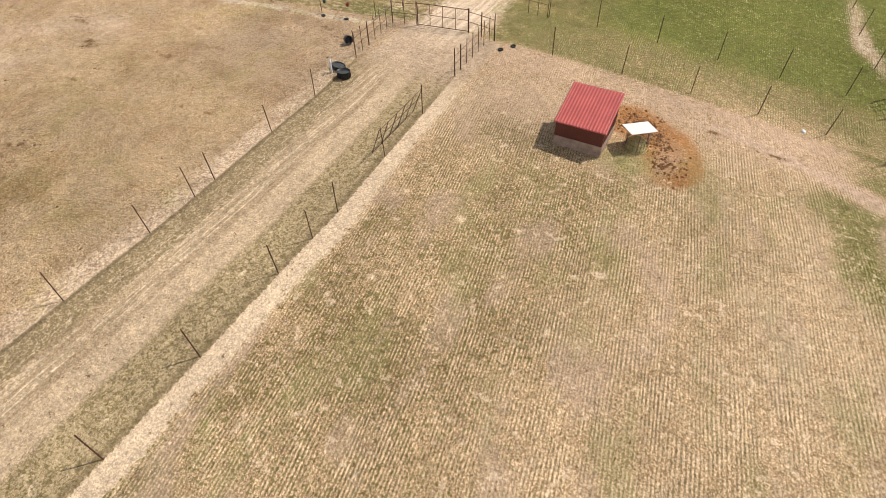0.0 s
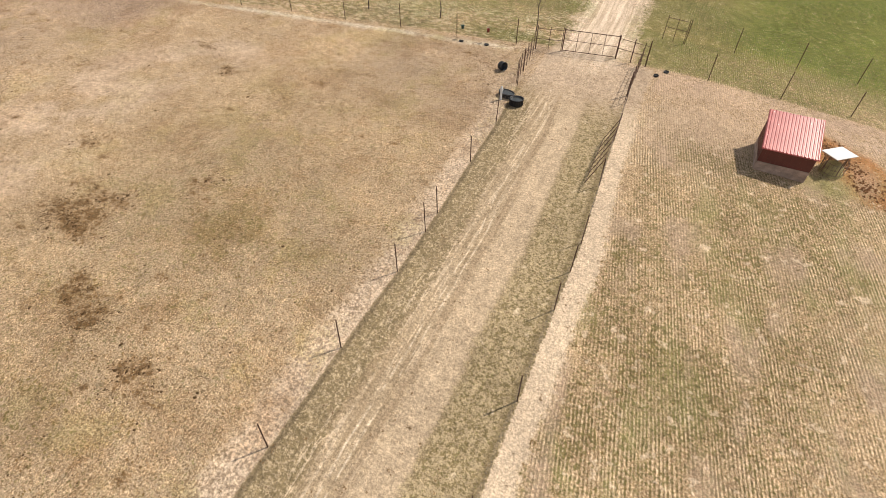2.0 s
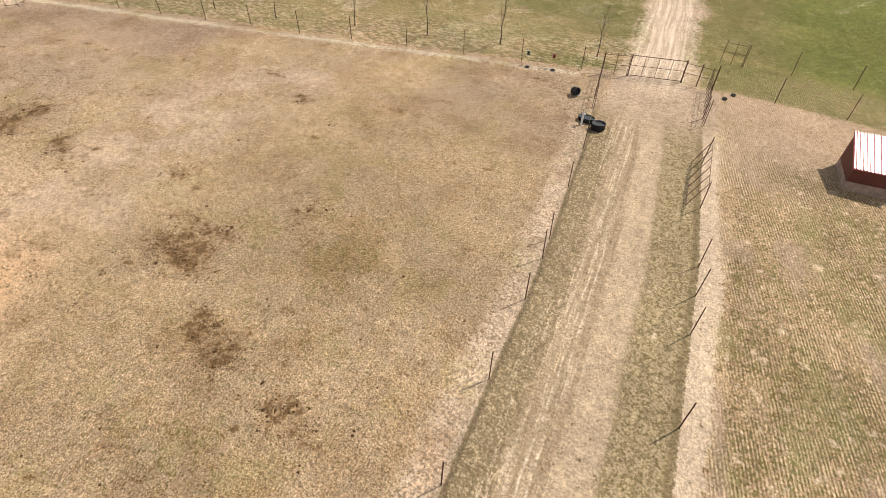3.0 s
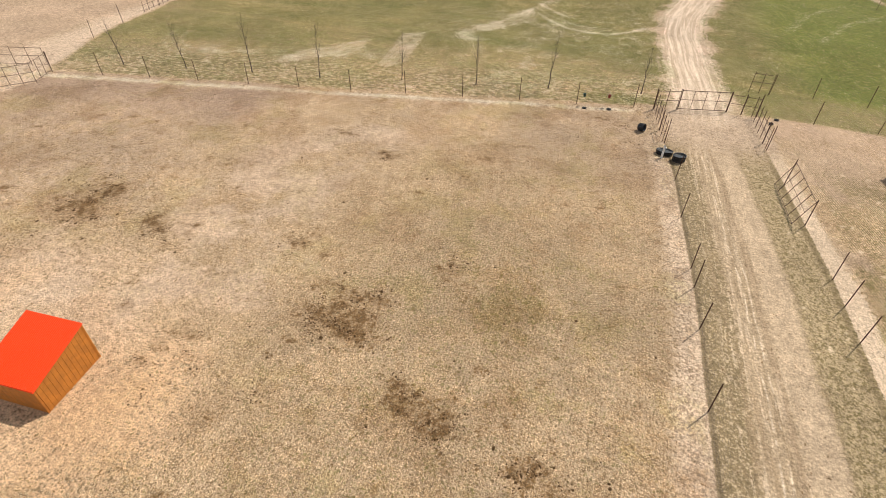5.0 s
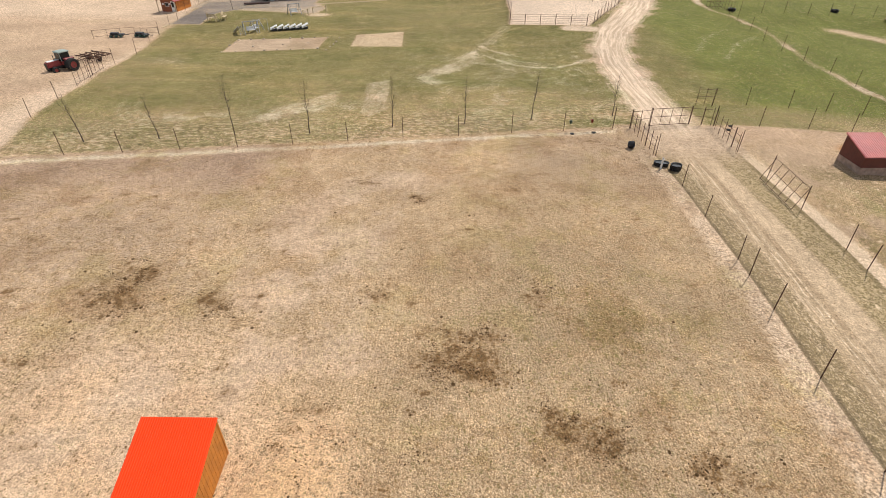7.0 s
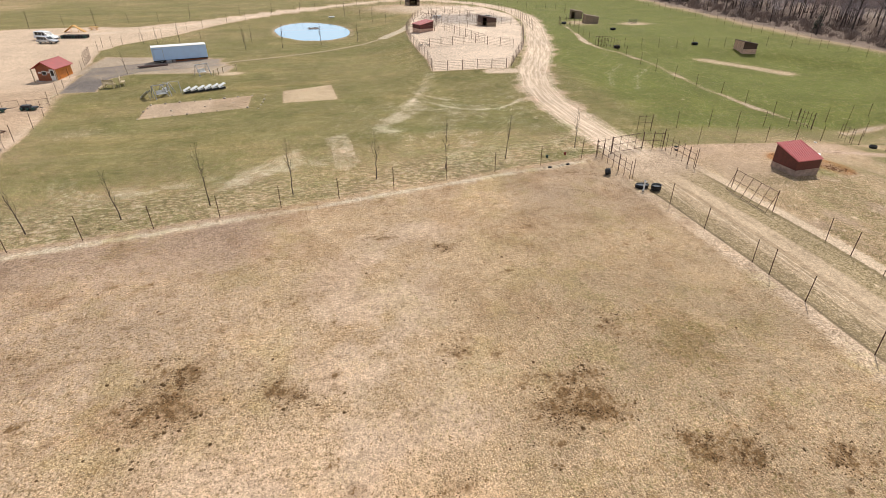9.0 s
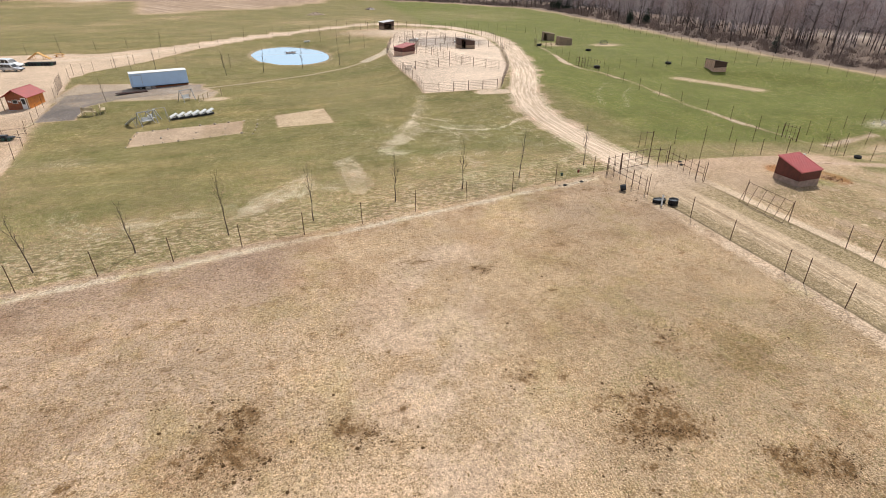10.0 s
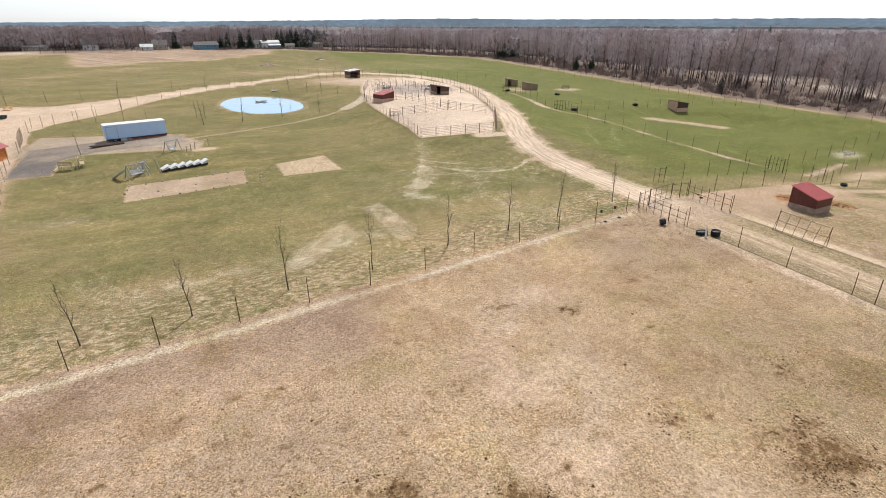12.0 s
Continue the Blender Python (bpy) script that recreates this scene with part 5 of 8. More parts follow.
corral_panels([(-20, 134), (-14, 139), (-6, 141), (3, 144)], "weathered steel livestock panel in the back pens", rails=4)
corral_panels([(-16, 128), (-12, 138), (-10, 152), (-8, 163)], "weathered steel livestock panel in the back pens", rails=4)
corral_panels([(-2, 133), (-1, 146), (1, 158)], "weathered steel livestock panel in the back pens", rails=4)
corral_panels([(-10, 136), (-14, 150), (-4, 156), (6, 150), (4, 138)], "weathered steel livestock panel in the back pens", rails=5)

# ---- sheds ----


def shed(place, turn, w, d, heights, label, roof_mat, upper_mat, lower_mat=None, lower=0.85, gap=None, boards="", over=0.10, ribs=0.19, name="animal_shelter", roof_label="", rib_across=False, size=1.0, west_mat=None):
    """A shed with a single-pitch roof. heights: of the walls at SW, SE, NE, NW. gap: (side, from, to, top), an opening. boards: sides clad in single boards."""
    s = thing(name, place, label, "shed", "animal sheds", turn)
    w, d, lower = w * size, d * size, lower * size
    heights = tuple(h * size for h in heights)
    gap = gap and (gap[0], *(v * size for v in gap[1:]))
    corners = [(0, 0), (w, 0), (w, d), (0, d)]
    t = 0.07
    for k, side in enumerate(("south", "east", "north", "west")):
        (ax, ay), (bx, by) = corners[k], corners[(k + 1) % 4]
        h0, h1 = heights[k], heights[(k + 1) % 4]
        ln = math.hypot(bx - ax, by - ay)
        ang = math.atan2(by - ay, bx - ax)
        m = Matrix.Translation((ax, ay, 0)) @ Matrix.Rotation(ang, 4, "Z")
        lo, hi = (0.0, ln) if side in ("south", "north") else (t + 0.003, ln - t - 0.003)

        def top(u):
            return h0 + (h1 - h0) * u / ln
        spans = [(lo, hi, -0.25)]
        if gap and gap[0] == side:
            spans = [(lo, gap[1], -0.25), (gap[1], gap[2], gap[3]), (gap[2], hi, -0.25)]
        mat = west_mat if west_mat and side == "west" else upper_mat
        wall = part("wall", Mesh(), mat, s)
        wm = Mesh()
        for u0, u1, z0 in spans:
            if u1 - u0 < 0.02:
                continue
            zl = max(z0, lower if lower_mat and z0 < lower else z0)
            wm.prism([(u0, zl), (u1, zl), (u1, top(u1)), (u0, top(u0))], 0.0, t, "y", m)
            if upper_mat not in (SIDING_ORANGE,):
                n = int((u1 - u0) / 0.23)
                for j in range(1, n):
                    u = u0 + (u1 - u0) * j / n
                    wm.box((u - 0.014, -0.012, zl + 0.004), (u + 0.014, 0.0, top(u) - 0.02), m)
        wall.data = wm.data("wall", mat)
        if lower_mat:
            n = 4
            for j in range(n):
                z0, z1 = -0.25 + (lower + 0.25) * j / n, -0.25 + (lower + 0.25) * (j + 1) / n - 0.012
                for u0, u1, zz in spans:
                    if zz < 0 and u1 - u0 > 0.02:
                        part("board", Mesh().box((u0 - 0.004, -0.016 - 0.004 * (j % 2), z0), (u1 + 0.004, t - 0.005, z1), m), lower_mat, wall)
        if side in boards:
            n = round(ln / 0.24)
            for j in range(n):
                u0, u1 = lo + (hi - lo) * j / n + 0.008, lo + (hi - lo) * (j + 1) / n - 0.008
                part("board", Mesh().prism([(u0, -0.25), (u1, -0.25), (u1, top(u1) - 0.01), (u0, top(u0) - 0.01)], -0.022, 0.0, "y", m), upper_mat, wall)
            for z in (0, ln):
                part("corner_trim", Mesh().box((z - 0.045, -0.034, -0.25), (z + 0.045, -0.023, top(z) - 0.015), m), upper_mat, wall)
    # roof plane from the corner heights
    (h00, h10, h11, h01) = heights
    gxs, gys = (h10 + h11 - h00 - h01) / 2 / w, (h01 + h11 - h00 - h10) / 2 / d
    mid = sum(heights) / 4

    def roof_z(x, y):
        return mid + gxs * (x - w / 2) + gys * (y - d / 2) + 0.012
    vs = []
    for z in (0.0, 0.035):
        vs += [(x, y, roof_z(x, y) + z) for x, y in ((-over, -over), (w + over, -over), (w + over, d + over), (-over, d + over))]
    roof = part("roof", Mesh().add(vs, [(0, 3, 2, 1), (4, 5, 6, 7), (0, 1, 5, 4), (1, 2, 6, 5), (2, 3, 7, 6), (3, 0, 4, 7)]), roof_mat, s, roof_label)
    along_y = abs(gys) >= abs(gxs)
    span = (w if along_y else d) + 2 * over
    n = int(span / ribs)
    rib_w, rib_h = ribs * 0.30, ribs * 0.16
    rm = Mesh()
    for j in range(n + 1):
        u = -over + span * j / n
        u = min(max(u, -over + rib_w), span - over - rib_w)
        e = (d if along_y else w) + over
        line = []
        for off, up in ((-rib_w, 0.036), (-rib_w * 0.4, 0.036 + rib_h), (rib_w * 0.4, 0.036 + rib_h), (rib_w, 0.036)):
            for v in (-over, e):
                x, y = (u + off, v) if along_y else (v, u + off)
                line.append((x, y, roof_z(x, y) + up))
        rm.add(line, [(0, 1, 3, 2), (2, 3, 5, 4), (4, 5, 7, 6), (0, 2, 4, 6), (1, 7, 5, 3)])
    part("rib", rm, roof_mat, roof)
    fm = Mesh()
    e0, e1 = (-over, -over), (w + over, -over)
    for (x0, y0), (x1, y1) in ((e0, e1), (e1, (w + over, d + over)), ((w + over, d + over), (-over, d + over)), ((-over, d + over), e0)):
        fm.tube((x0, y0, roof_z(x0, y0) - 0.01), (x1, y1, roof_z(x1, y1) - 0.01), 0.025, n=4)
    part("fascia", fm, roof_mat, roof)
    return s


shed(on(-6.2, 26.85), 1.5, 2.88, 2.85, (1.58, 1.58, 2.46, 2.46), "dark red metal-sided shelter with weathered board skirt", ROOF_RED, SIDING_RED, SKIRT_BOARDS, 0.62,
     gap=("north", 0.2, 2.7, 2.1), roof_label="ribbed red steel roof")
shed(on(-53.4, -2.9), 0.0, 3.0, 3.12, (1.52, 1.52, 2.42, 2.42), "orange-stained board shelter with bright red roof", ROOF_ORANGE, SIDING_ORANGE,
     gap=("north", 0.2, 2.8, 1.9), boards="south east west", over=0.06, ribs=0.1, roof_label="bright red steel roof")
shed(on(-20.6, 122.4), 20, 4.2, 4.0, (2.0, 2.75, 2.75, 2.0), "red-roofed shelter with tan board skirt in the corral", ROOF_RED, SIDING_RED, ROSY_BOARDS, 0.95, gap=("north", 0.2, 3.9, 1.8), size=0.79)
shed(on(-2.0, 131.0), 3, 4.6, 4.0, (2.85, 2.05, 2.05, 2.85), "dark brown shelter with open front in the corral", SIDING_BROWN, SIDING_BROWN, TANWOOD, 0.95, gap=("south", 0.15, 1.5, 2.4), size=0.76)
shed(on(-9.2, 188.6), 8, 4.0, 4.6, (2.3, 2.8, 2.8, 2.3), "pale-roofed shelter with open front behind the corral", ROOF_PALE, SIDING_BROWN, TANWOOD, 1.0, gap=("south", 0.3, 3.0, 1.9), size=0.82)
shed(on(27.4, 141.5), -18, 3.9, 3.4, (2.7, 2.1, 2.1, 2.7), "grey board shelter in the far pasture", TANWOOD, TANWOOD, None, gap=("south", 0.15, 1.3, 2.1), size=0.80)
shed(on(26.6, 130.2), -14, 4.0, 3.4, (2.3, 1.7, 1.7, 2.3), "grey board shelter beside another in the far pasture", TANWOOD, TANWOOD, None, gap=("north", 0.2, 3.5, 1.5), size=0.86)
shed(on(34.2, 81.6), -4, 3.0, 2.9, (2.25, 1.75, 1.75, 2.25), "brown shelter with a tan plank side in the green field", SIDING_BROWN, SIDING_BROWN, ROSY_BOARDS, 0.85, size=1.04, west_mat=ROSY_BOARDS)

# ---- storage trailer ----
trailer = thing("storage_trailer", on(-76.9, 95.2), "long white box trailer tinted sky-blue, on bare ground", "trailer", turn=12.7)
TL, TW, TZ, TT = 9.1, 2.4, 0.5, 2.75
part("body", Mesh().box((0, 0, TZ), (TL, TW, TT - 0.1)), TRAILER_WHITE, trailer, bevel=0.03)
part("roof", Mesh().box((-0.03, -0.03, TT - 0.1), (TL + 0.03, TW + 0.03, TT)), WHITE, trailer, "bright white roof", bevel=0.02)
for k in range(22):
    part("rivet_rib", Mesh().box((0.2 + k * 0.39, -0.012, TZ + 0.03), (0.22 + k * 0.39, 0.0, TT - 0.12)), TRAILER_WHITE, trailer)
door = part("side_door", Mesh().box((0.25, -0.03, TZ + 0.15), (1.75, -0.013, TT - 0.35)), TRAILER_WHITE, trailer, bevel=0.01)
dm = Mesh()
for lo, hi in (((0.2, -0.04, TZ + 0.1), (0.25, -0.013, TT - 0.3)), ((1.75, -0.04, TZ + 0.1), (1.8, -0.013, TT - 0.3)), ((0.2, -0.04, TT - 0.35), (1.8, -0.013, TT - 0.3))):
    dm.box(lo, hi)
part("door_frame", dm, GALV, door)
part("bottom_rail", Mesh().box((0.0, -0.02, TZ - 0.14), (TL, 0.06, TZ - 0.003)), DARK, trailer)
part("chassis", Mesh().box((0.3, 0.7, TZ - 0.3), (TL - 0.2, 0.85, TZ - 0.145)).box((0.3, TW - 0.85, TZ - 0.3), (TL - 0.2, TW - 0.7, TZ - 0.145)), DARK, trailer)
for x in (1.3, 2.4):
    for y in (0.08, TW - 0.36):
        m = Matrix.Translation((x, y, 0.4)) @ Matrix.Rotation(radians(-90), 4, "X")
        wheel = part("wheel", Mesh().lathe([(0.26, 0), (0.40, 0.0), (0.44, 0.06), (0.44, 0.22), (0.40, 0.28), (0.26, 0.28)], 20, m), RUBBER, trailer)
        part("hub", Mesh().lathe([(0.02, 0.04), (0.23, 0.04), (0.26, 0.1), (0.26, 0.2), (0.02, 0.22)], 14, m), GALV, wheel)
for x in (TL - 1.9,):
    for y in (0.5, TW - 0.6):
        part("landing_leg", Mesh().box((x, y, 0.0), (x + 0.12, y + 0.12, TZ - 0.14)).box((x - 0.08, y - 0.08, -0.03), (x + 0.2, y + 0.2, 0.0)), DARK, trailer)
part("skirt", Mesh().box((3.1, 0.1, -0.02), (TL - 0.1, 0.16, TZ - 0.143)), SIDING_CEDAR, trailer, "red-brown board skirt")
part("step_box", Mesh().box((2.0, -0.55, -0.02), (2.9, -0.05, 0.5)), GALV, trailer, bevel=0.02)
ramp = tagged(part("ramp", Mesh().prism([(-0.9, 0.02), (-0.5, 0.02), (-0.05, 0.42), (-0.1, 0.46)], 3.0, 3.6, "x"), GREYWOOD, trailer), "grey board ramp")
timber = Mesh()
for k in range(5):
    timber.box((-2.9 + k * 0.06, -1.5 - k * 0.22, 0.05), (1.9, -1.3 - k * 0.22, 0.16 + 0.04 * (k % 2)))
pile = tagged(part("timber_stack", timber, SIDING_BROWN), "low stack of dark brown timbers by the trailer", "timber")
pile.matrix_basis = Matrix.Translation(on(-76.6, 94.8)) @ pose(0, 0, 0, 0, 0, 12)

# ---- trees ----


def bare_tree(seed, height, spread=0.32, limbs=11, subs=5, twigs=5, trunk_r=None, twig_w=0.022, lift=0.55, first=0.28):
    """A leafless tree: a tapered trunk, limbs, branches and thin twigs. Returns the wood and the twigs as two meshes."""
    r = random.Random(seed)
    tr = trunk_r or height * 0.013
    wood, fine = Mesh(), Mesh()
    pts, radii = [Vector((0, 0, -0.2))], [tr * 1.25]
    lean = Vector((r.uniform(-0.05, 0.05), r.uniform(-0.05, 0.05), 0))
    n = 6
    for k in range(1, n + 1):
        t = k / n
        pts.append(Vector((lean.x * height * t + r.uniform(-1, 1) * 0.012 * height, lean.y * height * t + r.uniform(-1, 1) * 0.012 * height, height * t * 0.92)))
        radii.append(tr * (1 - 0.88 * t))
    wood.path(pts, radii, 6)

    def along(t):
        k = min(int(t * n), n - 1)
        return pts[k].lerp(pts[k + 1], t * n - k)

    def twig(p, d, ln):
        q = p + d * ln
        side = d.cross(Vector((r.uniform(-1, 1), r.uniform(-1, 1), r.uniform(-1, 1)))).normalized() * twig_w
        fine.add([p - side, p + side, q], [(0, 1, 2)])

    for i in range(limbs):
        t = first + (1 - first) * (i + r.uniform(0, 0.8)) / limbs
        t = min(t, 0.985)
        p = along(t)
        a = i * 2.4 + r.uniform(-0.5, 0.5)
        ln = height * spread * (1.15 - 0.75 * t) * r.uniform(0.75, 1.2)
        up = lift + 0.5 * t
        d = Vector((math.cos(a), math.sin(a), up)).normalized()
        q1 = p + d * ln * 0.5
        d2 = (d + Vector((r.uniform(-.25, .25), r.uniform(-.25, .25), 0.28))).normalized()
        q2 = q1 + d2 * ln * 0.5
        r0 = tr * (1 - 0.85 * t) * 0.6
        wood.path([p, q1, q2], [r0, r0 * 0.6, r0 * 0.22], 4)
        for j in range(subs):
            s = (j + 0.6) / subs
            b = p.lerp(q1, s * 2) if s < 0.5 else q1.lerp(q2, s * 2 - 1)
            dd = (d2 + Vector((r.uniform(-1, 1), r.uniform(-1, 1), r.uniform(-0.2, 0.8))) * 0.85).normalized()
            sl = ln * r.uniform(0.28, 0.5)
            e = b + dd * sl
            wood.tube(b, e, max(r0 * 0.35, twig_w * 0.7), twig_w * 0.35, 3, caps=False)
            for _ in range(twigs):
                u = r.uniform(0.15, 1.0)
                td = (dd + Vector((r.uniform(-1, 1), r.uniform(-1, 1), r.uniform(-0.3, 0.9))) * 0.8).normalized()
                twig(b.lerp(e, u), td, sl * r.uniform(0.35, 0.75))
    return wood, fine


# the row of saplings behind the cross fence
for k, (x, y, h, lx, ly) in enumerate(((-73.0, 29.9, 4.7, -2, 6), (-66.8, 30.9, 4.4, -2, 7), (-60.3, 31.9, 5.4, 0, 3), (-53.6, 32.6, 4.9, 1, 1), (-46.1, 34.4, 4.6, 0, 2), (-39.2, 35.5, 4.9, 1, -1), (-32.6, 36.6, 5.2, 2, -2), (-24.2, 37.9, 4.4, 3, -2))):
    wood, fine = bare_tree(100 + k, h, 0.30, 10, 3, 2, 0.048, 0.011, 2.3, 0.34)
    tree = thing("sapling", on(x, y), "slim leafless young tree with upswept branches", "tree", "sapling row")
    tree.matrix_basis = tree.matrix_basis @ pose(0, 0, 0, ly * 0.4, lx, rng.uniform(0, 360))
    part("trunk", wood, SAPLING, tree)
    part("crown", fine.data("crown", SAPLING, fix=False), SAPLING, tree)

# young trees round the pond and the drive
small = []
for k in range(4):
    wood, fine = bare_tree(140 + k, 4.4, 0.17, 10, 4, 4, 0.05, 0.012, 1.8, 0.3)
    small.append((wood.data("trunk", SAPLING), fine.data("crown", SAPLING, fix=False)))
for k, (x, y, s) in enumerate(((-62, 106.5, 1.08), (-62.8, 116.5, 0.8), (-61.3, 115, 0.85), (-54.9, 107.4, 1.15), (-46.9, 109.8, 1.15), (-38.6, 112.7, 0.95), (-79.5, 86.9, 0.85), (-75.7, 115.8, 1.1),
                               (-83.7, 120.3, 0.75), (-80.7, 118.7, 0.8), (-72, 119.3, 0.6), (-116.2, 151, 1.05), (-108.7, 152, 0.75), (-102.2, 154.6, 1.0), (-94.5, 155.9, 0.75), (-87.4, 157.4, 0.7), (-79.7, 159, 1.0),
                               (-67, 168, 0.8), (-33, 150, 0.9), (-36.5, 158, 0.95), (-30, 146, 0.9), (-27, 140, 0.75), (-58, 176, 0.8), (-49, 183, 0.7), (-122, 149, 0.9), (-128, 148, 1.0))):
    tree = thing("young_tree", on(x, y), "thin leafless young tree on the lawn", "tree", "young trees")
    tree.matrix_basis = tree.matrix_basis @ pose(0, 0, 0, rng.uniform(-4, 4), rng.uniform(-4, 4), rng.uniform(0, 360)) @ Matrix.Diagonal((s, s, s, 1))
    part("trunk", small[k % 4][0], SAPLING, tree)
    part("crown", small[k % 4][1], SAPLING, tree)

# the woods: the front rows as trees of their own, the rest one mass


def wood_tree(seed, height, clusters, sprays, width, limbs):
    """A leafless woodland tree: a dark forking trunk, and a rounded crown of many fine twigs. Returns wood and twigs."""
    r = random.Random(seed)
    wood, fine = Mesh(), Mesh()
    tr = height * 0.0105
    stems = 1 if r.random() < 0.7 else 2
    tops = []
    for k in range(stems):
        a = r.uniform(0, 6.28)
        out = height * (0.03 if stems == 1 else 0.10)
        p0 = Vector((0.25 * k, 0.1 * k, -0.3))
        p1 = Vector((math.cos(a) * out * 0.4, math.sin(a) * out * 0.4, height * 0.32))
        p2 = Vector((math.cos(a) * out, math.sin(a) * out, height * 0.66))
        p3 = p2 + Vector((r.uniform(-0.4, 0.4), r.uniform(-0.4, 0.4), height * 0.28))
        wood.path([p0, p1, p2, p3], [tr, tr * 0.8, tr * 0.5, tr * 0.1], 4)
        tops.append((p1, p2, p3))
    rad, mid_z, half_z = height * r.uniform(0.18, 0.26), height * r.uniform(0.56, 0.61), height * r.uniform(0.40, 0.45)
    for k in range(clusters):
        a, u = r.uniform(0, 6.28), r.uniform(-1, 1)
        q = r.random() ** 0.45
        w = math.sqrt(max(0.0, 1 - u * u)) * q
        p1, p2, p3 = tops[k % stems]
        c = Vector((p2.x * 0.7 + rad * w * math.cos(a), p2.y * 0.7 + rad * w * math.sin(a), mid_z + half_z * u * max(q, 0.75)))
        root = p1.lerp(p2, min(1.0, max(0.1, (c.z - height * 0.45) / (height * 0.35)))) if c.z < height * 0.8 else p2.lerp(p3, 0.5)
        if k < limbs:
            wood.tube(root, c, tr * 0.28, tr * 0.07, 3, caps=False)
        away = (c - Vector((p2.x * 0.7, p2.y * 0.7, mid_z - half_z * 0.7))).normalized()
        for _ in range(sprays):
            d = (away * 0.9 + Vector((r.uniform(-1, 1), r.uniform(-1, 1), r.uniform(-0.5, 1.0)))).normalized()
            p = c + Vector((r.gauss(0, 0.35), r.gauss(0, 0.35), r.gauss(0, 0.35)))
            side = d.cross(Vector((r.uniform(-1, 1), r.uniform(-1, 1), r.uniform(-1, 1)))).normalized() * width
            fine.add([p - side, p + side, p + d * height * r.uniform(0.05, 0.10)], [(0, 1, 2)])
    return wood, fine


kinds = [wood_tree(200 + k, (15.5, 17, 14, 16.5, 13, 18, 15, 12, 16)[k], 150, 10, 0.017, 40) for k in range(9)]
kind_data = [(w.data("trunk", TRUNK, fix=False), f.data("crown", TWIG if k % 3 else TWIG_RED, fix=False)) for k, (w, f) in enumerate(kinds)]


def woods_place(t, depth):
    """A place along the edge of the woods (t from 0 to 1), so many metres behind it."""
    seg = [math.hypot(b[0] - a[0], b[1] - a[1]) for a, b in zip(WOODS_EDGE[:-1], WOODS_EDGE[1:])]
    s = t * sum(seg)
    for (a, b), ln in zip(zip(WOODS_EDGE[:-1], WOODS_EDGE[1:]), seg):
        if s <= ln:
            dx, dy = (b[0] - a[0]) / ln, (b[1] - a[1]) / ln
            return a[0] + dx * s + dy * depth, a[1] + dy * s - dx * depth
        s -= ln
    return WOODS_EDGE[-1]


def clear_of(x, y):
    return float(to_line(np.array([x]), np.array([y]), CLEARING)[0])


wr_ = random.Random(77)
edge_length = sum(math.hypot(b[0] - a[0], b[1] - a[1]) for a, b in zip(WOODS_EDGE[:-1], WOODS_EDGE[1:]))
for k in range(230):
    t = (k + wr_.random()) / 230 * (400 / edge_length)
    x, y = woods_place(t, 3 + 34 * wr_.random() ** 0.8)
    if clear_of(x, y) < 5:
        continue
    s = wr_.uniform(0.7, 1.05)
    tree = thing("woodland_tree", on(x, y), "tall leafless woodland tree with grey-brown twigs", "tree", "woods edge")
    tree.matrix_basis = tree.matrix_basis @ pose(0, 0, 0, wr_.uniform(-4, 4), wr_.uniform(-4, 4), wr_.uniform(0, 360)) @ Matrix.Diagonal((s, s, s, 1))
    a, b = kind_data[wr_.randrange(9)]
    part("trunk", a, BARK, tree)
    part("crown", b, TWIG, tree)


def mass(name, label, meshes, places, mat, category="woods"):
    """Many copies of some meshes, joined into one."""
    prepared = []
    for me in meshes:
        faces = me.f
        prepared.append((np.array(me.v), np.array([i for f in faces for i in f]), np.array([len(f) for f in faces])))
    V, I, C, n = [], [], [], 0
    for x, y, z, s, a, kind in places:
        v, i, c = prepared[kind]
        ca, sa = math.cos(a) * s, math.sin(a) * s
        V.append(np.stack([v[:, 0] * ca - v[:, 1] * sa + x, v[:, 0] * sa + v[:, 1] * ca + y, v[:, 2] * s + z], 1))
        I.append(i + n)
        C.append(c)
        n += len(v)
    V, I, C = np.concatenate(V), np.concatenate(I), np.concatenate(C)
    me = bpy.data.meshes.new(name)
    me.vertices.add(len(V))
    me.vertices.foreach_set("co", V.ravel())
    me.loops.add(len(I))
    me.loops.foreach_set("vertex_index", I)
    me.polygons.add(len(C))
    me.polygons.foreach_set("loop_start", np.concatenate([[0], np.cumsum(C)[:-1]]))
    me.update(calc_edges=True)
    me.materials.append(mat)
    return tagged(new(name, me), label, category, kind="stuff")


def trees_mass(label, made, places, twig):
    mass("woods", label + ", their trunks", [w for w, f in made], places, TRUNK)
    mass("woods", label + ", their twigs", [f for w, f in made], places, twig)


middle = [wood_tree(300 + k, (15, 17, 13.5, 16, 14, 15.5)[k], 74, 6, 0.032, 14) for k in range(6)]
near = 400 / edge_length
for tint_ in (0, 1, 2):
    places = []
    for k in range((520, 420, 360)[tint_]):
        t, depth, s = near * wr_.random(), 22 + 120 * wr_.random() ** 1.2, wr_.uniform(0.72, 1.06)
        x, y = woods_place(t, depth)
        if clear_of(x, y) > 5:
            places.append((*on(x, y), s, wr_.uniform(0, 6.28), wr_.randrange(6)))
    trees_mass(("deep leafless grey-brown woods", "reddish-brown leafless woods", "pale grey leafless woods")[tint_], middle, places, (TWIG, TWIG_RED, TWIG_PALE)[tint_])

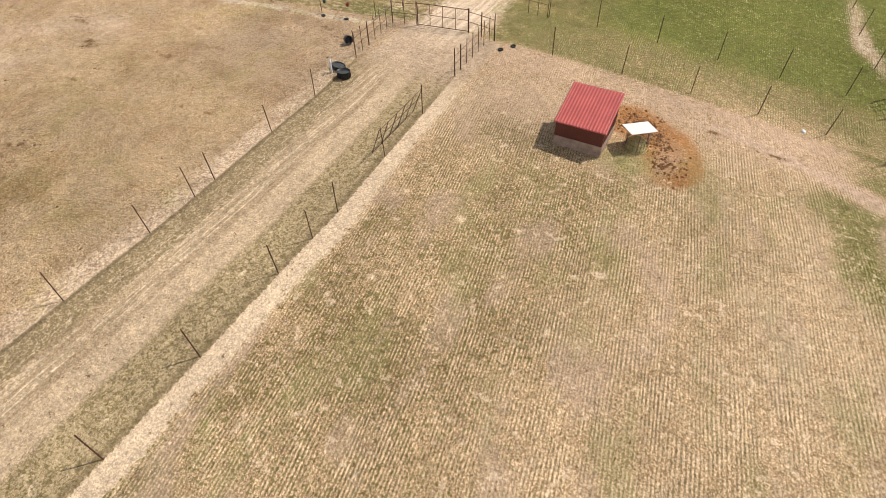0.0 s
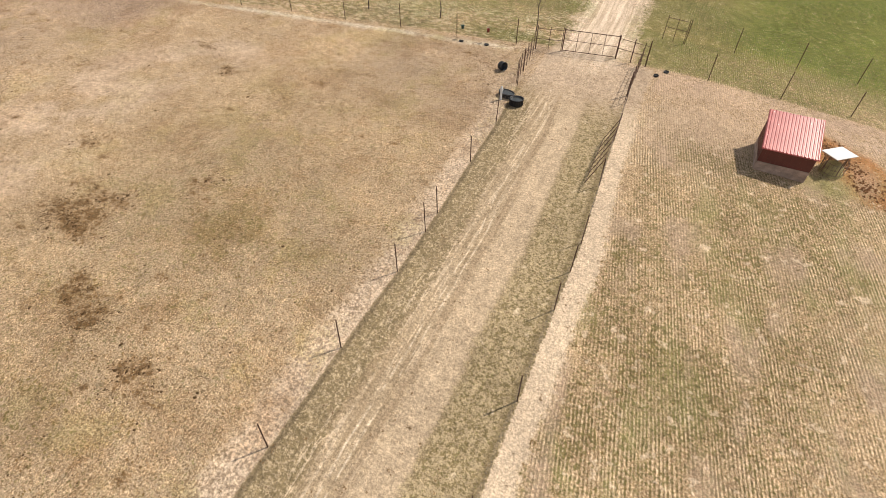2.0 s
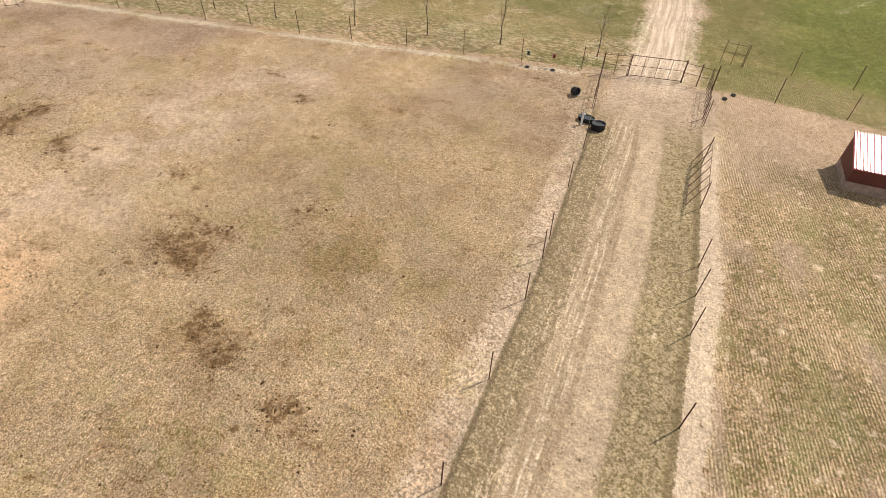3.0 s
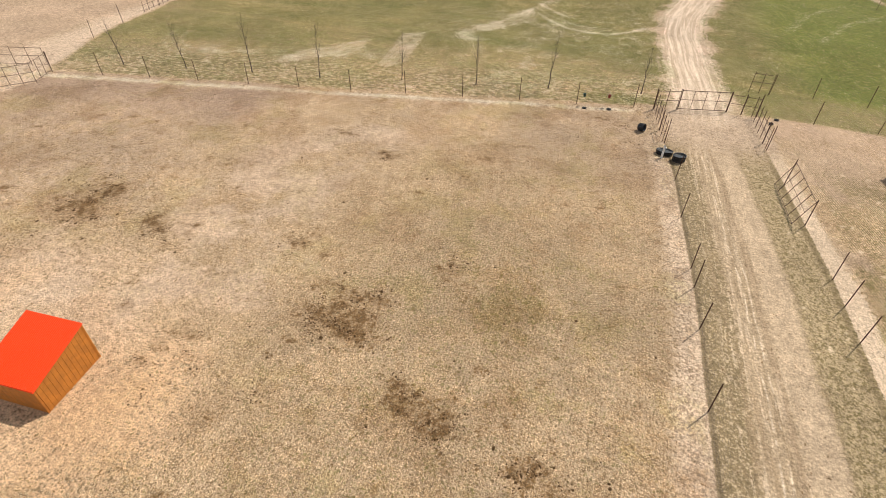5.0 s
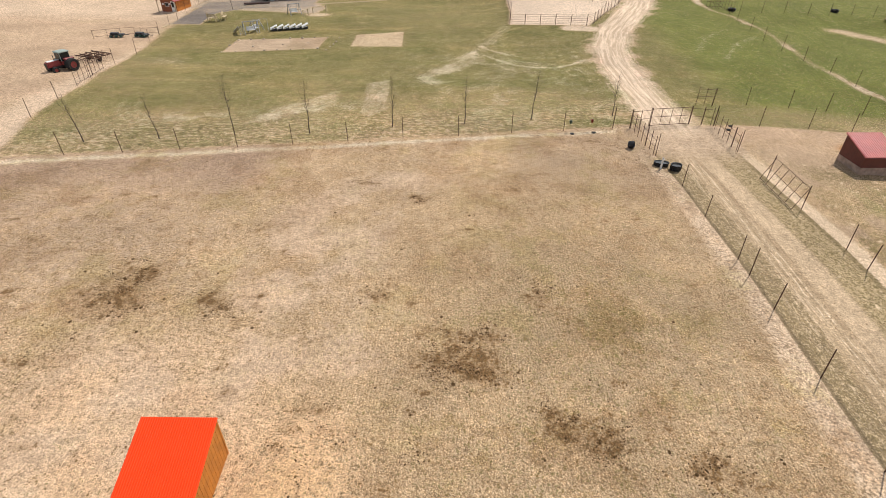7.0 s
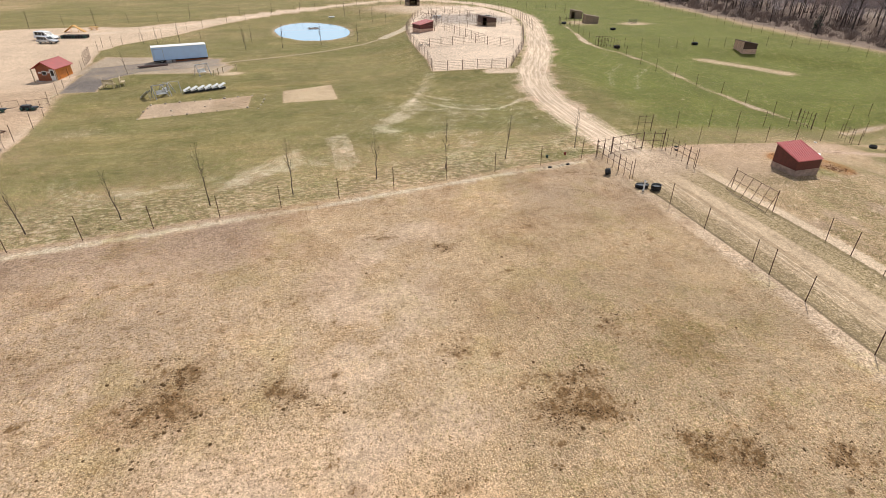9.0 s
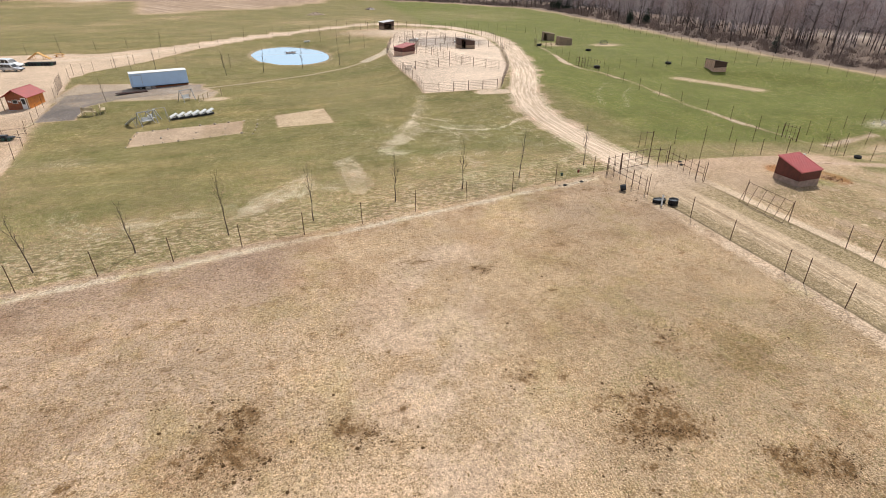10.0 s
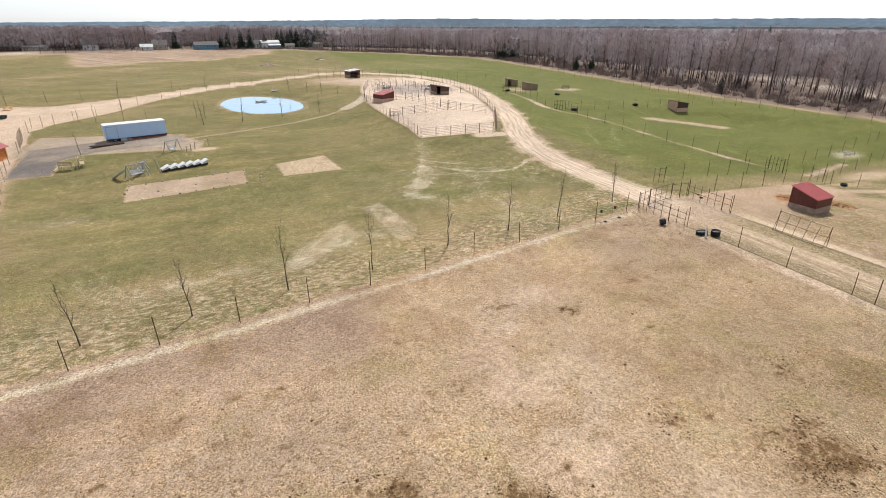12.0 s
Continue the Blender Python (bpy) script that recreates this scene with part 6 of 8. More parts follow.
distant = [wood_tree(340 + k, (15, 17, 13.5, 16, 14)[k], 34, 5, 0.085, 4) for k in range(5)]
for tint_ in (0, 1):
    places = []
    for k in range(1500):
        if k < 800:
            t, depth, s = near * wr_.random(), 110 + 260 * wr_.random(), wr_.uniform(0.75, 1.05)
        elif k < 1400:
            t, depth, s = near + (1 - near) * wr_.random(), 14 + 130 * wr_.random() ** 1.4, wr_.uniform(0.75, 1.22)
        else:
            t, depth, s = near + (1 - near) * (0.35 + 0.65 * wr_.random()), wr_.uniform(-24, 10), wr_.uniform(0.45, 0.85)
        x, y = woods_place(t, depth)
        if -210 < x < 66 and 420 < y < 494:  # the plots of the far houses
            y = 486 + 56 * wr_.random()
        places.append((*on(x, y), s, wr_.uniform(0, 6.28), wr_.randrange(5)))
    trees_mass(("far leafless grey-brown woods", "far leafless reddish woods")[tint_], distant, places, (TWIG_FAR, TWIG_RED)[tint_])

# single trees by the far houses
far_data = {}
for x, y, s in ((-131, 452, 1.05), (-127, 455, 0.8), (-104, 446, 0.62), (-101, 448, 0.58), (-98, 445, 0.6), (-95, 447, 0.55), (-91, 446, 0.6), (-88, 444, 0.62), (-84, 446, 0.58), (-73, 452, 0.95), (-66, 454, 0.85), (-58, 456, 0.8),
                (-25, 458, 0.6), (28, 452, 0.8), (34, 448, 0.85), (40, 446, 0.7), (48, 436, 0.75), (-115, 452, 0.7), (-145, 452, 0.75), (-138, 456, 0.9)):
    tree = thing("roadside_tree", on(x, y), "bare tree by the far farmhouses", "tree", "roadside trees")
    tree.matrix_basis = tree.matrix_basis @ pose(0, 0, 0, wr_.uniform(-3, 3), wr_.uniform(-3, 3), wr_.uniform(0, 360)) @ Matrix.Diagonal((s, s, s, 1))
    k = wr_.randrange(5)
    if k not in far_data:
        far_data[k] = (distant[k][0].data("trunk", TRUNK, fix=False), distant[k][1].data("crown", TWIG_FAR, fix=False))
    part("trunk", far_data[k][0], TRUNK, tree)
    part("crown", far_data[k][1], TWIG_FAR, tree)

# undergrowth along the edge
brush_kinds = []
for k in range(4):
    b = Mesh()
    r = random.Random(500 + k)
    for _ in range(44):
        a, q = r.uniform(0, 6.28), r.uniform(0, 0.9)
        p = Vector((math.cos(a) * q, math.sin(a) * q, 0))
        d = Vector((r.uniform(-0.6, 0.6), r.uniform(-0.6, 0.6), 1)).normalized()
        e = p + d * r.uniform(0.6, 1.7)
        side = d.cross(Vector((r.uniform(-1, 1), r.uniform(-1, 1), 0.1))).normalized() * 0.025
        b.add([p - side, p + side, e], [(0, 1, 2)])
    brush_kinds.append(b)
places = []
for k in range(1900):
    t = wr_.random() * 480 / edge_length
    x, y = woods_place(t, 4 + abs(wr_.gauss(0, 14)))
    places.append((*on(x, y, -0.05), wr_.uniform(0.5, 1.6), wr_.uniform(0, 6.28), wr_.randrange(4)))
mass("brush", "russet leafless brush along the woods", brush_kinds, places, BRUSH, "brush")


def conifer_mesh(seed, height, base=0.30):
    """Tiers of drooping boughs made of many small needle sprays."""
    r = random.Random(seed)
    me = Mesh()
    tiers = int(height * 2.2)
    for k in range(tiers):
        t = k / tiers
        z = height * (0.08 + 0.9 * t)
        rad = height * base * (1 - t) ** 0.85 * r.uniform(0.8, 1.15) + 0.12
        n = 10
        for j in range(n):
            a = 6.283 * j / n + r.uniform(-0.3, 0.3)
            ln = rad * r.uniform(0.75, 1.1)
            d = Vector((math.cos(a), math.sin(a), -0.25 + 0.4 * t))
            s = Vector((-math.sin(a), math.cos(a), 0))
            for u0, u1, w in ((0.05, 0.55, 0.22), (0.35, 0.8, 0.26), (0.6, 1.0, 0.2)):
                c = Vector((0, 0, z + r.uniform(-0.12, 0.12)))
                p, q = c + d * ln * u0, c + d * ln * u1
                ww = max(0.12, ln * w) * r.uniform(0.7, 1.2)
                dz = Vector((0, 0, -ww * 0.4))
                me.add([p, p.lerp(q, 0.6) + s * ww + dz, q, p.lerp(q, 0.6) - s * ww + dz, p.lerp(q, 0.5) + Vector((0, 0, ww * 0.35))], [(0, 1, 4), (1, 2, 4), (2, 3, 4), (3, 0, 4)])
    return me


con = [(Mesh().tube((0, 0, -0.2), (0, 0, h * 0.95), h * 0.014, h * 0.002, 6).data("trunk", BARK), conifer_mesh(600 + k, h).data("crown", NEEDLE, fix=False)) for k, h in enumerate((9, 12, 7, 10))]
for x, y, s, k in ((88, 184, 0.60, 0), (91, 187, 0.55, 3), (94, 181, 0.66, 3), (101, 268, 1.0, 0), (104, 267, 0.95, 3), (107, 265.5, 1.05, 0), (110, 264, 0.95, 3), (113, 267, 0.9, 1), (75, 103, 0.7, 2),
                   (491, 420, 1.25, 0), (495, 414, 1.37, 1), (499, 408, 1.49, 2), (504, 403, 1.25, 3), (508, 397, 1.37, 0), (512, 391, 1.49, 1), (500, 425, 1.4, 1), (505, 418, 1.5, 1), (519, 484, 1.3, 1), (508, 497, 1.3, 3),
                   (-172, 520, 1.4, 1), (-178, 524, 1.5, 3), (-150, 500, 1.1, 0), (-165, 518, 1.2, 2), (-62, 500, 1.2, 1),
                   (-8, 470, 1.5, 3), (-15, 468, 1.2, 1), (4, 474, 1.3, 0), (-24, 478, 1.1, 1), (16, 482, 1.2, 1), (20, 486, 1.5, 3), (24, 482, 1.4, 3), (28, 488, 1.3, 1), (32, 484, 1.35, 1), (36, 486, 1.6, 0), (40, 482, 1.5, 0), (46, 478, 1.45, 3), (50, 484, 1.3, 1), (54, 476, 1.2, 1), (60, 470, 1.3, 3), (36, 464, 0.8, 2), (-29, 482, 1.2, 0)):
    tree = thing("conifer", on(x, y), "dark green conifer at the edge of the woods", "tree", "conifers")
    tree.matrix_basis = tree.matrix_basis @ pose(0, 0, 0, 0, 0, wr_.uniform(0, 360)) @ Matrix.Diagonal((s, s, s, 1))
    part("trunk", con[k][0], BARK, tree)
    part("crown", con[k][1], NEEDLE, tree)

# canopy of the woods far off, and the hills on the horizon
CANOPY = material("far_woods_canopy", (0.23, 0.19, 0.195), 1.0, 0.0, 0.5, 0.03, 0.35, 0.0, other=(0.125, 0.115, 0.112))


# distance haze is put into the hills' blue base colour
HILLS = material("haze_tinted_hills", (0.14, 0.205, 0.27), 1.0, 0.0, 0.25, 0.004, 0.05, 0.0)
EDGE_ANGLES = [-70, -25, -3.5, 7, 12.4, 18.4, 27.5, 33.6, 40, 49.7, 62, 71, 120]
EDGE_RADII = [560, 540, 500, 490, 440, 410, 350, 285, 240, 200, 180, 176, 190]


def canopy(name, label, r0, r1, a0, a1, height, rough, mat, steps):
    """A lumpy sheet of tree tops on an arc round the farm; it begins behind the edge of the woods."""
    na, nr = steps
    deg = np.linspace(a0, a1, na)
    start = np.interp(deg, EDGE_ANGLES, EDGE_RADII) + 28 if r0 is None else np.full(na, float(r0))
    t = np.linspace(0, 1, nr)[:, None]
    RR = (start[None, :] * (r1 / start[None, :]) ** t).ravel()
    AA = np.tile(np.radians(deg), nr)
    X, Y = -40 + RR * np.sin(AA), 20 + RR * np.cos(AA)
    Z = height * (0.86 + 0.2 * lattice_noise(X, Y, 420, 3, 3)) + rough * (lattice_noise(X, Y, 9, 6, 2) - 0.5) * 2
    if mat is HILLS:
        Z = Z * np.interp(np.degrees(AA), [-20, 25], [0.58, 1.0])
    if r0 is None:
        Z = Z * np.interp(np.degrees(AA), [-30, 8, 24], [1.5, 1.45, 1.05])
    Z = np.where(np.repeat(np.arange(nr) == 0, na), -5, Z)
    q = np.arange(na * nr).reshape(nr, na)
    F = np.stack([q[:-1, :-1], q[:-1, 1:], q[1:, 1:], q[1:, :-1]], -1).reshape(-1, 4)
    me = bpy.data.meshes.new(name)
    me.from_pydata(np.stack([X, Y, Z], 1).tolist(), [], F.tolist())
    me.materials.append(mat)
    return tagged(new(name, me), label, "woods", kind="structure")


canopy("backdrop", "grey-brown tree tops of the far woods", None, 1500, -70, 120, 10.0, 2.6, CANOPY, (620, 70))
# conifer green, with the blue of distance haze mixed into the colour
FAR_CANOPY = material("haze_tinted_far_woods", (0.065, 0.09, 0.11), 1.0, 0.0, 0.4, 0.01, 0.1, 0.0)
canopy("backdrop", "blue-green woods rising in the distance, tinted for haze", 1300, 2500, -70, 125, 15, 2.0, FAR_CANOPY, (520, 24))
canopy("backdrop", "wooded hills on the horizon, coloured blue for haze", 2300, 3900, -70, 130, 42, 3.0, HILLS, (420, 14))

# ---- troughs, pans and the feeder near the lane ----


TANK_WATER = material("dark_tank_water", (0.05, 0.055, 0.055), 0.08, 0.0, 0.2, 3, 12, 0.05)


def tub(place, label, rx, ry, h, turn=0.0, tip=None, mat=None, category="trough", name="stock_tank", water_level=None, group="stock tanks"):
    """An oval moulded tank with a rolled rim and ribs."""
    mat = mat or BLACK
    t = thing(name, place, label, category, group, turn)
    if tip:
        t.matrix_basis = t.matrix_basis @ tip
    s = Matrix.Diagonal((rx, ry, 1, 1))
    part("shell", Mesh().lathe([(0.02, 0.0), (0.86, 0.0), (0.93, 0.04), (1.0, h - 0.03), (1.05, h - 0.02), (1.05, h), (0.97, h), (0.90, 0.05), (0.02, 0.045)], 28, s), mat, t, smooth=True)
    if name != "feed_pan":
        for k in range(18):
            a = 2 * math.pi * k / 18
            part("rib", Mesh().box((0.93 * rx, -0.02, 0.06), (1.02 * rx, 0.02, h - 0.05), Matrix.Diagonal((1, ry / rx, 1, 1)) @ Matrix.Rotation(a, 4, "Z")), mat, t)
    if water_level:
        part("water", Mesh().lathe([(0.005, water_level), (0.96, water_level)], 28, s), TANK_WATER, t)
    return t


tub(on(-21.75, 26.65), "black oval stock tank half full of water", 0.48, 0.40, 0.5, 20, water_level=0.40)
tub(on(-22.75, 27.35), "low black oval stock tank by the fence", 0.60, 0.36, 0.36, -10, water_level=0.30)
tub(on(-24.6, 30.75), "black tub tipped on its side", 0.30, 0.30, 0.5, 60, tip=pose(0, 0, 0.29, 78, 0, 0))
hydrant = thing("water_hydrant", on(-22.95, 26.75), "white standpipe beside the stock tanks", "hydrant")
part("pipe", Mesh().tube((0, 0, -0.1), (0, 0, 1.0), 0.08, n=10), WHITE, hydrant)
part("spout", Mesh().tube((0, 0, 0.96), (0.16, -0.1, 0.88), 0.035, n=8), WHITE, hydrant)
part("cap", Mesh().lathe([(0.065, 1.0), (0.07, 1.03), (0.02, 1.06)], 12), GALV, hydrant)
for x, y in ((-13.7, 35.0), (-13.1, 35.9)):
    tub(on(x, y), "black rubber feed pan lying by the fence", 0.19, 0.19, 0.11, mat=RUBBER, name="feed_pan", category="feed pan", group="feed pans")
tub(on(12.9, 34.2), "black rubber water tub in the east pasture", 0.55, 0.4, 0.3, 30, mat=RUBBER, name="water_tub", group="stock tanks")
for x, y, m, lab in ((-29.25, 34.0, GREEN_PLASTIC, "green plastic bucket hung on the fence"), (-27.15, 34.35, RED_PLASTIC, "red plastic bucket hung on the fence")):
    b = thing("bucket", on(x, y, 0.75), lab, "bucket", "fence buckets")
    part("shell", Mesh().lathe([(0.01, 0.06), (0.10, 0.06), (0.135, 0.3), (0.145, 0.3), (0.145, 0.32), (0.12, 0.31), (0.09, 0.08), (0.01, 0.08)], 18), m, b, smooth=True)
    part("handle", Mesh().path([Vector((0.135 * math.cos(a), 0, 0.3 + 0.14 * math.sin(a))) for a in [k * math.pi / 8 for k in range(9)]], [0.006] * 9, 4), GALV, b)
    part("hook", Mesh().tube((0, 0, 0.44), (0, 0.12, 0.60), 0.008, n=5), GALV, b)
    # a low black pan added in place of dark dug dirt
    tub(on(x + 0.15, y - 0.55), "low black pan standing in for dug dirt under the bucket", 0.2, 0.16, 0.08, mat=RUBBER, name="feed_pan", category="feed pan", group="feed pans")

# hay feeder with a white board over it
feeder = thing("hay_feeder", on(-1.8, 28.95), "round wire hay feeder roofed by a tilted white board", "feeder")
part("board_roof", Mesh().box((-0.84, -0.59, -0.02), (0.84, 0.59, 0.02), pose(-0.05, 0.2, 1.24, -3, 3, 44)), WHITE, feeder, "flat white board roof")
for k in range(4):
    a = k * math.pi / 2 + 0.4
    part("leg", Mesh().tube((0.62 * math.cos(a), 0.62 * math.sin(a), -0.1), (0.55 * math.cos(a), 0.55 * math.sin(a), 1.16 + 0.05 * math.cos(a)), 0.03, n=6), GREYPIPE, feeder)
ringm = Mesh()
for z in (0.15, 0.5, 0.85):
    for k in range(20):
        a, b2 = 2 * math.pi * k / 20, 2 * math.pi * (k + 1) / 20
        ringm.tube((0.68 * math.cos(a), 0.68 * math.sin(a), z), (0.68 * math.cos(b2), 0.68 * math.sin(b2), z), 0.014, n=4, caps=False)
for k in range(20):
    a = 2 * math.pi * k / 20
    ringm.tube((0.68 * math.cos(a), 0.68 * math.sin(a), 0.0), (0.68 * math.cos(a), 0.68 * math.sin(a), 0.88), 0.011, n=4, caps=False)
part("ring", ringm, GREYPIPE, feeder)
hayr = random.Random(5)
bale = Mesh()
bale.lathe([(0.02, 0.72), (0.3, 0.68), (0.52, 0.5), (0.62, 0.2), (0.72, 0.0)], 18)
for k in range(260):
    a, q, z = hayr.uniform(0, 6.28), hayr.uniform(0.1, 0.75), 0
    z = 0.72 - 0.9 * max(0, q - 0.2)
    p = Vector((q * math.cos(a), q * math.sin(a), z))
    d = Vector((hayr.uniform(-1, 1), hayr.uniform(-1, 1), hayr.uniform(0, 0.6))).normalized() * hayr.uniform(0.08, 0.22)
    s = Vector((-d.y, d.x, 0)).normalized() * 0.012
    bale.add([p - s, p + s, p + d], [(0, 1, 2)])
part("hay", bale, HAY, feeder, "loose yellow-green hay")
wisps = Mesh()
for k in range(1500):
    a, q = hayr.uniform(0, 6.28), abs(hayr.gauss(0, 1.15))
    x, y = -2.1 + q * math.cos(a), 27.5 + 0.9 * q * math.sin(a)
    p = on(x, y, 0.02)
    d = Vector((hayr.uniform(-1, 1), hayr.uniform(-1, 1), hayr.uniform(0, 0.5))).normalized() * hayr.uniform(0.06, 0.2)
    s = Vector((-d.y, d.x, 0)).normalized() * 0.012
    wisps.add([p - s, p + s, p + d], [(0, 1, 2)])
tagged(part("hay_litter", wisps.data("hay_litter", HAY, fix=False), HAY), "trampled hay scattered round the feeder", "hay", kind="stuff")
SOIL = material("orange_soil_clods", (0.25, 0.115, 0.045), 0.95, 0.0, 0.45, 6, 40, 0.4, 0.02)
clods = Mesh()
for k in range(2600):
    t = hayr.uniform(-0.1, 1.1)
    x, y = -2.8 + 3.2 * t + hayr.gauss(0, 0.6), 31.4 - 3.2 * t * t + hayr.gauss(0, 0.6)
    s = hayr.uniform(0.02, 0.07) if k % 9 else hayr.uniform(0.08, 0.15)
    p = on(x, y, -0.01)
    ang = hayr.uniform(0, 6)
    clods.add([p + Vector((s * math.cos(ang + q) * hayr.uniform(0.7, 1.2), s * math.sin(ang + q), 0)) for q in (0, 1.3, 2.5, 3.8, 5)] + [p + Vector((0, 0, s * 0.8))], [(0, 1, 5), (1, 2, 5), (2, 3, 5), (3, 4, 5), (4, 0, 5)])
tagged(part("soil_clods", clods.data("soil_clods", SOIL, fix=False), SOIL), "loose orange soil dug up beside the feeder", "soil", kind="stuff")
# a scrap of white paper, built as a small low block
stone = Mesh().lathe([(0.01, -0.05), (0.22, 0.0), (0.26, 0.1), (0.18, 0.22), (0.02, 0.26)], 9)
st = tagged(part("white_stone", stone, WHITE), "small white scrap of paper lying on the pasture", "stone")
st.matrix_basis = Matrix.Translation(on(6.86, 36.6)) @ pose(0, 0, 0, 10, 5, 30) @ Matrix.Diagonal((0.55, 0.75, 0.5, 1))

# ---- the yard beyond the lawn ----


def wheel_part(parent, x, y, z, r, w, name="wheel", rim=None):
    m = Matrix.Translation((x, y, z)) @ Matrix.Rotation(radians(-90), 4, "X")
    wh = part(name, Mesh().lathe([(r * 0.55, 0), (r * 0.92, 0), (r, w * 0.2), (r, w * 0.8), (r * 0.92, w), (r * 0.55, w)], 22, m), RUBBER, parent)
    part("rim", Mesh().lathe([(0.02, w * 0.15), (r * 0.5, w * 0.12), (r * 0.57, w * 0.3), (r * 0.57, w * 0.7), (r * 0.5, w * 0.88), (0.02, w * 0.85)], 16, m), rim or GALV, wh)
    return wh


tractor = thing("tractor", on(-86.5, 49.8), "faded red farm tractor with a glazed cab", "tractor", turn=-118)
tractor.matrix_basis = tractor.matrix_basis @ Matrix.Diagonal((0.9, 0.9, 0.9, 1))
part("hood", Mesh().box((0.55, -0.38, 0.75), (2.25, 0.38, 1.45), taper=0.12).box((2.2, -0.33, 0.7), (2.32, 0.33, 1.35)), TRACTOR_RED, tractor, bevel=0.05)
part("grille", Mesh().box((2.325, -0.28, 0.75), (2.35, 0.28, 1.3)), DARK, tractor)
part("chassis", Mesh().box((-0.7, -0.22, 0.45), (2.2, 0.22, 0.78)).box((1.55, -0.8, 0.38), (1.75, 0.8, 0.5)), DARK, tractor)
CAB_GREEN = material("pale_green_cab_paint", (0.30, 0.37, 0.34), 0.45, 0.0, 0.15, 3, 30)
part("hood_top", Mesh().box((0.6, -0.3, 1.452), (2.15, 0.3, 1.48)), WHITE, tractor, "sun-bleached hood top", bevel=0.01)
cab = part("cab", Mesh().box((-0.75, -0.62, 0.8), (0.55, 0.62, 1.25)), TRACTOR_RED, tractor)
for x in (-0.72, 0.48):
    for y in (-0.6, 0.54):
        part("post", Mesh().box((x, y, 1.25), (x + 0.06, y + 0.06, 2.3)), CAB_GREEN, cab)
for lo, hi in (((0.5, -0.54, 1.25), (0.52, 0.54, 2.28)), ((-0.7, -0.54, 1.25), (-0.68, 0.54, 2.28)), ((-0.66, -0.59, 1.25), (0.48, -0.57, 2.28)), ((-0.66, 0.57, 1.25), (0.48, 0.59, 2.28))):
    part("window", Mesh().box(lo, hi), GLASS_DARK, cab)
part("cab_roof", Mesh().box((-0.85, -0.7, 2.3), (0.65, 0.7, 2.45), taper=0.08), CAB_GREEN, cab, "pale green cab roof", bevel=0.04)
for s in (-1, 1):
    wheel_part(tractor, -0.35, 0.62 if s > 0 else -1.1, 0.78, 0.78, 0.48, "rear_wheel", TRACTOR_RED)
    wheel_part(tractor, -0.35, 1.12 if s > 0 else -1.6, 0.78, 0.78, 0.46, "dual_wheel", TRACTOR_RED)
    wheel_part(tractor, 1.65, 0.55 if s > 0 else -0.85, 0.42, 0.42, 0.3, "front_wheel", TRACTOR_RED)
    part("fender", Mesh().box((-1.0, 0.6 * s - 0.05, 1.35), (0.25, 0.6 * s + 0.42 * s if s > 0 else 0.6 * s + 0.05, 1.6)) if s > 0 else Mesh().box((-1.0, -1.05, 1.35), (0.25, -0.62, 1.6)), TRACTOR_RED, tractor, bevel=0.04)
part("exhaust", Mesh().tube((1.2, 0.2, 1.4), (1.2, 0.2, 2.2), 0.045, n=8), DARK, tractor)

cult = thing("field_cultivator", on(-85.8, 53.6), "rusty red field cultivator hitched behind the tractor", "cultivator", turn=-112)
cult.matrix_basis = cult.matrix_basis @ Matrix.Diagonal((0.88, 0.88, 0.88, 1))
for y in (-1.7, -0.6, 0.6, 1.7):
    part("beam", Mesh().box((-1.6, y - 0.05, 0.75), (1.3, y + 0.05, 0.85)), RUST, cult)
for x in (-1.5, -0.5, 0.5, 1.2):
    part("cross_beam", Mesh().box((x - 0.05, -2.0, 0.86), (x + 0.05, 2.0, 0.96)), RUST, cult)
    for k in range(9):
        y = -1.8 + k * 0.45 + 0.1 * (x > 0)
        part("tine", Mesh().path([Vector((x, y, 0.86)), Vector((x - 0.28, y, 0.7)), Vector((x - 0.22, y, 0.35)), Vector((x + 0.05, y, 0.02))], [0.022, 0.022, 0.02, 0.016], 4), RUST, cult)
for k in range(16):
    x, y, a = hayr.uniform(-1.5, 1.2), hayr.uniform(-1.9, 1.9), hayr.uniform(0, 3.14)
    ln = hayr.uniform(0.4, 0.9)
    part("link", Mesh().tube((x - ln * math.cos(a), y - ln * math.sin(a), hayr.uniform(0.5, 1.0)), (x + ln * math.cos(a), y + ln * math.sin(a), hayr.uniform(0.7, 1.25)), 0.035), RUST, cult)
part("drawbar", Mesh().tube((1.3, -0.5, 0.8), (3.0, 0, 0.6), 0.05).tube((1.3, 0.5, 0.8), (3.0, 0, 0.6), 0.05), RUST, cult)
for y in (-1.2, 0.95):
    wheel_part(cult, -0.2, y, 0.36, 0.36, 0.2, "wheel", RUST)
for x, y, t in ((-89.6, 65.6, 10), (-86.3, 66.0, -8)):
    m = thing("implement", on(x, y), "low dark green farm implement parked by the fence", "implement", "farm implements", turn=t)
    part("bed", Mesh().box((-1.0, -0.4, 0.35), (1.0, 0.4, 0.5)).box((-0.9, -0.35, 0.5), (0.2, 0.35, 0.72)), DARK, m, bevel=0.03)
    part("bar", Mesh().tube((1.0, 0, 0.42), (1.7, 0.1, 0.3), 0.04), DARK, m)
    for k in range(3):
        part("roller", Mesh().tube((-0.8 + 0.7 * k, -0.55, 0.28), (-0.8 + 0.7 * k, 0.55, 0.28), 0.2, n=12), GREEN_PLASTIC, m)
pipe_panel((-92.0, 64.0), (-87.6, 66.6), "rusty pipe panel in the farm yard", 1.4, 4, (0.4, 1.3))
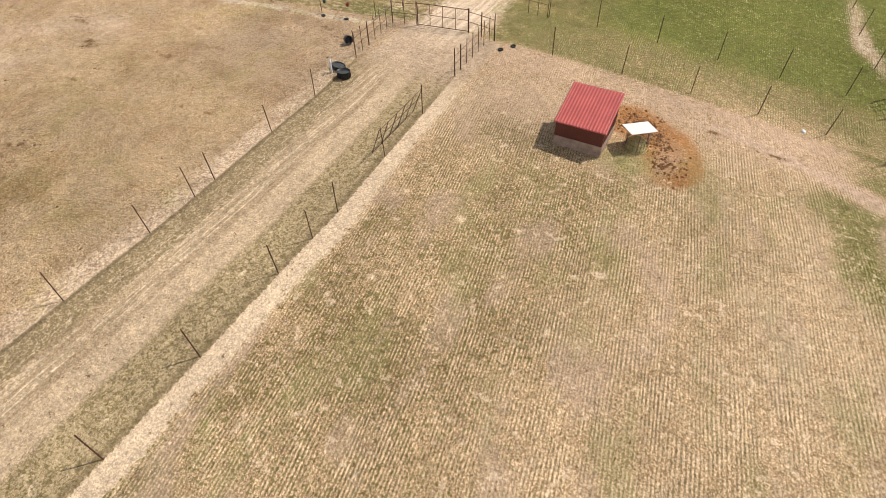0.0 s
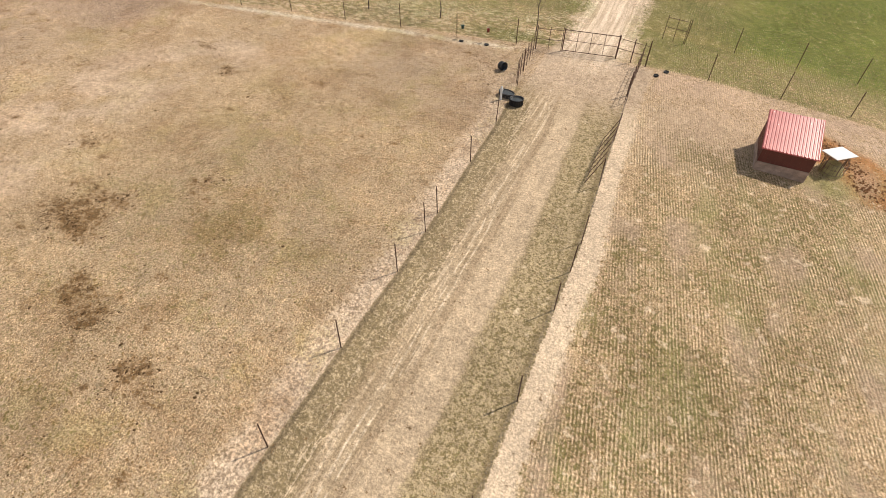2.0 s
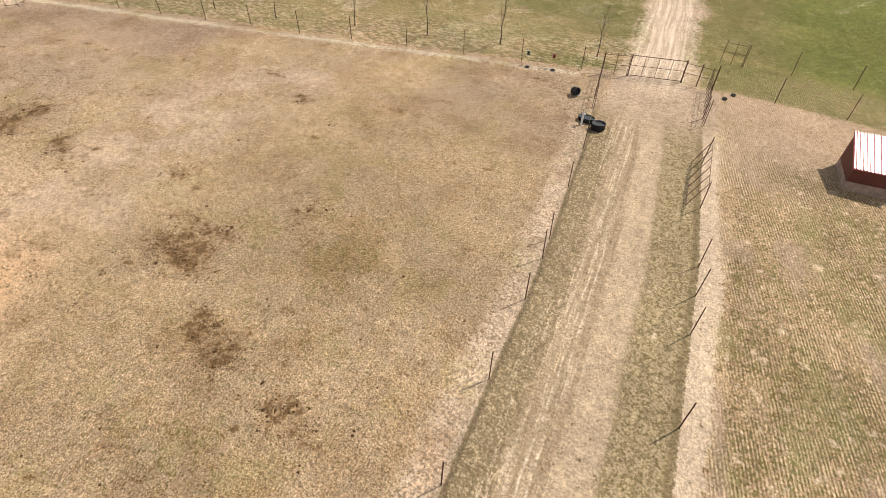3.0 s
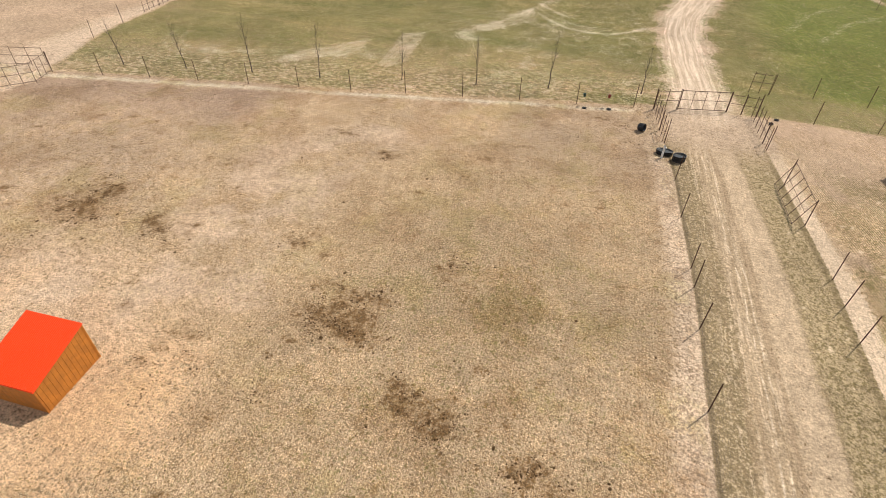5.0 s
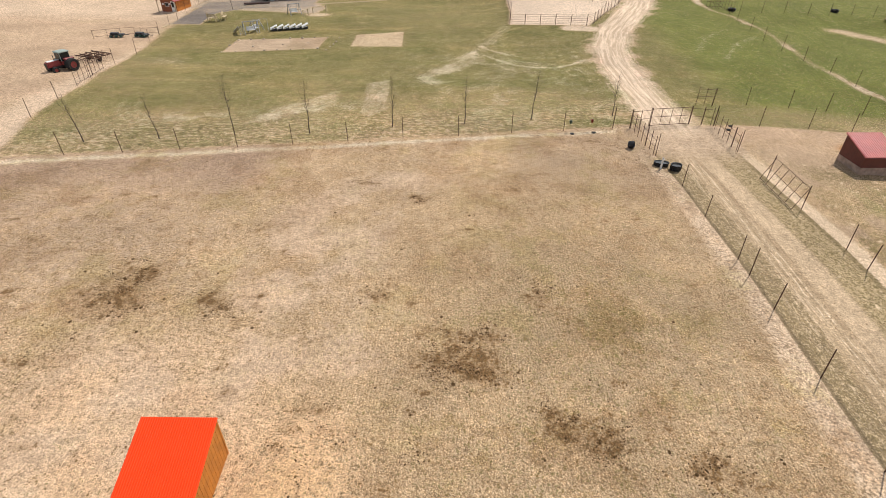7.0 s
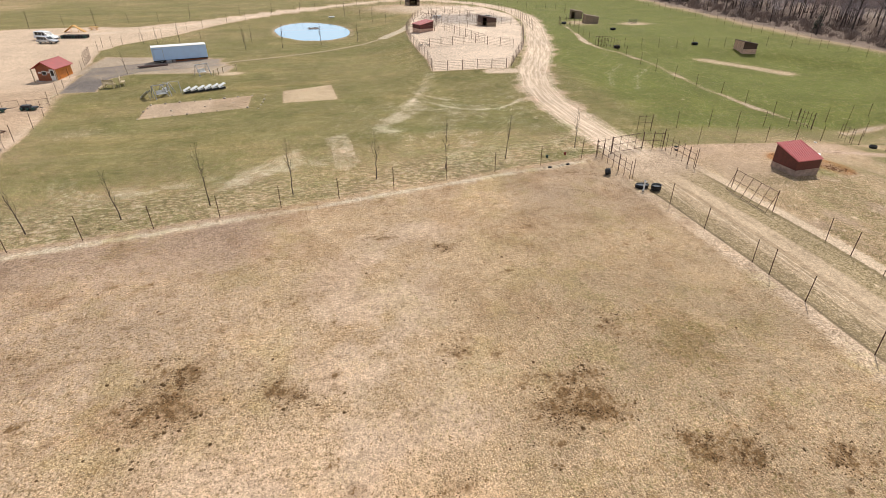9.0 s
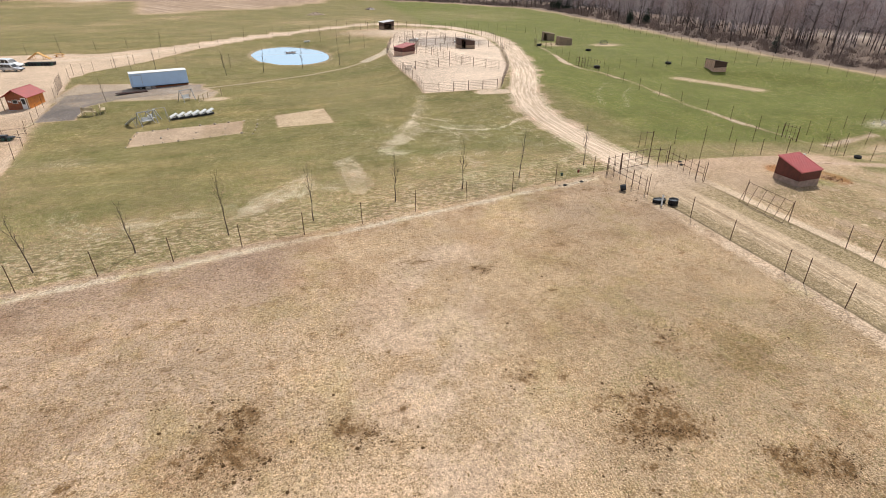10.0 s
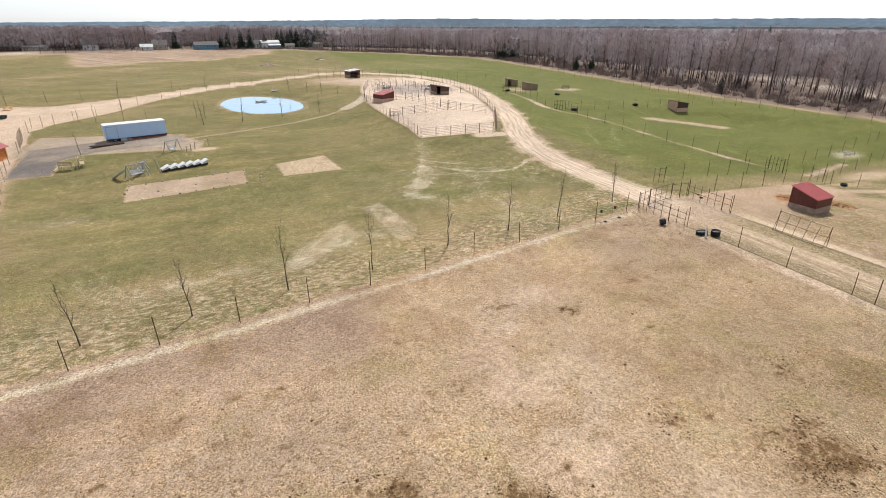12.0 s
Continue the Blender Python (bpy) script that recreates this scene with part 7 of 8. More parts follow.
pipe_panel((-87.0, 67.2), (-84.9, 68.0), "rusty pipe brace beside the yard gate", 1.2, 2, (0.3, 1.0))

# ---- kiosk ----
kiosk = thing("kiosk", on(-91.8, 84.3), "small cedar kiosk with a red gabled roof", "kiosk", turn=-14)
KW, KD, KH, KR = 3.25, 4.2, 2.2, 3.15
wallm = Mesh()
wallm.box((0, 0, -0.1), (KW, 0.08, KH)).box((0, KD - 0.08, -0.1), (KW, KD, KH))
wallm.box((0, 0.083, -0.1), (0.08, KD - 0.083, KH)).box((KW - 0.08, 0.083, -0.1), (KW, KD - 0.083, KH))
for y0 in (0.0, KD - 0.08):
    wallm.prism([(0, KH + 0.002), (KW, KH + 0.002), (KW / 2, KR - 0.08)], y0, y0 + 0.08, "y")
kw = part("wall", wallm, SIDING_CEDAR, kiosk)
for k in range(14):
    part("board", Mesh().box((KW, 0.04 + k * 0.297, -0.1), (KW + 0.018, 0.31 + k * 0.297, KH)), SIDING_ORANGE, kw)
roofm = Mesh()
for x0 in (-0.4, KW + 0.4):
    z0 = KH - 0.4 * (KR - KH) / (KW / 2) + 0.02
    roofm.add([(x0, -0.75, z0), (x0, KD + 0.3, z0), (KW / 2, KD + 0.3, KR), (KW / 2, -0.75, KR), (x0, -0.75, z0 + 0.06), (x0, KD + 0.3, z0 + 0.06), (KW / 2, KD + 0.3, KR + 0.06), (KW / 2, -0.75, KR + 0.06)],
              [(0, 1, 2, 3), (4, 5, 6, 7), (0, 1, 5, 4), (1, 2, 6, 5), (2, 3, 7, 6), (3, 0, 4, 7)])
kroof = part("roof", roofm, KIOSK_RED, kiosk, "red sheet-metal roof")
part("ridge", Mesh().tube((KW / 2, -0.76, KR + 0.06), (KW / 2, KD + 0.31, KR + 0.06), 0.05, n=6), KIOSK_RED, kroof)
kdoor = part("door", Mesh().box((2.2, -0.05, 0.0), (2.95, -0.003, 1.9)), WHITE, kiosk, "white glazed door")
part("pane", Mesh().box((2.32, -0.06, 0.9), (2.83, -0.052, 1.75)), GLASS_DARK, kdoor)
for x0, x1, z0, z1 in ((0.9, 1.7, 1.0, 1.65),):
    kwin = part("window", Mesh().box((x0, -0.05, z0), (x1, -0.003, z1)), WHITE, kiosk)
    part("pane", Mesh().box((x0 + 0.07, -0.058, z0 + 0.07), (x1 - 0.07, -0.052, z1 - 0.07)), GLASS_DARK, kwin)
for x0, z0 in ((0.25, 1.25), (0.52, 1.2), (1.85, 1.3)):
    part("notice", Mesh().box((x0, -0.02, z0), (x0 + 0.2, -0.003, z0 + 0.28)), WHITE, kiosk)
for x in (-0.3, KW + 0.3):
    part("porch_post", Mesh().box((x - 0.05, -0.68, -0.1), (x + 0.05, -0.58, KH - 0.12)), PALEWOOD, kiosk)
step = part("step", Mesh().box((0.1, -0.5, -0.12), (KW, -0.06, 0.06)), CONCRETE, kiosk)

# ---- parked vehicles ----


def car(place, turn, label, length, width, height, body_mat, name="car", van=False):
    """A parked car: lower body, glazed cabin, four wheels, lamps and bumpers."""
    c = thing(name, place, label, "car", "parked cars", turn)
    L_, W_, H_ = length, width, height
    low = H_ * 0.54
    prof = [(0, 0.32), (0.02, low * 0.9), (L_ * 0.06, low), (L_ * 0.74, low), (L_ * 0.96, low * 0.86), (L_, low * 0.6), (L_ * 0.995, 0.32)]
    part("body", Mesh().prism(prof, -W_ / 2, W_ / 2, "y"), body_mat, c, bevel=0.06)
    top = [(L_ * (0.02 if van else 0.08), low), (L_ * (0.05 if van else 0.16), H_ - 0.06), (L_ * 0.1, H_), (L_ * 0.5, H_), (L_ * 0.58, H_ - 0.07), (L_ * 0.74, low)]
    cabin = part("cabin", Mesh().prism(top, -W_ / 2 + 0.08, W_ / 2 - 0.08, "y"), body_mat, c, bevel=0.05)
    for s in (-1, 1):
        y = s * (W_ / 2 - 0.075)
        for k, (a, b) in enumerate(((0.10, 0.27), (0.29, 0.45), (0.47, 0.62))):
            zt = H_ - 0.1
            part("side_window", Mesh().prism([(L_ * a, low + 0.05), (L_ * b + (0.02 if k == 2 else 0), low + 0.05), (L_ * (b - (0.05 if k == 2 else 0)), zt), (L_ * (a + (0.02 if k == 0 else 0)), zt)], y - 0.01, y + 0.01, "y"), GLASS_DARK, cabin)
    ws = [Vector((L_ * 0.725, q, low + 0.04)) for q in (-W_ / 2 + 0.15, W_ / 2 - 0.15)] + [Vector((L_ * 0.595, q, H_ - 0.1)) for q in (W_ / 2 - 0.2, -W_ / 2 + 0.2)]
    n = Vector((0.6, 0, 0.8)) * 0.02
    part("windscreen", Mesh().add([p + n for p in ws] + [p - n for p in ws], [(0, 1, 2, 3), (7, 6, 5, 4), (0, 1, 5, 4), (1, 2, 6, 5), (2, 3, 7, 6), (3, 0, 4, 7)]), GLASS_DARK, cabin)
    for x in (L_ * 0.19, L_ * 0.8):
        for y in (-W_ / 2 - 0.01, W_ / 2 - 0.2):
            wheel_part(c, x, y, 0.33, 0.33, 0.21)
    for s in (-1, 1):
        part("headlight", Mesh().box((L_ - 0.05, s * W_ * 0.36 - 0.14, low * 0.62), (L_ + 0.01, s * W_ * 0.36 + 0.14, low * 0.78)), GALV, c)
        part("tail_light", Mesh().box((-0.015, s * W_ * 0.42 - 0.07, low * 0.6), (0.03, s * W_ * 0.42 + 0.07, low * 0.85)), RED_PLASTIC, c)
    part("bumper", Mesh().box((L_ - 0.02, -W_ / 2 + 0.05, 0.3), (L_ + 0.06, W_ / 2 - 0.05, 0.48)), DARK, c, bevel=0.02)
    return c


car(on(-107.8, 132.2), -30, "white utility truck with a canopy parked on sand", 5.4, 1.8, 1.75, CAR_WHITE, "utility_truck", van=True)
car(on(-105.3, 126.0), -22, "silver minivan parked on sand", 4.1, 1.65, 1.4, SILVER, "minivan")

# rows of dark nursery pots beside the cars
for k in range(9):
    for j in range(3):
        x, y = -103.0 + 0.62 * k + 0.1 * j, 132.2 + 0.75 * j - 0.12 * k
        p = thing("plant_pot", on(x, y), "dark plastic pot in a stacked row", "pot", "row of pots")
        part("shell", Mesh().lathe([(0.01, 0), (0.24, 0), (0.30, 0.55), (0.32, 0.55), (0.32, 0.6), (0.27, 0.58), (0.22, 0.05), (0.01, 0.05)], 12), BLACK if (k + j) % 4 else GREEN_PLASTIC, p)
        part("rim", Mesh().lathe([(0.31, 0.56), (0.34, 0.56), (0.34, 0.61), (0.31, 0.61)], 12), BLACK, p)
ramp_ = thing("agility_ramp", on(-103.6, 143.0), "yellow timber A-frame ramp on the sand", "ramp", turn=-12)
for s in (-1, 1):
    part("ramp_board", Mesh().add([(0, -0.5, 1.5), (0, 0.5, 1.5), (s * 2.4, 0.5, 0.0), (s * 2.4, -0.5, 0.0), (0, -0.5, 1.58), (0, 0.5, 1.58), (s * 2.45, 0.5, 0.08), (s * 2.45, -0.5, 0.08)],
                                  [(0, 1, 2, 3), (4, 5, 6, 7), (0, 1, 5, 4), (1, 2, 6, 5), (2, 3, 7, 6), (3, 0, 4, 7)]), YELLOW_WOOD, ramp_)
    for q in (-0.45, 0.45):
        part("leg", Mesh().tube((s * 1.1, q, -0.02), (s * 1.1, q, 0.82), 0.05, n=6), YELLOW_WOOD, ramp_)
table = thing("picnic_table", on(-100.3, 146.2), "yellow timber table on the sand", "table", turn=-10)
part("tabletop", Mesh().box((-0.9, -0.4, 0.72), (0.9, 0.4, 0.78)), YELLOW_WOOD, table)
for s in (-1, 1):
    part("seat", Mesh().box((-0.9, s * 0.7 - 0.12, 0.42), (0.9, s * 0.7 + 0.12, 0.47)), YELLOW_WOOD, table)
    part("leg", Mesh().box((s * 0.65 - 0.05, -0.75, -0.02), (s * 0.65 + 0.05, 0.75, 0.08)).box((s * 0.65 - 0.05, -0.05, 0.08), (s * 0.65 + 0.05, 0.05, 0.72)).box((s * 0.65 - 0.05, -0.75, 0.34), (s * 0.65 + 0.05, 0.75, 0.415)), YELLOW_WOOD, table)

# ---- play things on the lawn ----


def lawn_seat(place, turn):
    s = thing("lawn_seat", place, "white tilted lounge seat leaning on its neighbour", "seat", "row of white seats", turn)
    part("backrest", Mesh().box((-0.55, -0.55, 0.0), (0.55, 0.55, 0.06), pose(0, 0, 0.50, 0, -24, 0)), WHITE, s, bevel=0.02)
    part("seat", Mesh().box((-0.50, -0.62, 0.30), (0.30, -0.40, 0.38), pose(0, 0, 0, 0, -10, 0)), WHITE, s, bevel=0.02)
    part("armrest", Mesh().box((0.42, -0.5, 0.62), (0.54, 0.5, 0.76)), WHITE, s, bevel=0.02)
    part("base", Mesh().box((-0.42, -0.42, -0.04), (0.45, 0.45, 0.28)), DARK, s)
    return s


first_seat = lawn_seat(on(-68.4, 71.5), 17)
for k in range(1, 6):
    x, y = -68.4 + k * 0.93, 71.5 + k * 0.33
    copy_thing(first_seat, Matrix.Translation(on(x, y)) @ pose(0, 0, 0, 0, 0, 17 + 3 * (k % 2)))


def swing_frame(place, turn, w, h, label, bench=True):
    s = thing("glider_swing", place, label, "swing", "lawn swings", turn)
    for x in (0, w):
        for q in (-1, 1):
            part("leg", Mesh().tube((x, q * 0.95, -0.05), (x, q * 0.08, h), 0.06, n=6), GALV, s)
        part("brace", Mesh().tube((x, -0.55, h * 0.42), (x, 0.55, h * 0.42), 0.03, n=6), GALV, s)
    part("top_beam", Mesh().tube((-0.15, 0, h), (w + 0.15, 0, h), 0.065, n=6), GALV, s)
    if bench:
        b = part("bench", Mesh().box((w * 0.2, -0.25, 0.45), (w * 0.8, 0.25, 0.5)).box((w * 0.2, 0.22, 0.5), (w * 0.8, 0.27, 0.95)), WHITE, s)
        for x in (w * 0.22, w * 0.78):
            for q in (-0.22, 0.24):
                part("chain", Mesh().tube((x, q, 0.47), (x, 0, h), 0.012, n=4), GALV, b)
    return s


swing_frame(on(-72.4, 69.0), 30, 2.2, 1.75, "grey metal glider swing on the lawn")
swing_frame(on(-71.4, 70.2), 66, 1.7, 1.5, "grey metal swing frame beside another swing")
swing_frame(on(-68.2, 83.0), 35, 1.9, 1.7, "grey metal swing near the trailer")
slide = thing("slide", on(-72.9, 68.6), "small grey slide on the lawn", "slide", turn=-40)
part("chute", Mesh().prism([(-1.6, 0.05), (0.2, 1.15), (0.2, 1.2), (-1.65, 0.1)], -0.25, 0.25, "y"), GALV, slide)
for q in (-0.27, 0.25):
    part("rail", Mesh().prism([(-1.6, 0.05), (0.2, 1.15), (0.2, 1.35), (-1.65, 0.22)], q, q + 0.02, "y"), GALV, slide)
    part("ladder_leg", Mesh().tube((0.55, q, -0.05), (0.2, q, 1.18), 0.03), GALV, slide)
for k in range(4):
    part("rung", Mesh().tube((0.48 - 0.08 * k, -0.25, 0.22 + 0.27 * k), (0.48 - 0.08 * k, 0.26, 0.22 + 0.27 * k), 0.02), GALV, slide)
hoop = thing("play_frame", on(-69.3, 71.6), "thin grey metal frame on the lawn", "frame", turn=15)
part("upright", Mesh().tube((0, 0, -0.05), (0, 0, 1.7), 0.03).tube((0.1, -1.6, -0.05), (0, 0, 1.7), 0.025), GALV, hoop)
part("upright", Mesh().tube((-2.2, 0, -0.05), (-2.2, 0, 1.7), 0.03), GALV, hoop)
part("top_bar", Mesh().tube((-2.2, 0, 1.7), (0, 0, 1.7), 0.03), GALV, hoop)

# timber rail round a sand patch
rail = thing("timber_rail", on(-65.6, 82.2), "pale timber rail round a sandy patch", "rail", turn=0)
corner = [(0, 0), (1.2, 2.6), (3.2, 4.4)]
for x, y in corner + [(0.6, 1.2)]:
    p = on(-65.6 + x, 82.2 + y) - on(-65.6, 82.2)
    part("post", Mesh().box((p.x - 0.06, p.y - 0.06, p.z - 0.1), (p.x + 0.06, p.y + 0.06, p.z + 1.0)), PALEWOOD, rail)
for a, b in zip(corner[:-1], corner[1:]):
    pa, pb = (on(-65.6 + q[0], 82.2 + q[1], 0.92) - on(-65.6, 82.2) for q in (a, b))
    part("rail", Mesh().tube(pa, pb, 0.05, n=4), PALEWOOD, rail)


def bench(place, turn, label):
    b = thing("garden_bench", place, label, "bench", "garden benches", turn)
    part("seat", Mesh().box((-0.75, -0.22, 0.42), (0.75, 0.22, 0.47)), PALEWOOD, b)
    for k in range(3):
        part("slat", Mesh().box((-0.75, 0.24, 0.55 + 0.16 * k), (0.75, 0.28, 0.67 + 0.16 * k)), PALEWOOD, b)
    for x in (-0.7, 0.62):
        part("leg", Mesh().box((x, -0.2, -0.05), (x + 0.08, -0.12, 0.42)).box((x, 0.281, -0.05), (x + 0.08, 0.34, 1.02)), PALEWOOD, b)
        part("armrest", Mesh().box((x, -0.22, 0.64), (x + 0.08, 0.24, 0.68)), PALEWOOD, b)
    return b


for place, turn, lab in ((on(-79.8, 77.2), 160, "pale timber bench on the lawn"), (on(-78.3, 78.6), 100, "pale timber bench beside another bench")):
    seat = bench(place, turn, lab)
    seat.matrix_basis = seat.matrix_basis @ Matrix.Diagonal((1.25, 1.25, 1.25, 1))
for k in range(2):
    b = tagged(part("timber_kerb", Mesh().box((-2.2 + k, -0.09, -0.05), (2.2 - k, 0.09, 0.14)), PALEWOOD), "pale timber edging lying by the asphalt", "timber")
    b.matrix_basis = Matrix.Translation(on(*((-81.1, 79.0), (-85.9, 73.2))[k])) @ pose(0, 0, 0, 0, 0, (86, 82)[k])

# stones round the bare bed
stone_me = [Mesh().lathe([(0.01, -0.04), (0.14, 0.0), (0.16, 0.06), (0.1, 0.13), (0.01, 0.15)], 7).data("bed_stone", STONE) for _ in range(1)]
sr = random.Random(31)
bed_spots = [(-72.3 + 12.6 * k / 7, 58.7 + 2.5 * k / 7) for k in range(8)] + [(-72.3 + 12.9 * k / 7, 65.2 + 2.3 * k / 7) for k in range(8)] + [(-72.35, 58.7 + 6.5 * k / 4) for k in range(1, 4)] + \
    [(-58.4, 60.6), (-58.0, 62.0), (-57.8, 63.6), (-57.6, 65.2), (-57.5, 67.4), (-69, 61.6), (-65, 63.0), (-61.5, 64.2)]
for x, y in bed_spots:
    o = tagged(part("bed_stone", stone_me[0], STONE), "round stone edging the bare bed", "stone", "bed stones")
    s = sr.uniform(0.7, 1.3)
    o.matrix_basis = Matrix.Translation(on(x + sr.uniform(-.15, .15), y + sr.uniform(-.15, .15))) @ pose(0, 0, 0, 0, 0, sr.uniform(0, 360)) @ Matrix.Diagonal((s, s, s, 1))
# floating raft on the pond
raft = thing("pond_raft", Vector((-47.6, 134.2, pond_level - 0.02)), "small dark raft of brush floating on the pond", "raft")
rm_ = Mesh()
for k in range(16):
    a, q = sr.uniform(0, 6.28), sr.uniform(0.2, 1.3)
    p = Vector((q * 1.2 * math.cos(a), q * math.sin(a), sr.uniform(0.02, 0.2)))
    rm_.tube(p, p + Vector((sr.uniform(-0.9, 0.9), sr.uniform(-0.9, 0.9), sr.uniform(0, 0.3))), 0.07, 0.03, 5)
part("brushwood", rm_, SIDING_BROWN, raft)
part("float", Mesh().box((-1.3, -0.9, -0.05), (1.3, 0.9, 0.12), taper=0.15), GREYWOOD, raft)
hull = tagged(part("boat", Mesh().lathe([(0.02, 0.0), (0.3, 0.02), (0.45, 0.25), (0.4, 0.3), (0.25, 0.1), (0.02, 0.08)], 12, Matrix.Diagonal((2.2, 1, 1, 1))), WHITE), "small white upturned boat beside the pond", "boat")
hull.matrix_basis = Matrix.Translation(on(-40.5, 159)) @ pose(0, 0, 0, 0, 0, 20)

# ---- clutter in the corral and the far fields ----
for x, y, lab, m in ((1.5, 144, "white stock tank in the back pen", WHITE), (5, 150, "blue-grey tank in the back pen", GALV), (-9, 152, "white tub in the back pen", WHITE)):
    tub(on(x, y), lab, 1.1, 0.6, 0.55, 10, mat=m)
for x, y, lab in ((39.4, 128, "round dark metal hay ring in the far field"), (-24.6, 103.0, "low dark metal ring lying in the corral")):
    h = thing("hay_ring", on(x, y), lab, "hay ring", "hay rings")
    h.matrix_basis = h.matrix_basis @ Matrix.Diagonal((0.9, 0.9, 0.45 if x < 0 else 0.8, 1))
    for z in (0.1, 0.6, 1.1):
        hm = Mesh()
        for k in range(16):
            a, b2 = 2 * math.pi * k / 16, 2 * math.pi * (k + 1) / 16
            hm.tube((1.2 * math.cos(a), 1.2 * math.sin(a), z), (1.2 * math.cos(b2), 1.2 * math.sin(b2), z), 0.035, n=4, caps=False)
        part("ring", hm, DARK, h)
    for k in range(8):
        a = 2 * math.pi * k / 8
        part("bar", Mesh().tube((1.2 * math.cos(a), 1.2 * math.sin(a), -0.02), (1.2 * math.cos(a), 1.2 * math.sin(a), 1.1), 0.03, n=4), DARK, h)
for x, y in ((14.4, 92.7), (20.6, 130.5), (28, 117), (33, 93)):
    tub(on(x, y), "black water tub beside the far fence", 0.6, 0.6, 0.45)
brush_pile = thing("brush_pile", on(34.5, 45.5), "pale bleached branches heaped in the field", "brush pile")
tr_ = random.Random(12)
for k in range(30):
    a, q = tr_.uniform(0, 6.28), tr_.uniform(0, 1.4)
    p = Vector((q * 1.5 * math.cos(a), q * math.sin(a), 0))
    d = Vector((tr_.uniform(-1, 1), tr_.uniform(-1, 1), tr_.uniform(0.1, 0.7))) * 0.8
    part("branch", Mesh().tube(p, p + d, 0.06, 0.03, 5), CONCRETE, brush_pile)
for x, y, r, mat in ((-26, 267, 3.0, TANWOOD), (7, 300, 2.2, SIDING_BROWN)):
    o = thing("dirt_heap", on(x, y), "low lumpy brown heap at the field's edge", "heap", "field heaps")
    lump = Mesh()
    n = 18
    verts = [(0, 0, 0.42 * r)]
    for k in range(1, 6):
        for j in range(n):
            a, q = 2 * math.pi * j / n, r * k / 5 * tr_.uniform(0.85, 1.12)
            verts.append((1.5 * q * math.cos(a), q * math.sin(a), 0.42 * r * (1 - (k / 5) ** 1.4) * tr_.uniform(0.75, 1.2) - 0.1 * (k == 5)))
    faces = [(0, 1 + j, 1 + (j + 1) % n) for j in range(n)]
    faces += [(1 + (k - 1) * n + j, 1 + k * n + j, 1 + k * n + (j + 1) % n, 1 + (k - 1) * n + (j + 1) % n) for k in range(1, 5) for j in range(n)]
    part("heap", lump.add(verts, faces), mat, o)
# posts standing free in the yard behind the corral
for a, b in (((-24, 205), (-4, 214)), ((6, 196), (22, 180)), ((24, 176), (34, 160))):
    n = 5
    wire_fence([(a[0] + (b[0] - a[0]) * k / n, a[1] + (b[1] - a[1]) * k / n) for k in range(n + 1)], "steel post and wire fence behind the corral", wires=3, stays=3)

# ---- houses at the far end of the fields ----


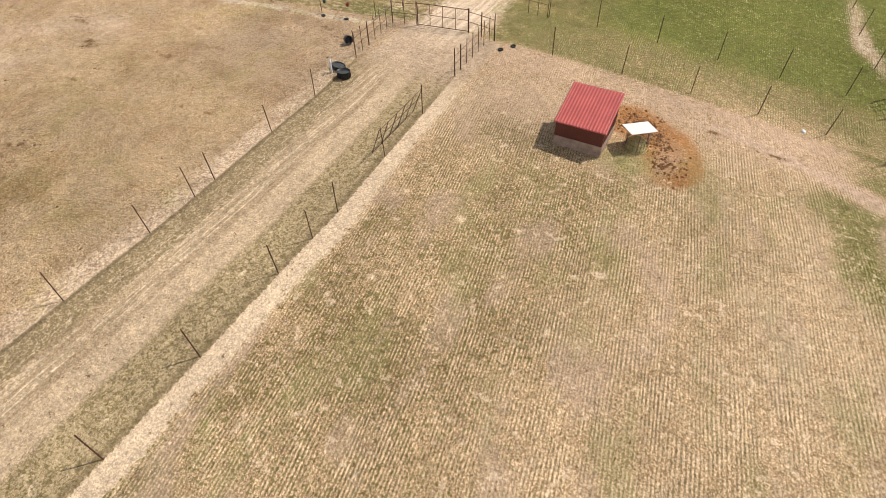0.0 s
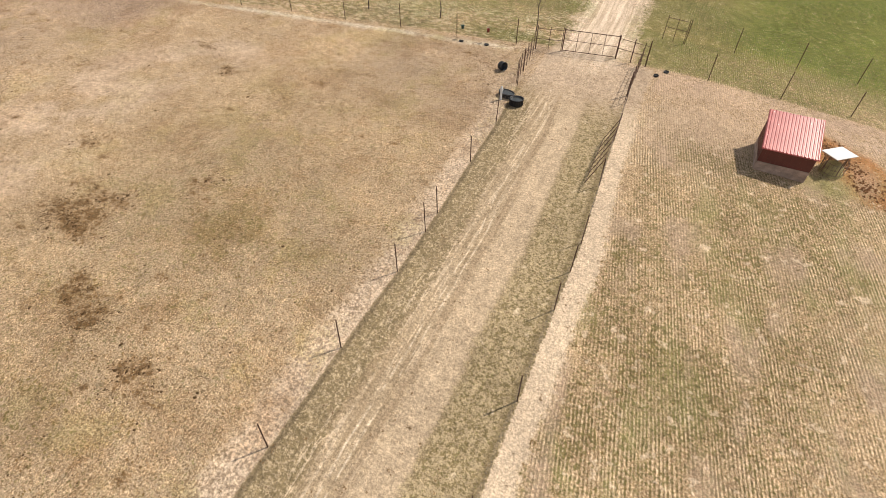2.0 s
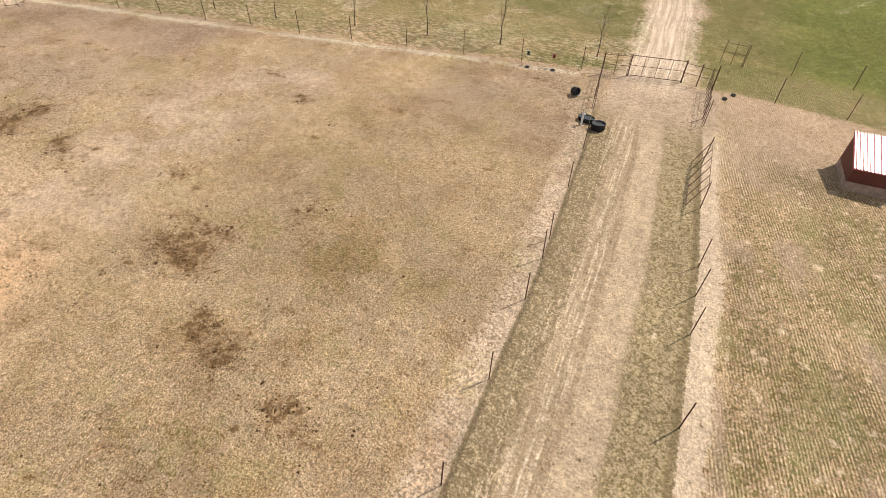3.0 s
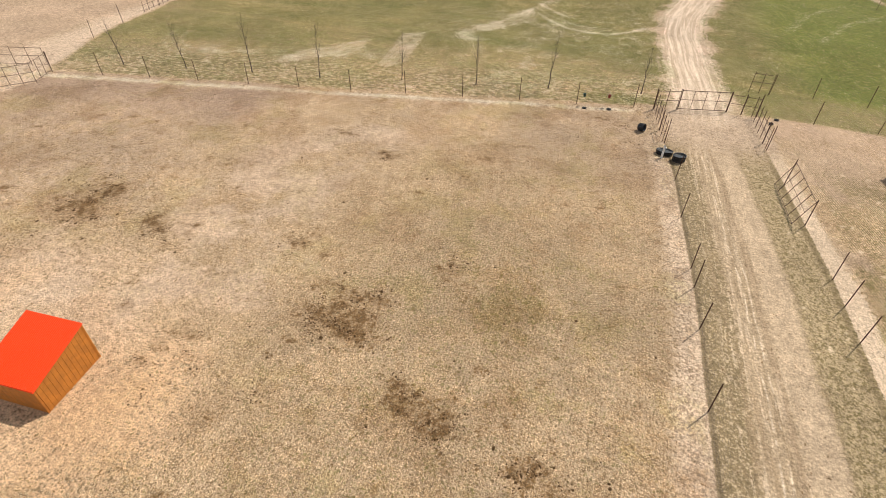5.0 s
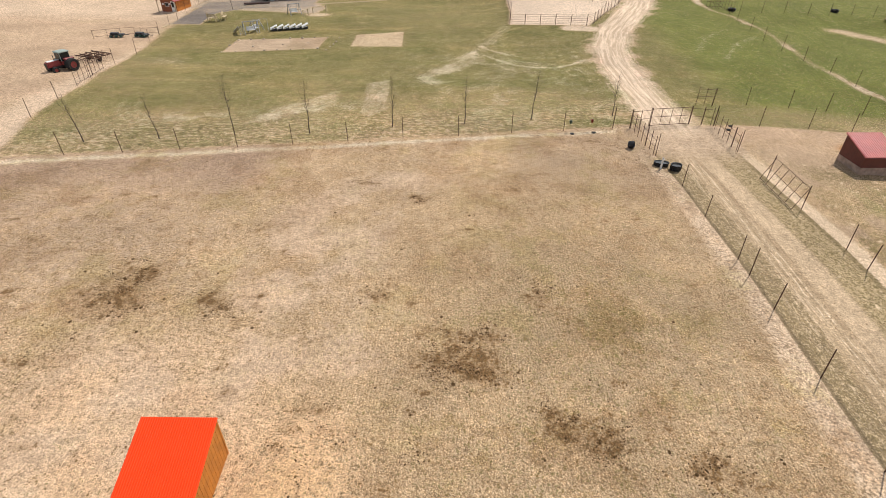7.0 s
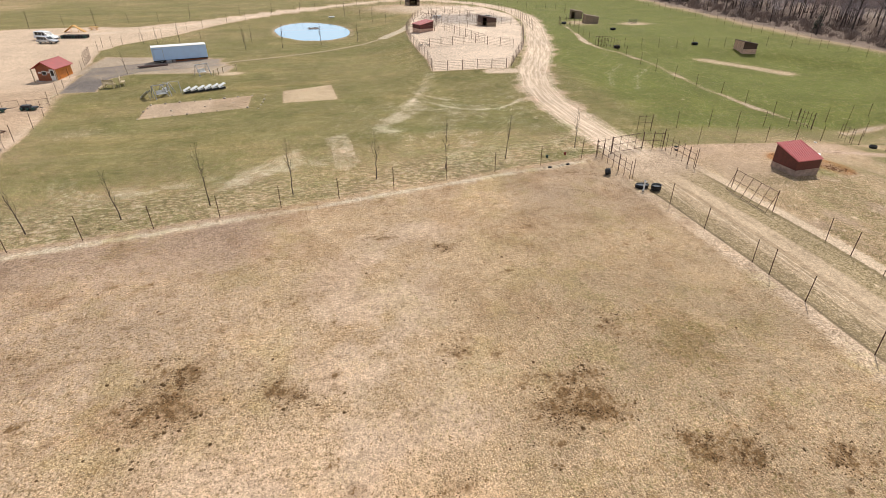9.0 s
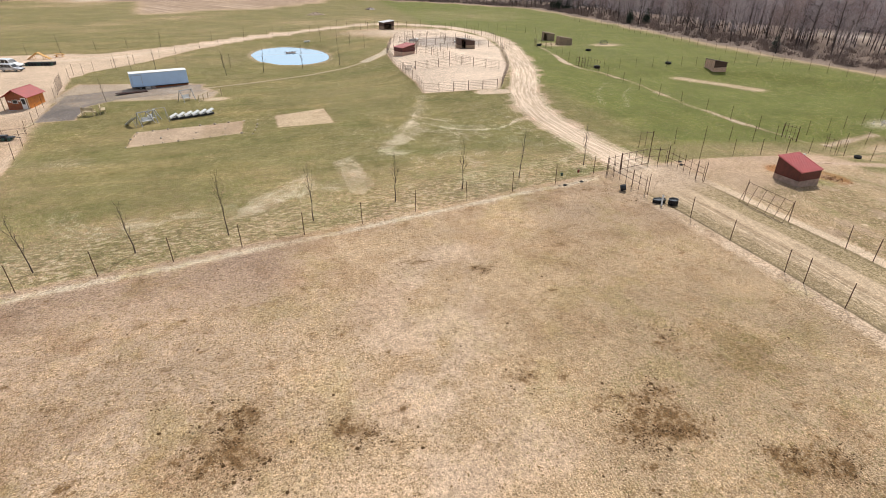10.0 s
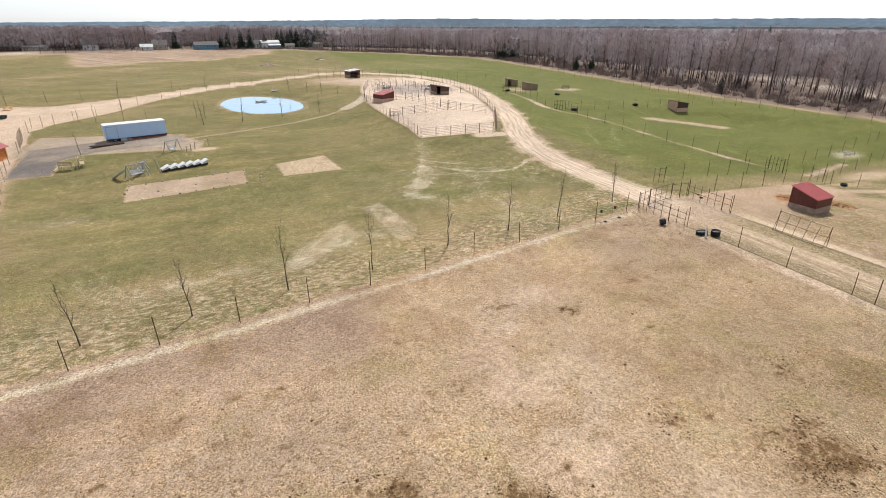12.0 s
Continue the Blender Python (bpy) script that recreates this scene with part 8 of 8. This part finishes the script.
def house(place, turn, w, d, h, ridge, wall_mat, roof_mat, label, windows=3, chimney=False, name="house"):
    b = thing(name, place, label, "house", "far houses", turn)
    wm = Mesh()
    wm.box((0, 0, -0.3), (w, d, h))
    for x in (0.001, w - 0.201):
        wm.prism([(0, h), (d, h), (d / 2, h + ridge - 0.1)], x, x + 0.2, "x")
    wall = part("wall", wm, wall_mat, b)
    rm = Mesh()
    for y0 in (-0.5, d + 0.5):
        z0 = h - 0.5 * ridge / (d / 2) + 0.03
        rm.add([(-0.4, y0, z0), (w + 0.4, y0, z0), (w + 0.4, d / 2, h + ridge), (-0.4, d / 2, h + ridge), (-0.4, y0, z0 + 0.18), (w + 0.4, y0, z0 + 0.18), (w + 0.4, d / 2, h + ridge + 0.18), (-0.4, d / 2, h + ridge + 0.18)],
               [(0, 1, 2, 3), (4, 5, 6, 7), (0, 1, 5, 4), (1, 2, 6, 5), (2, 3, 7, 6), (3, 0, 4, 7)])
    roof = part("roof", rm, roof_mat, b)
    if chimney:
        part("chimney", Mesh().box((w * 0.6, d * 0.45, h + ridge * 0.6), (w * 0.6 + 0.7, d * 0.45 + 0.7, h + ridge + 0.9)), STONE, roof)
    for k in range(windows):
        x = w * (k + 0.7) / (windows + 0.4)
        win = part("window", Mesh().box((x, -0.06, h * 0.4), (x + 1.1, -0.003, h * 0.4 + 1.2)), CLAP_WHITE, wall)
        part("pane", Mesh().box((x + 0.12, -0.08, h * 0.4 + 0.12), (x + 0.98, -0.063, h * 0.4 + 1.08)), GLASS_DARK, win)
    part("door", Mesh().box((w * 0.08, -0.07, -0.1), (w * 0.08 + 1.0, -0.003, 2.05)), GREYWOOD, wall)
    return b


house(on(-49, 466), 8, 17, 9, 3.4, 2.2, CLAP_BLUE, SHINGLE, "long blue metal-sided barn by the trees", 3, name="barn")
house(on(-78, 474), 5, 10, 8, 3.8, 3.2, CLAP_TAN, SHINGLE, "tan house with a dark shingle roof among trees", 3, True)
house(on(-86, 468), 0, 8, 7, 2.6, 1.9, CLAP_WHITE, CLAP_WHITE, "small white outbuilding by the field", 1)
house(on(-11, 476), -10, 11, 9, 3.2, 3.0, CLAP_WHITE, SHINGLE, "white farmhouse with dark roof by the conifers", 3, True)
house(on(1, 470), 4, 14, 8, 4.4, 1.6, CLAP_WHITE, CLAP_WHITE, "long white barn with a pale roof", 2, name="barn")
house(on(5, 460), 2, 9, 5, 2.6, 0.9, CLAP_BLUE, CLAP_WHITE, "pale blue shed in front of the white barn", 2)
house(on(17, 456), -5, 7, 6, 2.4, 1.4, CLAP_TAN, SHINGLE, "low tan shed by the farmhouse", 1)
house(on(-125, 492), 8, 10, 8, 4.0, 3.4, CLAP_WHITE, SHINGLE, "white house half hidden by bare trees", 2)
house(on(-184, 500), -12, 20, 12, 3.4, 6.4, SIDING_BROWN, SHINGLE, "large brown building with a steep grey roof", 5)
house(on(-163, 494), -6, 15, 8, 2.8, 1.4, CLAP_TAN, SHINGLE, "low tan wing beside the large building", 3)
house(on(44, 470), 10, 7, 6, 2.6, 1.4, CLAP_TAN, SHINGLE, "low tan shed under the bare trees", 1)
